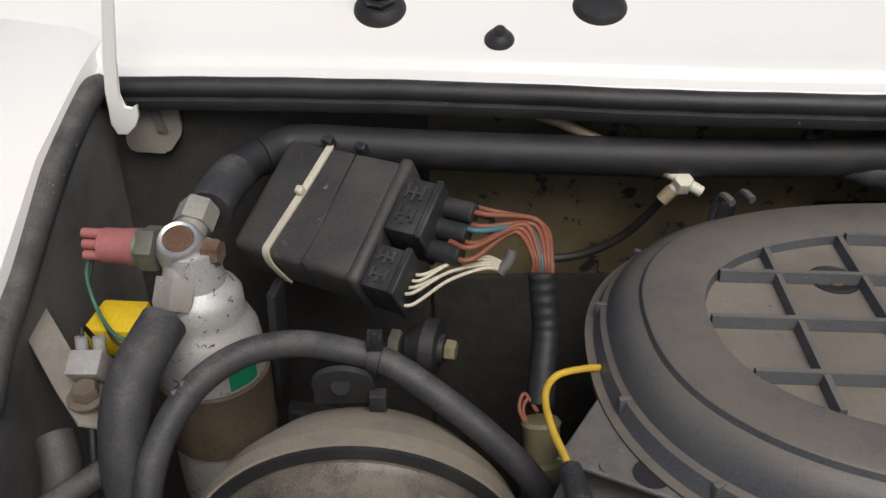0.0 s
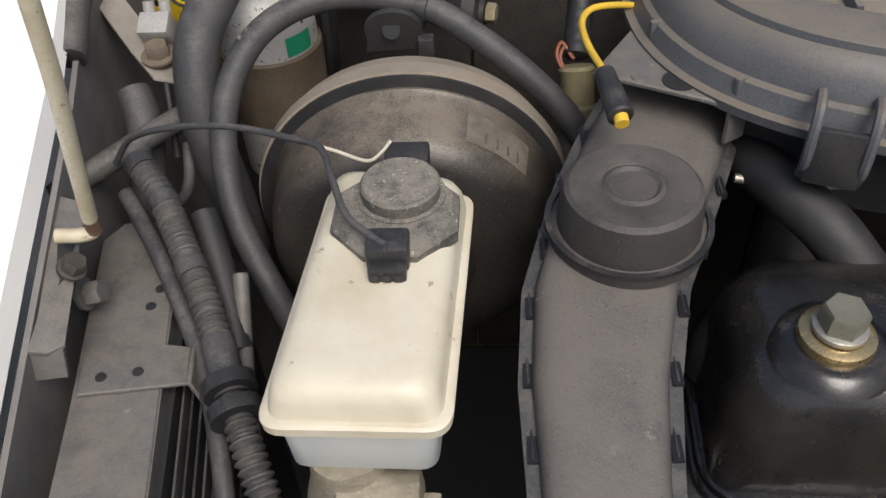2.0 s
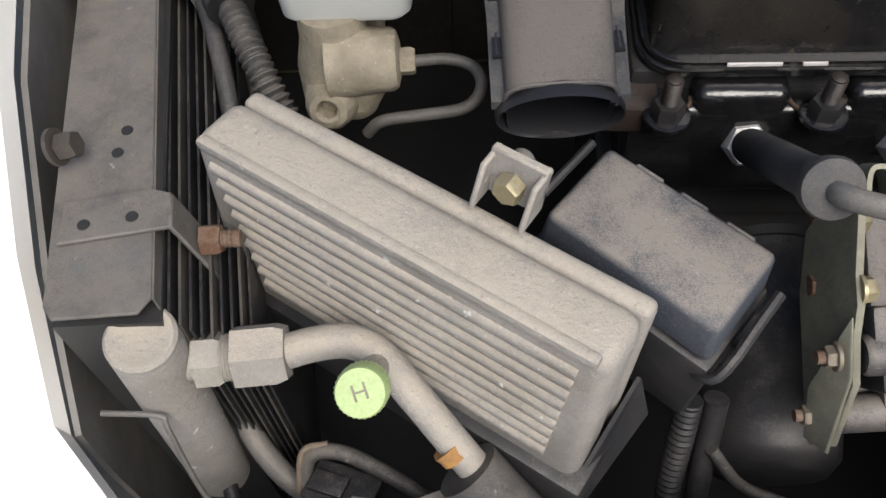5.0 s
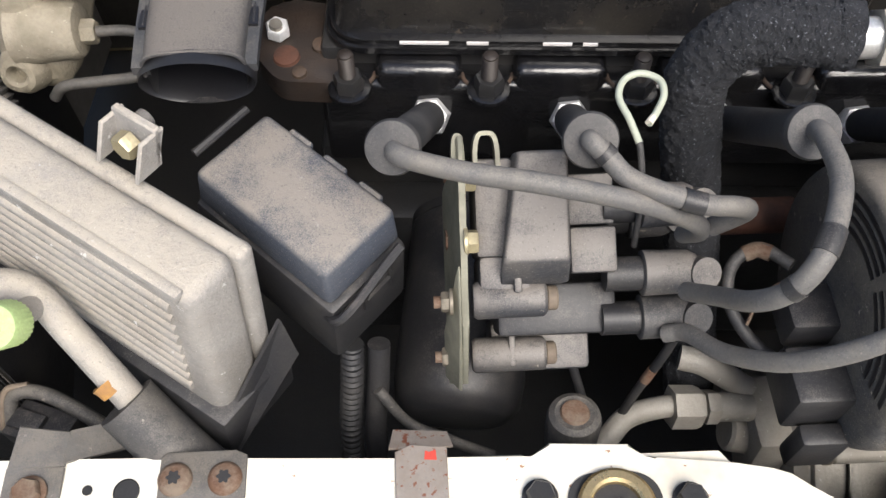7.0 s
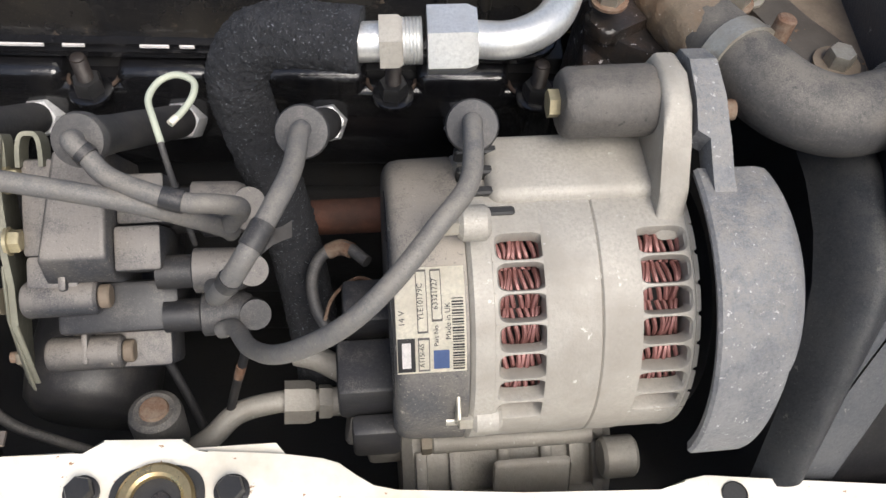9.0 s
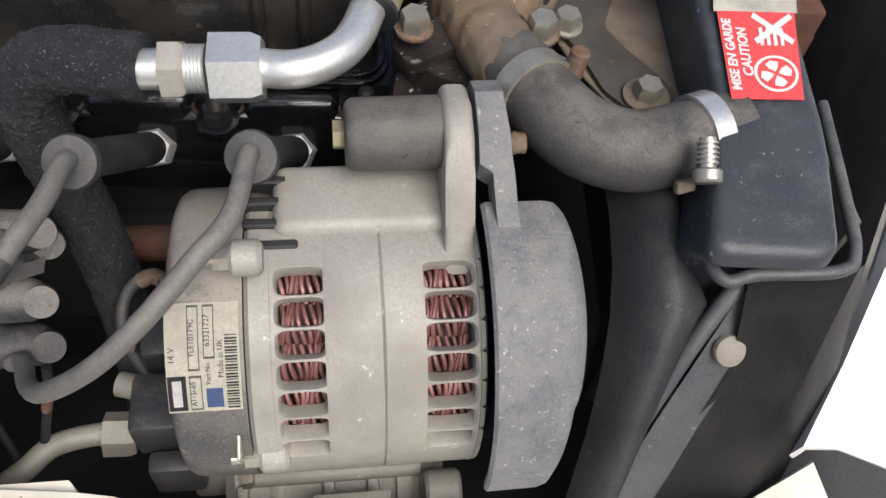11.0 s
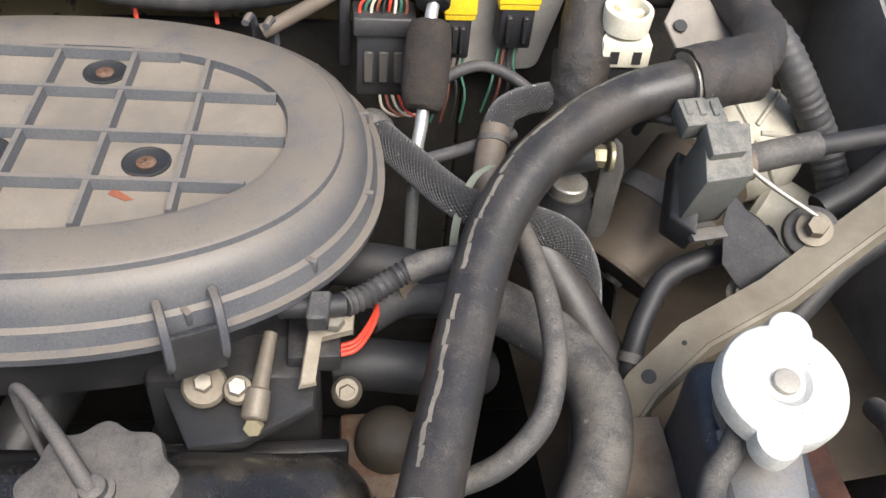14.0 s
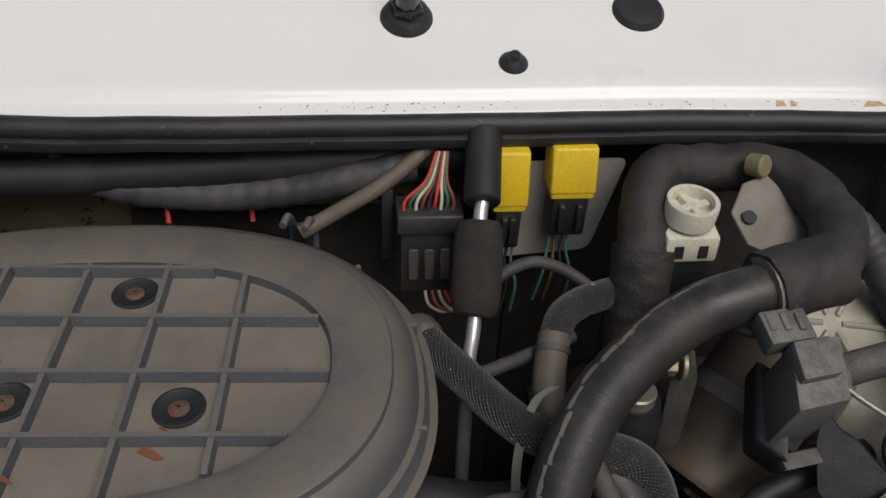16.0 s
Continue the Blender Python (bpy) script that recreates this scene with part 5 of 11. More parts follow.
    lathe(b, (0.327, 0.134, 0.652), (-0.02, -0.10, 1), [(0, 0.034), (0.004, 0.030), (0.010, 0.0265), (0.0105, 0.028), (0.0125, 0.028), (0.013, 0.0265), (0.018, 0.0265), (0.0185, 0.028), (0.0205, 0.028), (0.021, 0.0265), (0.03, 0.0265)], 40)
    part("neck", b, "engine", c)
    b = bm_new()
    axis = Vector((-0.02, -0.10, 1)).normalized()
    u, v, d = frame_of(axis)
    base = Vector((0.327, 0.134, 0.652)) + axis * 0.030
    rings = []
    for h, rr in ((0.0, 0.027), (0.001, 0.0300), (0.014, 0.0322), (0.0185, 0.0312), (0.020, 0.0285), (0.0203, 0.02), (0.0200, 0.010)):
        row = []
        for i in range(96):
            a = 2 * math.pi * i / 96
            k = rr + (0.0018 if rr > 0.028 else 0.0006) * math.cos(9 * a)
            row.append(b.verts.new(base + d * h + u * (k * math.cos(a)) + v * (k * math.sin(a))))
        rings.append(row)
    for r0, r1 in zip(rings, rings[1:]):
        bridge(b, r0, r1)
    b.faces.new(rings[-1])
    part("cap", b, "oil_cap", c)
    b = bm_new()
    top = base + axis * 0.0202
    tube(b, [top + Vector((0, -0.002, 0.003)), top + Vector((-0.007, 0.007, 0.006)), top + Vector((-0.018, 0.022, 0.010)), top + Vector((-0.032, 0.040, 0.010)), top + Vector((-0.041, 0.050, 0.004)), top + Vector((-0.043, 0.051, -0.006)), top + Vector((-0.040, 0.046, -0.022)), top + Vector((-0.034, 0.038, -0.040))], 0.0040, 12, r2=0.0015)
    part("strap", b, "duct", c)
    b = bm_new()
    lathe(b, top - axis * 0.001, axis, [(0, 0.0085), (0.003, 0.0085), (0.0035, 0.006), (0.0065, 0.0055), (0.0075, 0.004)], 24)
    part("rivet", b, "duct", c)


build_engine()


# ---- alternator and its mounting ----
def build_alternator():
    t = thing("alternator", (0.42, -0.056, 0.48), "dull aluminium alternator with slotted ends and copper windings", "alternator")
    yc, zc, R = -0.056, 0.556, 0.0715
    A = lambda x, r, a: Vector((x, yc + r * math.cos(radians(a)), zc + r * math.sin(radians(a))))
    # smooth middle of the casting
    b = bm_new()
    lathe(b, (0.4060, yc, zc), (1, 0, 0), [(0, R - 0.006), (0, R - 0.0005), (0.0015, R), (0.0245, R), (0.025, R - 0.0010), (0.026, R), (0.042, R), (0.0435, R - 0.0005), (0.0435, R - 0.006)], 96)
    part("stator_case", b, "alu", t)
    for x, w, ins in ((0.3725, 0.0135, 0.0), (0.4710, 0.0065, 0.004)):
        b = bm_new()
        lathe(b, (x, yc, zc), (1, 0, 0), [(0, R - 0.012), (0, R - 0.002), (0.002, R), (w - 0.003, R - ins * 0.3), (w, R - ins - 0.004), (w, R - 0.014)], 96)
        part("end_ring", b, "alu", t)
    # closed bands above and below the slots, and the bars between them
    for x0, x1 in ((0.3855, 0.4065), (0.4490, 0.4715)):
        for lo, hi in ((40, 97.4), (175.1, 225)):
            b = bm_new()
            rows = [[b.verts.new(A(x, r, lo + (hi - lo) * k / 16)) for x, r in ((x0 - 0.0040, R - 0.008), (x0 - 0.0040, R - 0.0004), (x1 + 0.0040, R - 0.0004), (x1 + 0.0040, R - 0.008))] for k in range(17)]
            for r0, r1 in zip(rows, rows[1:]):
                bridge(b, r0, r1)
            b.faces.new(rows[0][::-1])
            b.faces.new(rows[-1])
            part("end_band", b, "alu", t)
        # a row of windows with round corners
        xm, hw = (x0 + x1) / 2, (x1 - x0) / 2
        for k in range(7):
            b = bm_new()
            am = 102.95 + 11.1 * k
            loops = [[], [], [], []]
            for i in range(32):
                an = 2 * math.pi * (i + 0.5) / 32
                ca, sa = math.cos(an), math.sin(an)
                m = 1 / max(abs(ca), abs(sa))
                sq = (ca * m, sa * m)
                hx = math.copysign(abs(ca) ** 0.42, ca)
                hy = math.copysign(abs(sa) ** 0.55, sa)
                loops[0].append(A(xm + sq[0] * (hw + 0.004), R - 0.0004, am + sq[1] * 5.56))
                loops[1].append(A(xm + hx * (hw + 0.0007), R - 0.0005, am + hy * 5.15))
                loops[2].append(A(xm + hx * (hw - 0.0003), R - 0.0020, am + hy * 4.75))
                loops[3].append(A(xm + hx * (hw - 0.0003), R - 0.0085, am + hy * 4.75))
            loft(b, loops, False, False)
            part("vent_window", b, "alu", t)
    # windings: bundles of wire
    for x0, x1 in ((0.384, 0.408), (0.447, 0.472)):
        b = bm_new()
        for k in range(11):
            a0 = 44 + 16.5 * k
            for j in range(9):
                u = j / 8
                pts = [A(x0 + 0.003 + (x1 - x0 - 0.006) * u + 0.0016 * math.sin(1.7 * k + j * 0.9 + 3.1 * w), 0.0590 + 0.0030 * math.sin(math.pi * w) + 0.0012 * math.sin(2.3 * j + k), a0 + 16.0 * w) for w in (0, 0.25, 0.5, 0.75, 1)]
                tube(b, pts, 0.0012, 6, 2)
        tagged(part("winding", b, "copper", t, "dark red copper windings"), kind="stuff")
    b = bm_new()
    rod(b, (0.373, yc, zc), (0.472, yc, zc), 0.052, 48)
    part("core", b, "dark", t)
    # black rear cover
    b = bm_new()
    lathe(b, (0.3390, yc, zc), (1, 0, 0), [(0, 0.030), (0, 0.0640), (0.0016, 0.0675), (0.0045, 0.0696), (0.0090, 0.0704), (0.0330, 0.0710), (0.0335, 0.060)], 80)
    part("rear_cover", b, "rear_cover", t, "dusty black rear cover")
    # arc-shaped cooling slots in the rear face, as black strips for their shaded depth
    for lo, hi in ((62, 104), (112, 168)):
        for r in (0.0420, 0.0475, 0.0530, 0.0585):
            b = bm_new()
            rows = [[b.verts.new(A(x, q, lo + (hi - lo) * k / 14)) for x, q in ((0.3400, r), (0.3386, r), (0.3386, r + 0.0026), (0.3400, r + 0.0026))] for k in range(15)]
            for r0, r1 in zip(rows, rows[1:]):
                bridge(b, r0, r1)
            b.faces.new(rows[0][::-1])
            b.faces.new(rows[-1])
            part("cover_slot", b, "mouth_black", t)
    # label on the rear cover
    def patch(x0, x1, a0, a1, r, mat, name, parent, n=10):
        b = bm_new()
        a0, a1 = 128 + (a0 - 124) * 0.79, 128 + (a1 - 124) * 0.79
        rows = [[b.verts.new(A(0.3400 + (x - 0.3425) * 1.06, r, a0 + (a1 - a0) * k / n)) for x in (x0, x1)] for k in range(n + 1)]
        for r0, r1 in zip(rows, rows[1:]):
            b.faces.new((*r0, *r1[::-1]))
        bmesh.ops.solidify(b, geom=list(b.faces), thickness=0.0003)
        return part(name, b, mat, parent)

    lab = patch(0.3425, 0.3712, 100, 148, 0.07145, "label", "rating_label", t)
    lab["label"] = "worn paper rating label, corner torn"
    patch(0.3428, 0.3500, 131, 147, 0.07175, "black_ink", "label_block", lab)
    patch(0.3446, 0.3482, 133, 145, 0.07190, "white_ink", "maker_bar", lab)
    patch(0.3512, 0.3560, 131, 147, 0.07172, "grey_metal", "label_box", lab)
    patch(0.3516, 0.3556, 132, 146, 0.07190, "label", "label_box_inside", lab)
    patch(0.3512, 0.3556, 101, 129, 0.07172, "grey_metal", "label_box", lab)
    patch(0.3516, 0.3552, 102, 128, 0.07190, "label", "label_box_inside", lab)
    patch(0.3572, 0.3616, 101, 124, 0.07172, "grey_metal", "label_box", lab)
    patch(0.3576, 0.3612, 102, 123, 0.07190, "label", "label_box_inside", lab)
    patch(0.3575, 0.3640, 137, 146, 0.07180, "blue_ink", "maker_mark", lab)
    for k in range(26):
        a = 114 + 1.28 * k
        patch(0.3655, 0.3703, a, a + (0.8 if k % 3 else 0.45), 0.07175, "black_ink", "barcode_bar", lab, 1)
    for txt, x, a, size, mat in (("A115i-65", 0.3528, 139, 0.0036, "black_ink"), ("14 V", 0.3450, 122, 0.0044, "black_ink"), ("YLE10179C", 0.3528, 115, 0.0040, "black_ink"), ("63321727", 0.3588, 112, 0.0040, "black_ink"), ("Part No.", 0.3588, 130, 0.0034, "black_ink"), ("Made in UK", 0.3638, 124, 0.0040, "black_ink")):
        cu = bpy.data.curves.new("label_text", "FONT")
        cu.body, cu.size, cu.align_x, cu.align_y = txt, size * 0.84, "CENTER", "CENTER"
        cu.extrude = 0.00005
        ob = new("label_text", cu)
        p = A(x, 0.0722, 128 + (a - 124) * 0.79)
        up = Vector((-1, 0, 0))
        n = (p - Vector((x, yc, zc))).normalized()
        right = up.cross(n)
        mm = Matrix((right, up, n)).transposed().to_4x4()
        mm.translation = p + Vector((0.3400 + (x - 0.3425) * 1.06 - x, 0, 0))
        cu.materials.append(M[mat])
        ob.parent = lab
        ob.matrix_basis = mm
    # top lug and the black bracket
    b = bm_new()
    prism(b, [(0.4600, y, z) for y, z in ((-0.060, 0.615), (-0.030, 0.622), (0.002, 0.640), (0.006, 0.655), (0.000, 0.668), (-0.016, 0.673), (-0.032, 0.668), (-0.042, 0.655), (-0.056, 0.638), (-0.068, 0.618))], (0.0130, 0, 0), 0.0035, 3)
    part("lug", b, "alu", t)
    b = bm_new()
    cuboid(b, (0.385, -0.050, 0.600), (0.465, -0.012, 0.632), 0.006, 3)
    part("shoulder", b, "alu", t)
    for k in range(4):
        b = bm_new()
        block(b, (0.372, -0.022 - 0.011 * k, 0.622 - 0.001 * k), (0.024, 0, 0), (0, 0.0045, 0), (0, -0.002, 0.010), 0.001, 1)
        part("cooling_fin", b, "dark", t)
    # through bolts with ears
    for y, z, x in ((-0.070, 0.646, 0.366), (-0.126, 0.568, 0.372)):
        b = bm_new()
        rod(b, (x + 0.002, y + 0.002, z - 0.007), (x + 0.016, y + 0.002, z - 0.007), 0.0078, 20, chamfer=0.002)
        e = part("ear", b, "alu", t)
        b = bm_new()
        hexa(b, (x - 0.004, y + 0.001, z - 0.006), (1, 0, 0), 0.0090, 0.007)
        lathe(b, (x - 0.010, y + 0.001, z - 0.006), (1, 0, 0), [(0, 0.0030), (0.008, 0.0030)], 12)
        part("through_bolt", b, "steel", e)
    b = bm_new()
    block(b, (0.366, -0.1275, 0.560), (0.002, 0, 0), (0, 0.018, 0.010), (0, -0.004, 0.016), 0.0006, 1)
    part("clip_tab", b, "steel", t)
    # connector block at the back
    b = bm_new()
    cuboid(b, (0.312, -0.105, 0.520), (0.345, -0.075, 0.552), 0.003)
    part("connector", b, "plastic", t, "black connector block")
    for lo, hi in (((0.316, -0.070, 0.538), (0.342, -0.045, 0.560)), ((0.318, -0.118, 0.498), (0.343, -0.106, 0.530))):
        b = bm_new()
        cuboid(b, lo, hi, 0.003)
        part("connector", b, "plastic", t)

    p = thing("alternator_pulley", (0.482, yc, zc), "black drive belt pulley behind the guard", "pulley")
    b = bm_new()
    prof = []
    for k in range(6):
        prof += [(0.0018 * k, 0.062), (0.0018 * k + 0.0009, 0.0595)]
    lathe(b, (0.4755, yc, zc), (1, 0, 0), [(0, 0.03)] + prof + [(0.011, 0.03)], 64)
    part("sheave", b, "rubber", p)
    g = thing("belt_guard", (0.505, -0.06, 0.54), "scratched dark grey plastic belt guard", "belt guard")
    b = bm_new()
    rings = []
    for k in range(41):
        a = 85 + 97 * k / 40
        k2 = 0.0868 + 0.0030 * math.sin(radians((a - 72) * 1.2))
        w = 0.5115 + 0.0050 * math.sin(math.pi * min(1.0, k / 26)) ** 0.6 - 0.0035 * max(0.0, (k - 26) / 14)
        row = [A(x, r, a) for x, r in ((0.4765, k2 - 0.004), (0.4755, k2), (0.4770, k2 + 0.0015), (w - 0.008, k2 + 0.0012), (w - 0.003, k2 - 0.0004), (w, k2 - 0.004), (w + 0.0003, k2 - 0.022), (w - 0.0022, k2 - 0.022), (w - 0.004, k2 - 0.006), (0.4785, k2 - 0.005))]
        rings.append([b.verts.new(q) for q in row])
    for r0, r1 in zip(rings, rings[1:]):
        bridge(b, r0, r1)
    b.faces.new(rings[0][::-1])
    b.faces.new(rings[-1])
    part("guard_shell", b, "guard", g)
    b = bm_new()
    loft(b, [[(x0, y, z), (x1, y, z), (x1, y + 0.004, z - 0.014), (x0, y + 0.004, z - 0.014)] for x0, x1, y, z in ((0.4745, 0.4850, 0.008, 0.652), (0.4745, 0.4865, 0.002, 0.668), (0.4745, 0.4870, -0.010, 0.6735), (0.4745, 0.4880, -0.028, 0.6690), (0.4745, 0.4890, -0.040, 0.661), (0.4800, 0.4895, -0.043, 0.659), (0.4810, 0.4905, -0.056, 0.649), (0.4815, 0.4915, -0.066, 0.643))])
    part("bracket", b, "guard", g)
    s = thing("alternator_bush", (0.43, -0.022, 0.630), "dusty grey cylindrical alternator mounting bush with a bolt", "mounting bush")
    b = bm_new()
    lathe(b, (0.4180, -0.0155, 0.6540), (1, 0, 0), [(0, 0.0125), (0.0010, 0.0145), (0.0030, 0.0158), (0.005, 0.0162), (0.040, 0.0164), (0.0425, 0.0155)], 48)
    for vv in b.verts:
        vv.co += noise.noise_vector(vv.co * 140) * 0.0007
    part("sleeve", b, "oil_cap", s)
    b = bm_new()
    hexa(b, (0.4130, -0.0155, 0.6540), (1, 0, 0), 0.0115, 0.0060)
    part("bolt_head", b, "brass", s)
    b = bm_new()
    lathe(b, (0.489, -0.022, 0.653), (1, 0, 0), [(0, 0.0055), (0.002, 0.0048), (0.004, 0.0055), (0.006, 0.0048), (0.009, 0.0050)], 16)
    part("bolt_end", b, "rust", s)


build_alternator()


def build_compressor():
    t = thing("air_conditioning_compressor", (0.40, -0.09, 0.34), "dusty grey cast compressor below the alternator", "compressor")
    b = bm_new()
    rod(b, (0.345, -0.075, 0.405), (0.470, -0.075, 0.405), 0.058, 40, chamfer=0.006)
    part("body", b, "alu", t)
    for x in (0.352, 0.372, 0.40, 0.425, 0.455):
        b = bm_new()
        block(b, (x, -0.128, 0.425), (0.007, 0, 0), (0, 0.03, 0.02), (0, -0.006, 0.016), 0.002)
        part("cast_rib", b, "alu", t)
    for x, y in ((0.300, -0.055), (0.302, -0.075)):
        b = bm_new()
        rod(b, (x + 0.012, y, 0.438), (x + 0.05, y - 0.004, 0.430), 0.012, 20, chamfer=0.002)
        part("port", b, "alu", t)
    b = bm_new()
    block(b, (0.325, -0.098, 0.425), (0.022, 0, 0), (0, 0.045, 0), (0, 0.004, 0.034), 0.004)
    part("flange", b, "alu", t)
    b = bm_new()
    lathe(b, (0.372, -0.075, 0.405), (1, 0, 0), [(0, 0.052), (0, 0.0625), (0.010, 0.0625), (0.010, 0.052)], 40)
    part("joint_flange", b, "alu", t)
    b = bm_new()
    lathe(b, (0.442, -0.075, 0.405), (1, 0, 0), [(0, 0.052), (0, 0.0640), (0.008, 0.0640), (0.008, 0.052)], 40)
    part("joint_flange", b, "alu", t)
    for y, z in ((-0.100, 0.462), (-0.128, 0.440), (-0.064, 0.468)):
        b = bm_new()
        rod(b, (0.362, y, z), (0.456, y, z), 0.0058, 14, chamfer=0.001)
        cb_ = part("tie_bolt", b, "alu", t)
        b = bm_new()
        hexa(b, (0.356, y, z), (1, 0, 0), 0.0105, 0.006, 0.3)
        part("bolt_head", b, "dusty_zinc", cb_)
    b = bm_new()
    block(b, (0.394, -0.135, 0.452), (0.044, 0, 0), (0, 0.004, 0), (0, 0.014, 0.026), 0.003, 2)
    part("cast_plate", b, "alu", t)
    b = bm_new()
    rod(b, (0.456, -0.118, 0.470), (0.476, -0.118, 0.470), 0.012, 20, chamfer=0.002)
    part("mounting_ear", b, "alu", t)
    # pipe with a nut to the compressor
    p = thing("suction_pipe", (0.27, -0.07, 0.45), "dusty aluminium pipe with a hexagon union", "pipe")
    b = bm_new()
    tube(b, [(0.224, -0.092, 0.455), (0.238, -0.086, 0.462), (0.252, -0.074, 0.464), (0.275, -0.068, 0.462), (0.300, -0.067, 0.458)], 0.0065, 14)
    part("pipe", b, "alu", p)
    b = bm_new()
    hexa(b, (0.278, -0.068, 0.461), (1, 0, -0.1), 0.022, 0.018, 0.3)
    part("large_nut", b, "alu", p)
    b = bm_new()
    hexa(b, (0.298, -0.068, 0.459), (1, 0, -0.1), 0.018, 0.008, 0.1)
    part("small_nut", b, "alu", p)
    b = bm_new()
    rod(b, (0.305, -0.068, 0.458), (0.326, -0.068, 0.456), 0.0085, 20)
    part("stub", b, "alu", p)
    b = bm_new()
    tube(b, [(0.286, -0.042, 0.472), (0.298, -0.046, 0.472), (0.312, -0.052, 0.466), (0.326, -0.058, 0.458)], 0.0075, 16)
    part("elbow", b, "alu", p)
    f = thing("oil_filter", (0.19, 0.0, 0.40), "black spin-on oil filter below the coil pack", "oil filter")
    b = bm_new()
    lathe(b, (0.172, 0.075, 0.448), (-0.12, -1, -0.12), [(0, 0.038), (0.110, 0.0405), (0.126, 0.038), (0.134, 0.031), (0.136, 0.022), (0.1355, 0.0)], 48, capped=False)
    part("can", b, "plastic", f, "dusty black filter can")
    b = bm_new()
    lathe(b, (0.172, 0.0765, 0.4482), (0, -1, -0.12), [(0, 0.030), (0, 0.0395), (0.006, 0.0395), (0.007, 0.037)], 40)
    part("seal_rim", b, "rubber", f)
    d = thing("starter_motor", (0.34, 0.04, 0.45), "rusty steel bar behind the alternator leads", "starter motor")
    b = bm_new()
    rod(b, (0.286, 0.036, 0.500), (0.362, 0.036, 0.500), 0.011, 24)
    part("case", b, "rust_red", d)


build_compressor()


# ---- ignition coil pack on its zinc plate ----
def build_coil():
    t = thing("ignition_coil_pack", (0.19, -0.03, 0.53), "dusty black ignition coil pack with lead towers", "ignition coil")
    O, u = Vector((0.181, -0.001, 0.617)), Vector((1, 0, 0))
    v = Vector((0, -0.86, -0.51)).normalized()
    n = u.cross(v).normalized()
    if n.z < 0:
        n = -n
    P = lambda a, c, d: O + u * a + v * c + n * d

    def bx(name, a0, a1, c0, c1, d0, d1, bev=0.002, mat="coil"):
        b = bm_new()
        block(b, P(a0, c0, d0), u * (a1 - a0), v * (c1 - c0), n * (d1 - d0), bev, 2)
        return part(name, b, mat, t)

    b = bm_new()
    loft(b, [rounded([P(a0, c0, d), P(a1, c0, d), P(a1 - 0.0005, c1, d), P(a2, c1, d)], 0.0022, 4) for d, a0, a1, a2, c0, c1 in ((-0.062, 0.003, 0.0285, -0.005, -0.001, 0.064), (-0.014, 0.003, 0.0285, -0.0050, -0.001, 0.0620), (-0.0020, 0.0040, 0.0278, -0.0048, 0.0000, 0.0530), (-0.0004, 0.0050, 0.0268, -0.0036, 0.0010, 0.0515), (0.0, 0.0058, 0.0260, -0.0026, 0.0018, 0.0502), (0.0, 0.0075, 0.0242, -0.0006, 0.0038, 0.0480))])
    part("core", b, "coil", t)
    bx("side_case", -0.0160, 0.004, 0.001, 0.049, -0.060, -0.014, 0.003)
    bx("lower_case", -0.0150, 0.010, 0.048, 0.066, -0.060, -0.014, 0.003)
    bx("winding_case", 0.0282, 0.0505, 0.036, 0.058, -0.055, -0.008)
    bx("winding_case", 0.0282, 0.0515, 0.010, 0.035, -0.055, -0.015)
    bx("web", 0.0012, 0.0052, 0.050, 0.066, -0.050, -0.010, 0.0015)
    bx("base_case", -0.006, 0.0535, 0.062, 0.088, -0.078, -0.029, 0.003, "plastic")
    bx("base_case", -0.008, 0.044, 0.082, 0.108, -0.090, -0.056, 0.003)
    bx("web", 0.0005, 0.0040, 0.086, 0.104, -0.075, -0.043, 0.0015)
    for c0, d0, e in ((0.0692, -0.0215, 0.0175), (0.0985, -0.052, 0.020)):
        b = bm_new()
        lathe(b, P(-0.018, c0, d0), u, [(0, 0.0078), (0.002, 0.0092), (e + 0.0165, 0.0088), (e + 0.018, 0.0075)], 24)
        s = part("boss", b, "coil", t)
        b = bm_new()
        rod(b, P(e, c0, d0), P(e + 0.0055, c0, d0), 0.0060, 14, chamfer=0.0008)
        part("stud_end", b, "rust_dust", s)
        bolt(t, P(-0.0295, c0, d0), -u, 0.009, 0.004, 0.0065, "dusty_zinc", "fixing_nut")
        b = bm_new()
        rod(b, P(-0.037, c0, d0), P(-0.030, c0, d0), 0.0030, 12)
        part("stud", b, "rust", t)
    for c0, d0, a0, a1, mat in ((0.0590, -0.020, 0.0635, 0.0900, "coil"), (0.0810, -0.033, 0.0645, 0.0890, "rubber_grey"), (0.0260, -0.020, 0.0640, 0.0900, "coil"), (0.0300, -0.046, 0.0640, 0.0860, "coil")):
        b = bm_new()
        rod(b, P(0.046, c0, d0), P(a0 + 0.002, c0, d0), 0.0084, 24)
        tw = part("tower", b, "plastic", t)
        b = bm_new()
        lathe(b, P(a0, c0, d0), u, [(0, 0.0100), (0.0008, 0.0112), (0.0040, 0.0112), (a1 - a0 - 0.004, 0.0106), (a1 - a0, 0.0088), (a1 - a0 + 0.0025, 0.0050)], 28)
        bo = part("boot", b, mat, tw)
        b = bm_new()
        tube(b, [P(a1 - 0.005, c0, d0), P(a1 + 0.001, c0 + 0.0005, d0 + 0.003), P(a1 + 0.003, c0 + 0.0015, d0 + 0.010)], 0.0078, 22, 5)
        part("elbow", b, mat, bo)
    # mounting plate
    m = thing("coil_bracket", (0.158, -0.03, 0.53), "olive zinc-plated coil bracket with bolts", "bracket")
    b = bm_new()
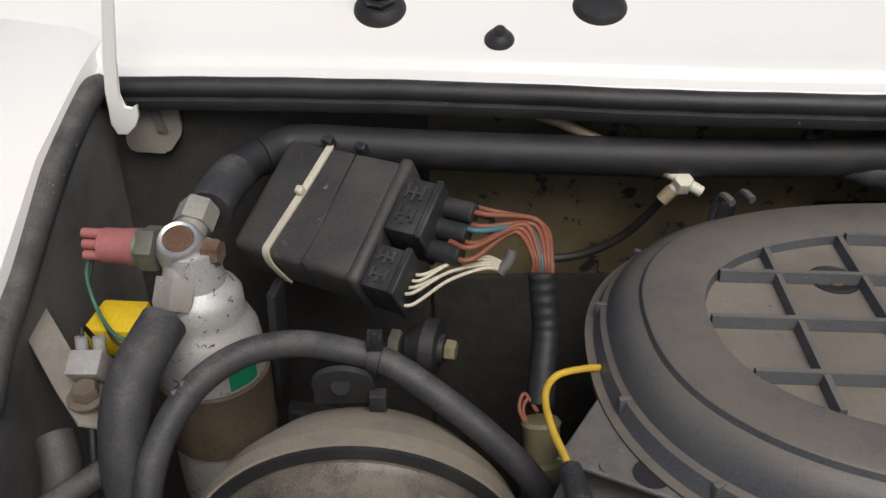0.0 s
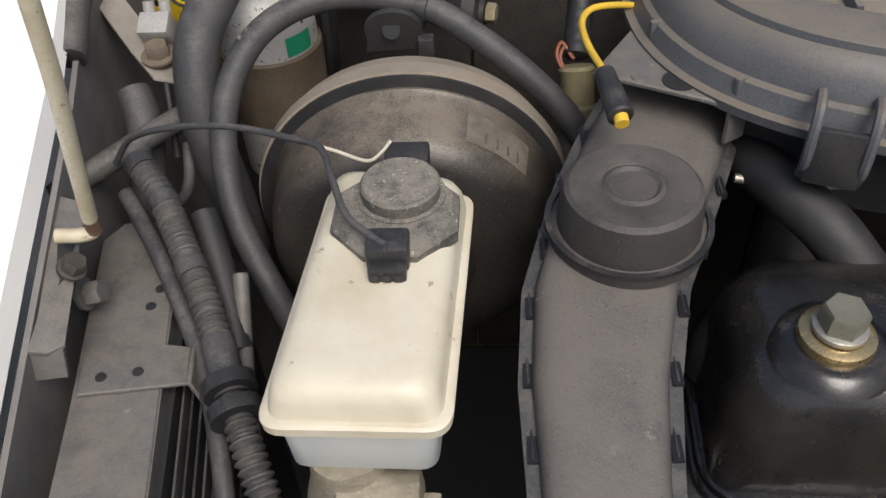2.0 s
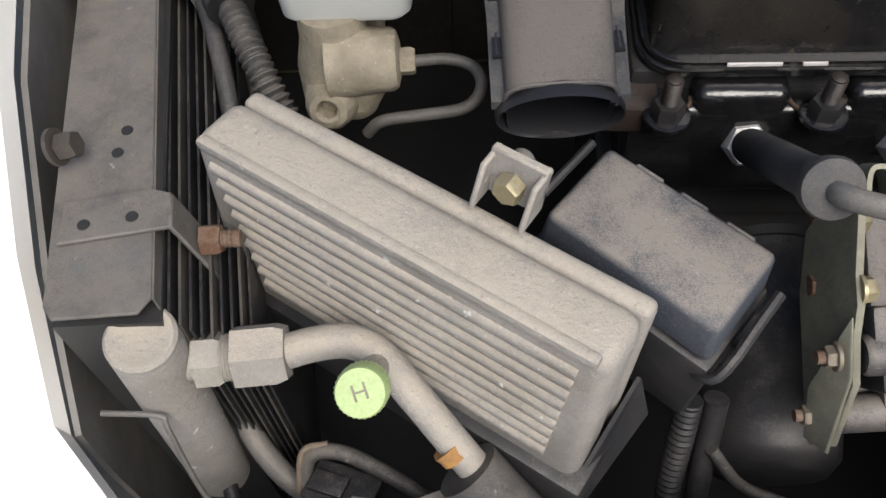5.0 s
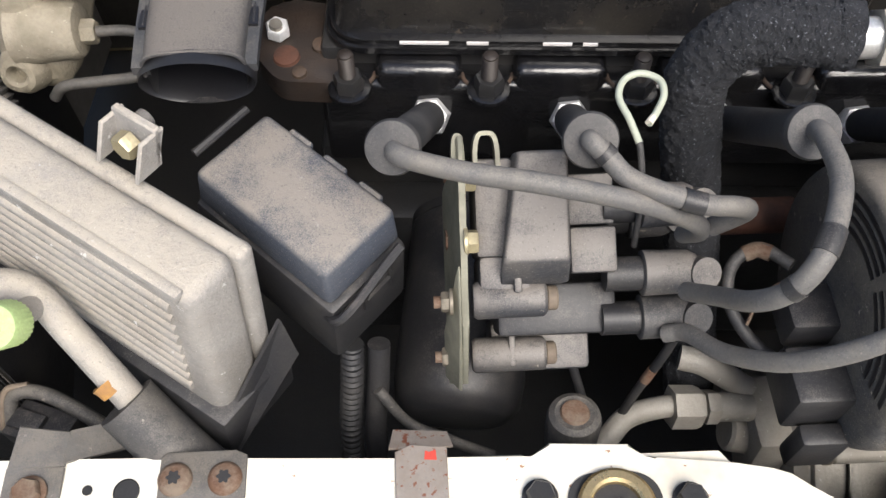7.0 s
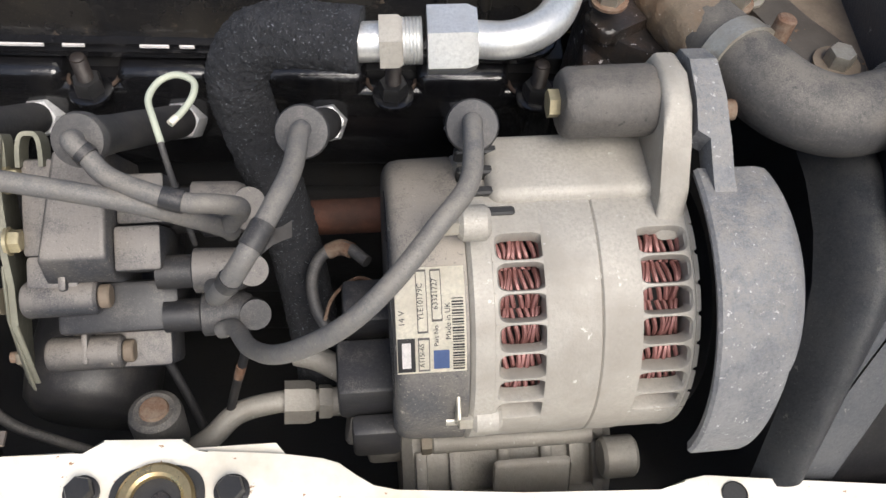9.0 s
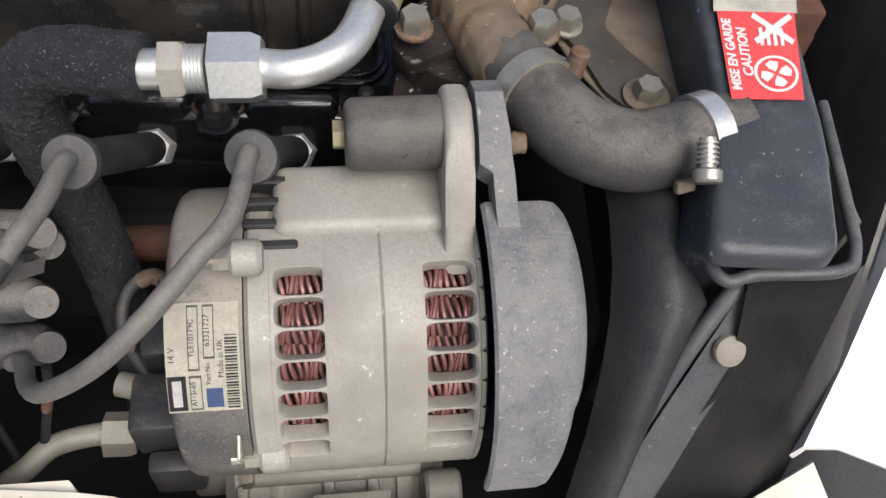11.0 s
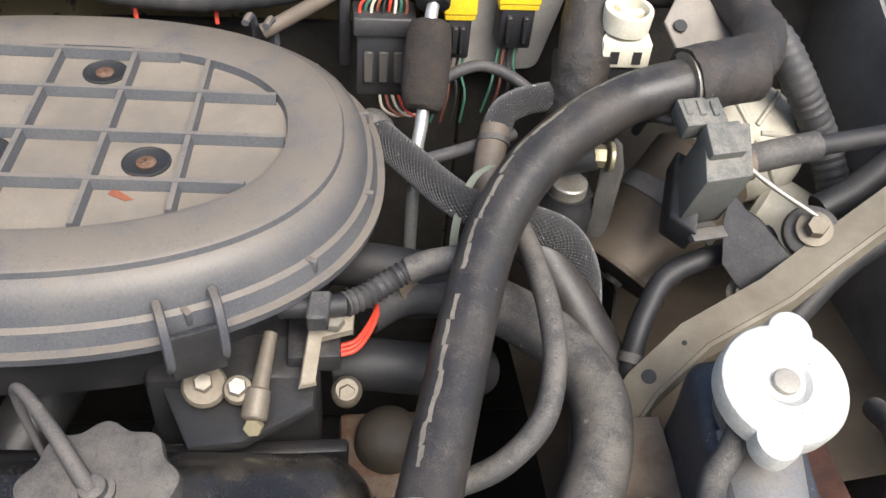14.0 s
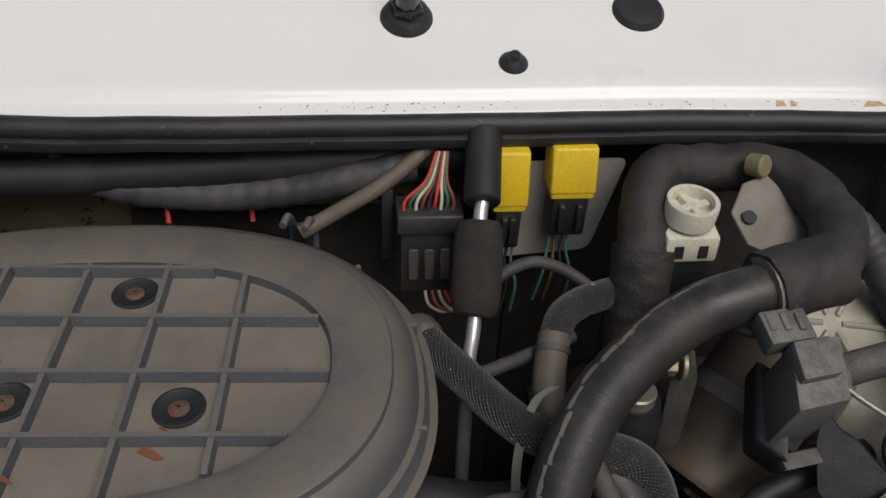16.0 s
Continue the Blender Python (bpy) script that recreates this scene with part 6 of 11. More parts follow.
    prof = [(0.010, 0.616), (-0.008, 0.612), (-0.026, 0.592), (-0.038, 0.586), (-0.046, 0.572), (-0.062, 0.560), (-0.074, 0.520), (-0.070, 0.512), (-0.060, 0.515), (-0.040, 0.530), (-0.010, 0.550), (0.008, 0.575)]
    prism(b, [(0.1575 - (0.007 if k > 6 else 0.0), y, z) for k, (y, z) in enumerate(prof)], (0.0032, 0, 0), 0.0006, 1)
    part("plate", b, "olive_plate", m)
    for x0, x1, y0 in ((0.1548, 0.1612, 0.016), (0.1650, 0.1780, 0.017)):
        b = bm_new()
        xm, hw = (x0 + x1) / 2, (x1 - x0) / 2
        loop = [Vector((xm + hw * math.copysign(abs(math.cos(q)) ** 0.6, math.cos(q)), y0 - 0.014 + 0.014 * math.sin(q) ** 0.6, 0.6095 - 0.010 + 0.010 * math.sin(q) ** 0.6)) for q in [math.pi * k / 14 for k in range(15)]]
        rows = [[b.verts.new(p + Vector((0, -0.004, 0.0060))), b.verts.new(p + Vector((0, 0.004, -0.0035)))] for p in loop]
        for r0, r1 in zip(rows, rows[1:]):
            b.faces.new((*r0, *r1[::-1]))
        bmesh.ops.recalc_face_normals(b, faces=b.faces)
        bmesh.ops.solidify(b, geom=list(b.faces), thickness=0.0022)
        part("curled_tab", b, "olive_plate", m)
    b = bm_new()
    prism(b, [(x, y, z) for x, y, z in ((0.1558, -0.040, 0.580), (0.1558, -0.060, 0.562), (0.1558, -0.076, 0.516), (0.1488, -0.066, 0.512), (0.1488, -0.05, 0.534))], (0.0018, 0, 0), 0.0006, 1)
    part("doubler", b, "olive_plate", m)
    for y, z in ((-0.004, 0.600), (-0.030, 0.586)):
        bolt(m, (0.1612, y, z), (1, 0, 0), 0.010, 0.005, 0.007, "brass")
    for y, z in ((0.012, 0.585), (-0.012, 0.560)):
        bolt(m, (0.1565, y, z), (-1, 0, 0), 0.010, 0.005, 0.007, "rust")


build_coil()


# ---- air conditioning pipe and hose ----
def build_ac_line():
    t = thing("insulated_hose", (0.285, 0.0, 0.55), "black fuzzy foam-wrapped air conditioning hose", "hose")
    b = bm_new()
    tube(b, [(0.300, -0.045, 0.430), (0.294, -0.012, 0.49), (0.285, 0.012, 0.55), (0.275, 0.024, 0.600), (0.272, 0.028, 0.632), (0.284, 0.028, 0.655), (0.304, 0.025, 0.661), (0.330, 0.020, 0.661)], 0.0148, 64, 34)
    for vv in b.verts:
        vv.co += noise.noise_vector(vv.co * 260) * 0.0009 + noise.noise_vector(vv.co * 900) * 0.0011
    part("foam_sleeve", b, "foam", t)
    b = bm_new()
    tube(b, [(0.322, 0.0220, 0.661), (0.3315, 0.0202, 0.661)], 0.0152, 48, 6)
    for vv in b.verts:
        vv.co += noise.noise_vector(vv.co * 700) * 0.0012
    part("frayed_end", b, "foam", t, "frayed cut end of the foam")
    p = thing("aluminium_pipe", (0.38, 0.03, 0.65), "bright aluminium air conditioning pipe with hexagon union", "pipe")
    ax = Vector((1, -0.045, 0.04)).normalized()
    o = Vector((0.3290, 0.0190, 0.6610))
    b = bm_new()
    rod(b, o, o + ax * 0.014, 0.0092, 24, chamfer=0.0015)
    part("pipe_end", b, "alu_bright", p)
    b = bm_new()
    hexa(b, o + ax * 0.011, ax, 0.0235, 0.0105, 0.3)
    part("lock_nut", b, "alu", p)
    b = bm_new()
    prof = []
    for k in range(6):
        prof += [(0.0016 * k, 0.0110), (0.0016 * k + 0.0008, 0.0103)]
    lathe(b, o + ax * 0.0215, ax, prof, 28)
    part("thread", b, "alu_bright", p)
    b = bm_new()
    hexa(b, o + ax * 0.0325, ax, 0.0285, 0.0225, 0.1)
    part("union_nut", b, "alu_bright", p)
    b = bm_new()
    tube(b, [o + ax * 0.054, (0.397, 0.0140, 0.6645), (0.409, 0.0175, 0.6650), (0.4195, 0.0250, 0.6655), (0.4265, 0.0360, 0.6660), (0.4320, 0.0500, 0.6670), (0.4390, 0.0650, 0.6685), (0.4460, 0.0800, 0.6715), (0.4520, 0.0940, 0.6750)], 0.0087, 28, 8)
    part("bent_pipe", b, "alu_bright", p)
    d = Vector((0.35, 0.92, 0.18)).normalized()
    c = Vector((0.4365, 0.0585, 0.6675))
    b = bm_new()
    lathe(b, c - d * 0.0085, d, [(0, 0.011), (0, 0.0125), (0.017, 0.0125), (0.017, 0.011)], 32)
    cl = part("saddle_clamp", b, "brass", p, "yellow zinc saddle clamp")
    for k in (-0.0098, 0.0072):
        b = bm_new()
        lathe(b, c + d * k, d, [(0, 0.009), (0, 0.0133), (0.0026, 0.0133), (0.0026, 0.009)], 32)
        part("rubber_edge", b, "rubber", cl)
    b = bm_new()
    rod(b, (0.447, 0.082, 0.672), (0.4425, 0.075, 0.688), 0.0065, 20)
    part("valve_stub", b, "alu_bright", p)
    cap = thing("service_port_cap", (0.4425, 0.074, 0.688), "pale green knurled service port cap", "port cap")
    b = bm_new()
    ca = Vector((-0.08, -0.22, 1)).normalized()
    u, v, w = frame_of(ca)
    rings = []
    for h, r in ((0, 0.0098), (0.001, 0.0108), (0.0150, 0.0106), (0.0172, 0.0094), (0.0172, 0.0)):
        rings.append([b.verts.new(Vector((0.4425, 0.074, 0.688)) + w * h + (u * math.cos(2 * math.pi * i / 60) + v * math.sin(2 * math.pi * i / 60)) * (max(r, 1e-5) - (0.0005 if i % 2 and 0.0102 < r else 0))) for i in range(60)])
    for r0, r1 in zip(rings, rings[1:]):
        bridge(b, r0, r1)
    part("cap", b, "green_cap", cap)
    # crimped collar and the long black hose
    h = thing("air_conditioning_hose", (0.52, 0.26, 0.68), "thick black rubber hose with a scuffed pale streak", "hose")
    d = Vector((0.28, 0.93, 0.16)).normalized()
    c = Vector((0.4520, 0.094, 0.6755))
    b = bm_new()
    lathe(b, c - d * 0.002, d, [(0, 0.0105), (0.002, 0.0148), (0.006, 0.0162), (0.008, 0.0148), (0.0095, 0.0145), (0.011, 0.0165), (0.016, 0.0172), (0.019, 0.0150), (0.0205, 0.0148), (0.022, 0.0165), (0.030, 0.0172), (0.0335, 0.0165), (0.0345, 0.0148)], 36)
    for vv in b.verts:
        vv.co += noise.noise_vector(vv.co * 150) * 0.0009
    part("crimp_collar", b, "cap_metal", h, "pale aluminium crimped collar")
    pts = [c + d * 0.028, (0.468, 0.148, 0.683), (0.479, 0.185, 0.690), (0.491, 0.225, 0.700), (0.506, 0.265, 0.714), (0.528, 0.297, 0.729), (0.557, 0.322, 0.739), (0.590, 0.342, 0.746), (0.618, 0.348, 0.752), (0.650, 0.354, 0.757)]
    b = bm_new()
    tube(b, pts, 0.0150, 28, 12)
    part("hose", b, "hose_black", h)
    sp = smooth_path(pts, 12)
    rng = random.Random(4)
    for i in range(8, len(sp) - 14, 4):
        if rng.random() < 0.9:
            dd = (sp[i + 4] - sp[i]).normalized()
            side = dd.cross(Vector((0, 0, 1))).normalized()
            nrm = side.cross(dd).normalized()
            if nrm.z < 0:
                nrm = -nrm
            b = bm_new()
            row = []
            for j in range(5):
                for s in (-1, 1):
                    a = -0.50 + s * (0.05 + 0.07 * rng.random()) + 0.08 * math.sin(i * 0.4)
                    row.append(b.verts.new(sp[i + j] + (nrm * math.cos(a) + side * math.sin(a)) * 0.01512))
            for j in range(4):
                b.faces.new((row[2 * j], row[2 * j + 1], row[2 * j + 3], row[2 * j + 2]))
            part("scuff", b, "scuff_pale", h, "pale worn streak")
    # foam-wrapped bend to the bulkhead
    f = thing("wrapped_pipe_bend", (0.66, 0.41, 0.74), "black cracked foam pipe wrap looping to the bulkhead", "pipe wrap")
    b = bm_new()
    tube(b, [(0.628, 0.350, 0.755), (0.648, 0.355, 0.757), (0.672, 0.360, 0.759)], 0.0200, 28, 14)
    for vv in b.verts:
        vv.co += noise.noise_vector(vv.co * 160) * 0.0011
    part("sleeve", b, "wrap_black", f, "cracked brown-black foam sleeve")
    b = bm_new()
    tube(b, [(0.660, 0.359, 0.757), (0.676, 0.370, 0.758), (0.688, 0.392, 0.760), (0.688, 0.418, 0.763), (0.682, 0.441, 0.763), (0.667, 0.457, 0.761), (0.642, 0.463, 0.758), (0.612, 0.463, 0.757)], 0.0155, 26, 14)
    for vv in b.verts:
        vv.co += noise.noise_vector(vv.co * 90) * 0.0014 + noise.noise_vector(vv.co * 45) * 0.0012
    part("wrap", b, "wrap_black", f)
    b = bm_new()
    lathe(b, (0.6272, 0.3495, 0.7548), (1, 0.2, 0.1), [(0, 0.0150), (0, 0.0178), (0.002, 0.0178), (0.002, 0.015)], 32)
    part("end_ring", b, "steel", f)
    g = thing("wrapped_pipe", (0.58, 0.41, 0.72), "black foam-wrapped upright pipe with a torn sleeve", "pipe wrap")
    b = bm_new()
    tube(b, [(0.620, 0.463, 0.757), (0.604, 0.459, 0.759), (0.593, 0.446, 0.755), (0.587, 0.428, 0.743), (0.583, 0.410, 0.728)], 0.0158, 26, 10)
    for vv in b.verts:
        vv.co += noise.noise_vector(vv.co * 110) * 0.001
    part("wrap", b, "wrap_black", g)
    b = bm_new()
    tube(b, [(0.5845, 0.414, 0.734), (0.582, 0.403, 0.713), (0.579, 0.393, 0.690), (0.576, 0.382, 0.660)], 0.0188, 26, 14)
    for vv in b.verts:
        vv.co += noise.noise_vector(vv.co * 140) * 0.0012
    part("torn_sleeve", b, "wrap_black", g)


build_ac_line()


# ---- radiator and cooling hoses ----
def build_cooling():
    t = thing("radiator", (0.61, 0.04, 0.45), "side-mounted radiator with dusty black top tank", "radiator")
    b = bm_new()
    out = [p.xy for p in rounded([(0.604, 0.205, 0), (0.585, -0.010, 0), (0.5590, -0.094, 0), (0.6165, -0.099, 0), (0.632, -0.035, 0), (0.656, 0.205, 0)], 0.012, 6)]
    rings = []
    for z, sc, pull in ((0.45, 0.95, 0.03), (0.640, 0.96, 0.017), (0.652, 0.98, 0.009), (0.6625, 0.99, 0), (0.6680, 0.965, 0), (0.6708, 0.90, 0), (0.6720, 0.80, 0)):
        mx, my = 0.6125, 0.05
        rings.append([b.verts.new((0.6125 + 0.14 * (y - 0.05) + (x - 0.6125 - 0.14 * (y - 0.05)) * sc, my + (y - my) * (1 - (1 - sc) * 0.2) + pull * max(0, -y / 0.095), z + 0.05 * (y - 0.0) * (1 if z > 0.6 else 0))) for x, y in out])
    for r0, r1 in zip(rings, rings[1:]):
        bridge(b, r0, r1)
    b.faces.new(rings[-1])
    part("top_tank", b, "tank_black", t, "dusty black painted tank with bare patches")
    b = bm_new()
    rings = []
    for y, x0, x1, z in ((0.160, 0.606, 0.648, 0.6905), (0.120, 0.600, 0.643, 0.684), (0.06, 0.594, 0.636, 0.6775), (0.02, 0.589, 0.631, 0.6745)):
        rings.append([b.verts.new((x0 + (x1 - x0) * k / 10, y, z - 0.010 * abs(k / 5 - 1) ** 2.6)) for k in range(11)])
    for r0, r1 in zip(rings, rings[1:]):
        for i in range(10):
            b.faces.new((r0[i], r0[i + 1], r1[i + 1], r1[i]))
    part("bare_patch", b, "tank_bare", t, "bare dusty metal")
    b = bm_new()
    cuboid(b, (0.654, 0.080, 0.40), (0.690, 0.21, 0.636), 0.002)
    part("rusty_core", b, "rust_red", t, "rusty brown core")
    for k in range(30):
        b = bm_new()
        block(b, (0.6895, 0.083 + 0.0042 * k, 0.42), (0.003, 0, 0), (0, 0.001, 0), (0, 0, 0.195))
        part("core_fin", b, "rust_red", t)
    # warning sticker
    S = lambda a, c, h=0.0: Vector((0.5895, -0.017, 0.6728)) + Vector((0.0345 + 0.0045 * c, -0.001, -0.0008)) * a + Vector((0.0070, 0.0500, 0.0029)) * c + Vector((0, 0, h))
    st = thing("warning_sticker", S(0.5, 0.5), "red and white warning sticker on the radiator tank", "sticker")

    def flat(name, quad, mat, parent, h=0.0004):
        b = bm_new()
        prism(b, [S(a, c, h) for a, c in quad], (0, 0, 0.0003))
        return part(name, b, mat, parent)

    base = flat("base", ((0, 0), (1, 0), (1, 1.07), (0, 1.07)), "red_ink", st)
    base["label"] = "red printed field"
    wh = flat("maker_field", ((-0.04, 1.07), (1.04, 1.07), (1.05, 1.48), (0.98, 1.60), (0.92, 1.72), (0.30, 1.74), (0.14, 1.62), (0.02, 1.50)), "label_worn", st)
    wh["label"] = "worn white field with unreadable print"
    for k, (a0, a1, c) in enumerate(((0.08, 0.30, 1.30), (0.36, 0.52, 1.31), (0.58, 0.98, 1.30), (0.16, 0.42, 1.48), (0.52, 0.84, 1.49), (0.36, 0.50, 1.64), (0.54, 0.68, 1.65))):
        flat("print_bar", ((a0, c), (a1, c), (a1, c + 0.05), (a0, c + 0.05)), "strap_dark", wh, 0.0008)
    # fan symbol: ring with four blades
    b = bm_new()
    for i in range(36):
        a0, a1 = 2 * math.pi * i / 36, 2 * math.pi * (i + 1) / 36
        q = [S(0.66 + r * math.cos(a), 0.30 + r * 0.72 * math.sin(a), 0.0009) for r, a in ((0.30, a0), (0.30, a1), (0.26, a1), (0.26, a0))]
        b.faces.new([b.verts.new(p) for p in q])
    bmesh.ops.remove_doubles(b, verts=b.verts, dist=1e-6)
    part("fan_ring", b, "white_ink", base)
    for k in range(4):
        am = math.pi / 2 * k + 0.3
        b = bm_new()
        pts = [S(0.66 + r * math.cos(am + d), 0.30 + r * 0.72 * math.sin(am + d), 0.0009) for r, d in ((0.03, 0), (0.12, -0.55), (0.20, -0.48), (0.225, 0), (0.20, 0.48), (0.12, 0.55))]
        b.faces.new([b.verts.new(p) for p in pts])
        part("fan_blade", b, "white_ink", base)
    # crossed-out sign: bars
    for a0, c0, a1, c1 in ((0.44, 0.68, 0.94, 1.02), (0.44, 1.02, 0.94, 0.68)):
        d = Vector((a1 - a0, c1 - c0)).normalized()
        nn = (-d.y * 0.035, d.x * 0.035)
        flat("cross_bar", ((a0 - nn[0], c0 - nn[1]), (a0 + nn[0], c0 + nn[1]), (a1 + nn[0], c1 + nn[1]), (a1 - nn[0], c1 - nn[1])), "white_ink", base, 0.0009)
    for k in range(4):
        flat("sign_bar", ((0.50 + 0.09 * k, 0.64), (0.545 + 0.09 * k, 0.64), (0.545 + 0.09 * k, 0.86), (0.50 + 0.09 * k, 0.86)), "white_ink", base, 0.0008)
    for txt, a, c, size in (("CAUTION", 0.28, 0.56, 0.0066), ("MISE EN GARDE", 0.10, 0.53, 0.0062)):
        cu = bpy.data.curves.new("sticker_text", "FONT")
        cu.body, cu.size, cu.align_x, cu.align_y, cu.extrude = txt, size, "CENTER", "CENTER", 0.00005
        cu.offset = 0.0002
        cu.materials.append(M["white_ink"])
        ob = new("sticker_text", cu)
        right = (S(0, 1) - S(0, 0)).normalized()
        nrm = (S(1, 0) - S(0, 0)).cross(right).normalized()
        mm = Matrix((right, nrm.cross(right), nrm)).transposed().to_4x4()
        mm.translation = S(a, c, 0.0010)
        ob.parent = base
        ob.matrix_basis = mm
    # cap
    c = thing("filler_cap_assembly", (0.624, 0.157, 0.69), "pale chalky metal radiator cap with two ears", "radiator cap")
    ax = Vector((-0.06, -0.26, 1)).normalized()
    o = Vector((0.6270, 0.1640, 0.6975))
    b = bm_new()
    lathe(b, o - ax * 0.012, ax, [(0, 0.022), (0.010, 0.0205), (0.022, 0.0205), (0.024, 0.024), (0.026, 0.024)], 36)
    part("neck", b, "grey_metal", c)
    b = bm_new()
    u, v, w = frame_of(ax)
    ang0 = math.atan2(Vector((0.36, 0.93, 0)).dot(v), Vector((0.36, 0.93, 0)).dot(u))
    rings = []
    for h, r, e in ((0.012, 0.0275, 0.8), (0.0125, 0.0300, 1.0), (0.022, 0.0300, 1.0), (0.0245, 0.0288, 1.0), (0.0255, 0.0262, 0.6), (0.0250, 0.0225, 0.2), (0.0262, 0.0180, 0), (0.0262, 0.0120, 0), (0.0240, 0.0092, 0), (0.0240, 0.0062, 0)):
        row = []
        for i in range(120):
            a = 2 * math.pi * i / 120
            dd = min(abs((a - ang0 + k * math.pi + math.pi) % (2 * math.pi) - math.pi) for k in (0, 1))
            ear = 0.0085 * max(0.0, math.cos(min(dd / 0.36, 1.0) * math.pi / 2)) ** 0.7 * e
            row.append(b.verts.new(o + w * h + (u * math.cos(a) + v * math.sin(a)) * (r + ear)))
        rings.append(row)
    for r0, r1 in zip(rings, rings[1:]):
        bridge(b, r0, r1)
    b.faces.new(rings[-1])
    part("cap", b, "cap_metal", c)
    b = bm_new()
    lathe(b, o + ax * 0.0240, ax, [(0, 0.0062), (0.0030, 0.0060), (0.0036, 0.0045)], 28)
    part("rivet", b, "alu", c)
    for k in range(30):
        a = 2 * math.pi * k / 30
        if k % 8 < 5:
            b = bm_new()
            cc = o + ax * 0.0262 + (u * math.cos(a) + v * math.sin(a)) * 0.0155
            block(b, cc - v * 0.0006 - u * 0.0012, u * 0.0022, v * 0.0012, ax * 0.0003)
            part("embossed_bar", b, "cap_metal", c)
    # overflow hose
    h = thing("overflow_hose", (0.64, 0.09, 0.65), "dusty grey overflow hose looping below the cap", "hose")
    b = bm_new()
    tube(b, [(0.614, 0.156, 0.696), (0.604, 0.142, 0.690), (0.592, 0.128, 0.685), (0.583, 0.098, 0.683), (0.589, 0.069, 0.683), (0.607, 0.056, 0.684), (0.635, 0.064, 0.683), (0.655, 0.080, 0.681), (0.670, 0.102, 0.680), (0.690, 0.130, 0.677), (0.705, 0.160, 0.672), (0.718, 0.19, 0.65)], 0.0066, 16, 8)
    part("hose", b, "hose", h)
    b = bm_new()
    tube(b, [(0.604, 0.158, 0.694), (0.612, 0.155, 0.698), (0.620, 0.158, 0.694)], 0.0010, 8, 6)
    part("spring_clip", b, "rust", h)
    # thermostat housing
    th = thing("thermostat_housing", (0.49, 0.06, 0.60), "stained cast thermostat housing with limescale and rust", "thermostat housing")
    b = bm_new()
    tube(b, [(0.487, 0.098, 0.622), (0.487, 0.086, 0.636), (0.489, 0.070, 0.643), (0.493, 0.050, 0.647), (0.498, 0.030, 0.651), (0.504, 0.012, 0.654)], 0.0215, 36, 10, r2=0.0165)
    for vv in b.verts:
        vv.co += noise.noise_vector(vv.co * 120) * 0.0014 + noise.noise_vector(vv.co * 420) * 0.0005
    part("neck", b, "rust_alu", th)
    b = bm_new()
    prism(b, [p + Vector((0, 0, 0.636)) for p in rounded([(0.442, 0.052, 0), (0.452, 0.034, 0), (0.480, 0.048, 0), (0.512, 0.030, 0), (0.528, 0.044, 0), (0.512, 0.062, 0), (0.501, 0.112, 0), (0.480, 0.114, 0), (0.474, 0.072, 0)], 0.007)], (0, 0, 0.010), 0.003, 3)
    part("flange", b, "thermo_base", th)
    b = bm_new()
    lathe(b, (0.484, 0.062, 0.575), (0, 0, 1), [(0, 0.04), (0.05, 0.038), (0.064, 0.034)], 32)
    part("lower_body", b, "thermo_base", th)
    b = bm_new()
    block(b, (0.440, 0.020, 0.585), (0.05, -0.004, 0), (0.006, 0.035, 0), (0, 0, 0.042), 0.006)
    part("outlet_block", b, "thermo_base", th)
    for p3 in ((0.4905, 0.1010, 0.6570), (0.4545, 0.0500, 0.6560), (0.5160, 0.0440, 0.6580)):
        bolt(th, p3, (0.0, 0.0, 1), 0.013, 0.009, 0.0095, "steel", "bolt", 0.2, "rust")
    b = bm_new()
    tube(b, [(0.503, 0.078, 0.628), (0.515, 0.092, 0.630), (0.524, 0.108, 0.632)], 0.0125, 22, 6)
    part("side_outlet", b, "rust_alu", th)
    # radiator top hose
    e = thing("radiator_top_hose", (0.54, -0.02, 0.64), "fat dusty grey rubber radiator hose with clamps", "hose")
    b = bm_new()
    tube(b, [(0.500, 0.030, 0.650), (0.505, 0.012, 0.654), (0.512, -0.008, 0.658), (0.524, -0.024, 0.658), (0.544, -0.031, 0.656), (0.566, -0.027, 0.655), (0.598, -0.017, 0.655)], 0.0185, 32, 10)
    part("hose", b, "hose", e)
    clamp_band(e, (0.5065, 0.006, 0.6555), (0.35, -0.9, 0.2), 0.0190, 0.011, "steel")
    cb = clamp_band(e, (0.5800, -0.0225, 0.6550), (1, 0.30, 0.0), 0.0190, 0.010, "alu_bright")
    b = bm_new()
    w0, w1 = Vector((0.5680, -0.0450, 0.6800)), Vector((0.5670, -0.0570, 0.6730))
    rod(b, w0, w1, 0.0036, 14)
    for k in range(5):
        q = w0.lerp(w1, 0.12 + 0.15 * k)
        rod(b, q, q + (w1 - w0) * 0.07, 0.0047, 14)
    part("clamp_screw", b, "steel", cb)
    b = bm_new()
    wd = (w1 - w0).normalized()
    lathe(b, w1 - wd * 0.001, wd, [(0, 0.0050), (0.001, 0.0062), (0.0050, 0.0062), (0.0060, 0.0054)], 24)
    hd_ = part("screw_head", b, "steel", cb)
    # dark bar across the head for the depth of its slot
    b = bm_new()
    su, sv, sw = frame_of(wd)
    block(b, w1 + wd * 0.0049 - su * 0.0052 - sv * 0.0007, su * 0.0104, sv * 0.0014, wd * 0.0004)
    part("slot", b, "dark", hd_)
    b = bm_new()
    block(b, (0.5585, -0.0500, 0.6580), (0.0090, 0.0022, 0), (0, -0.0040, -0.0040), (0, -0.0040, 0.0040), 0.0008, 1)
    part("clamp_foot", b, "rust_dust", cb)
    b = bm_new()
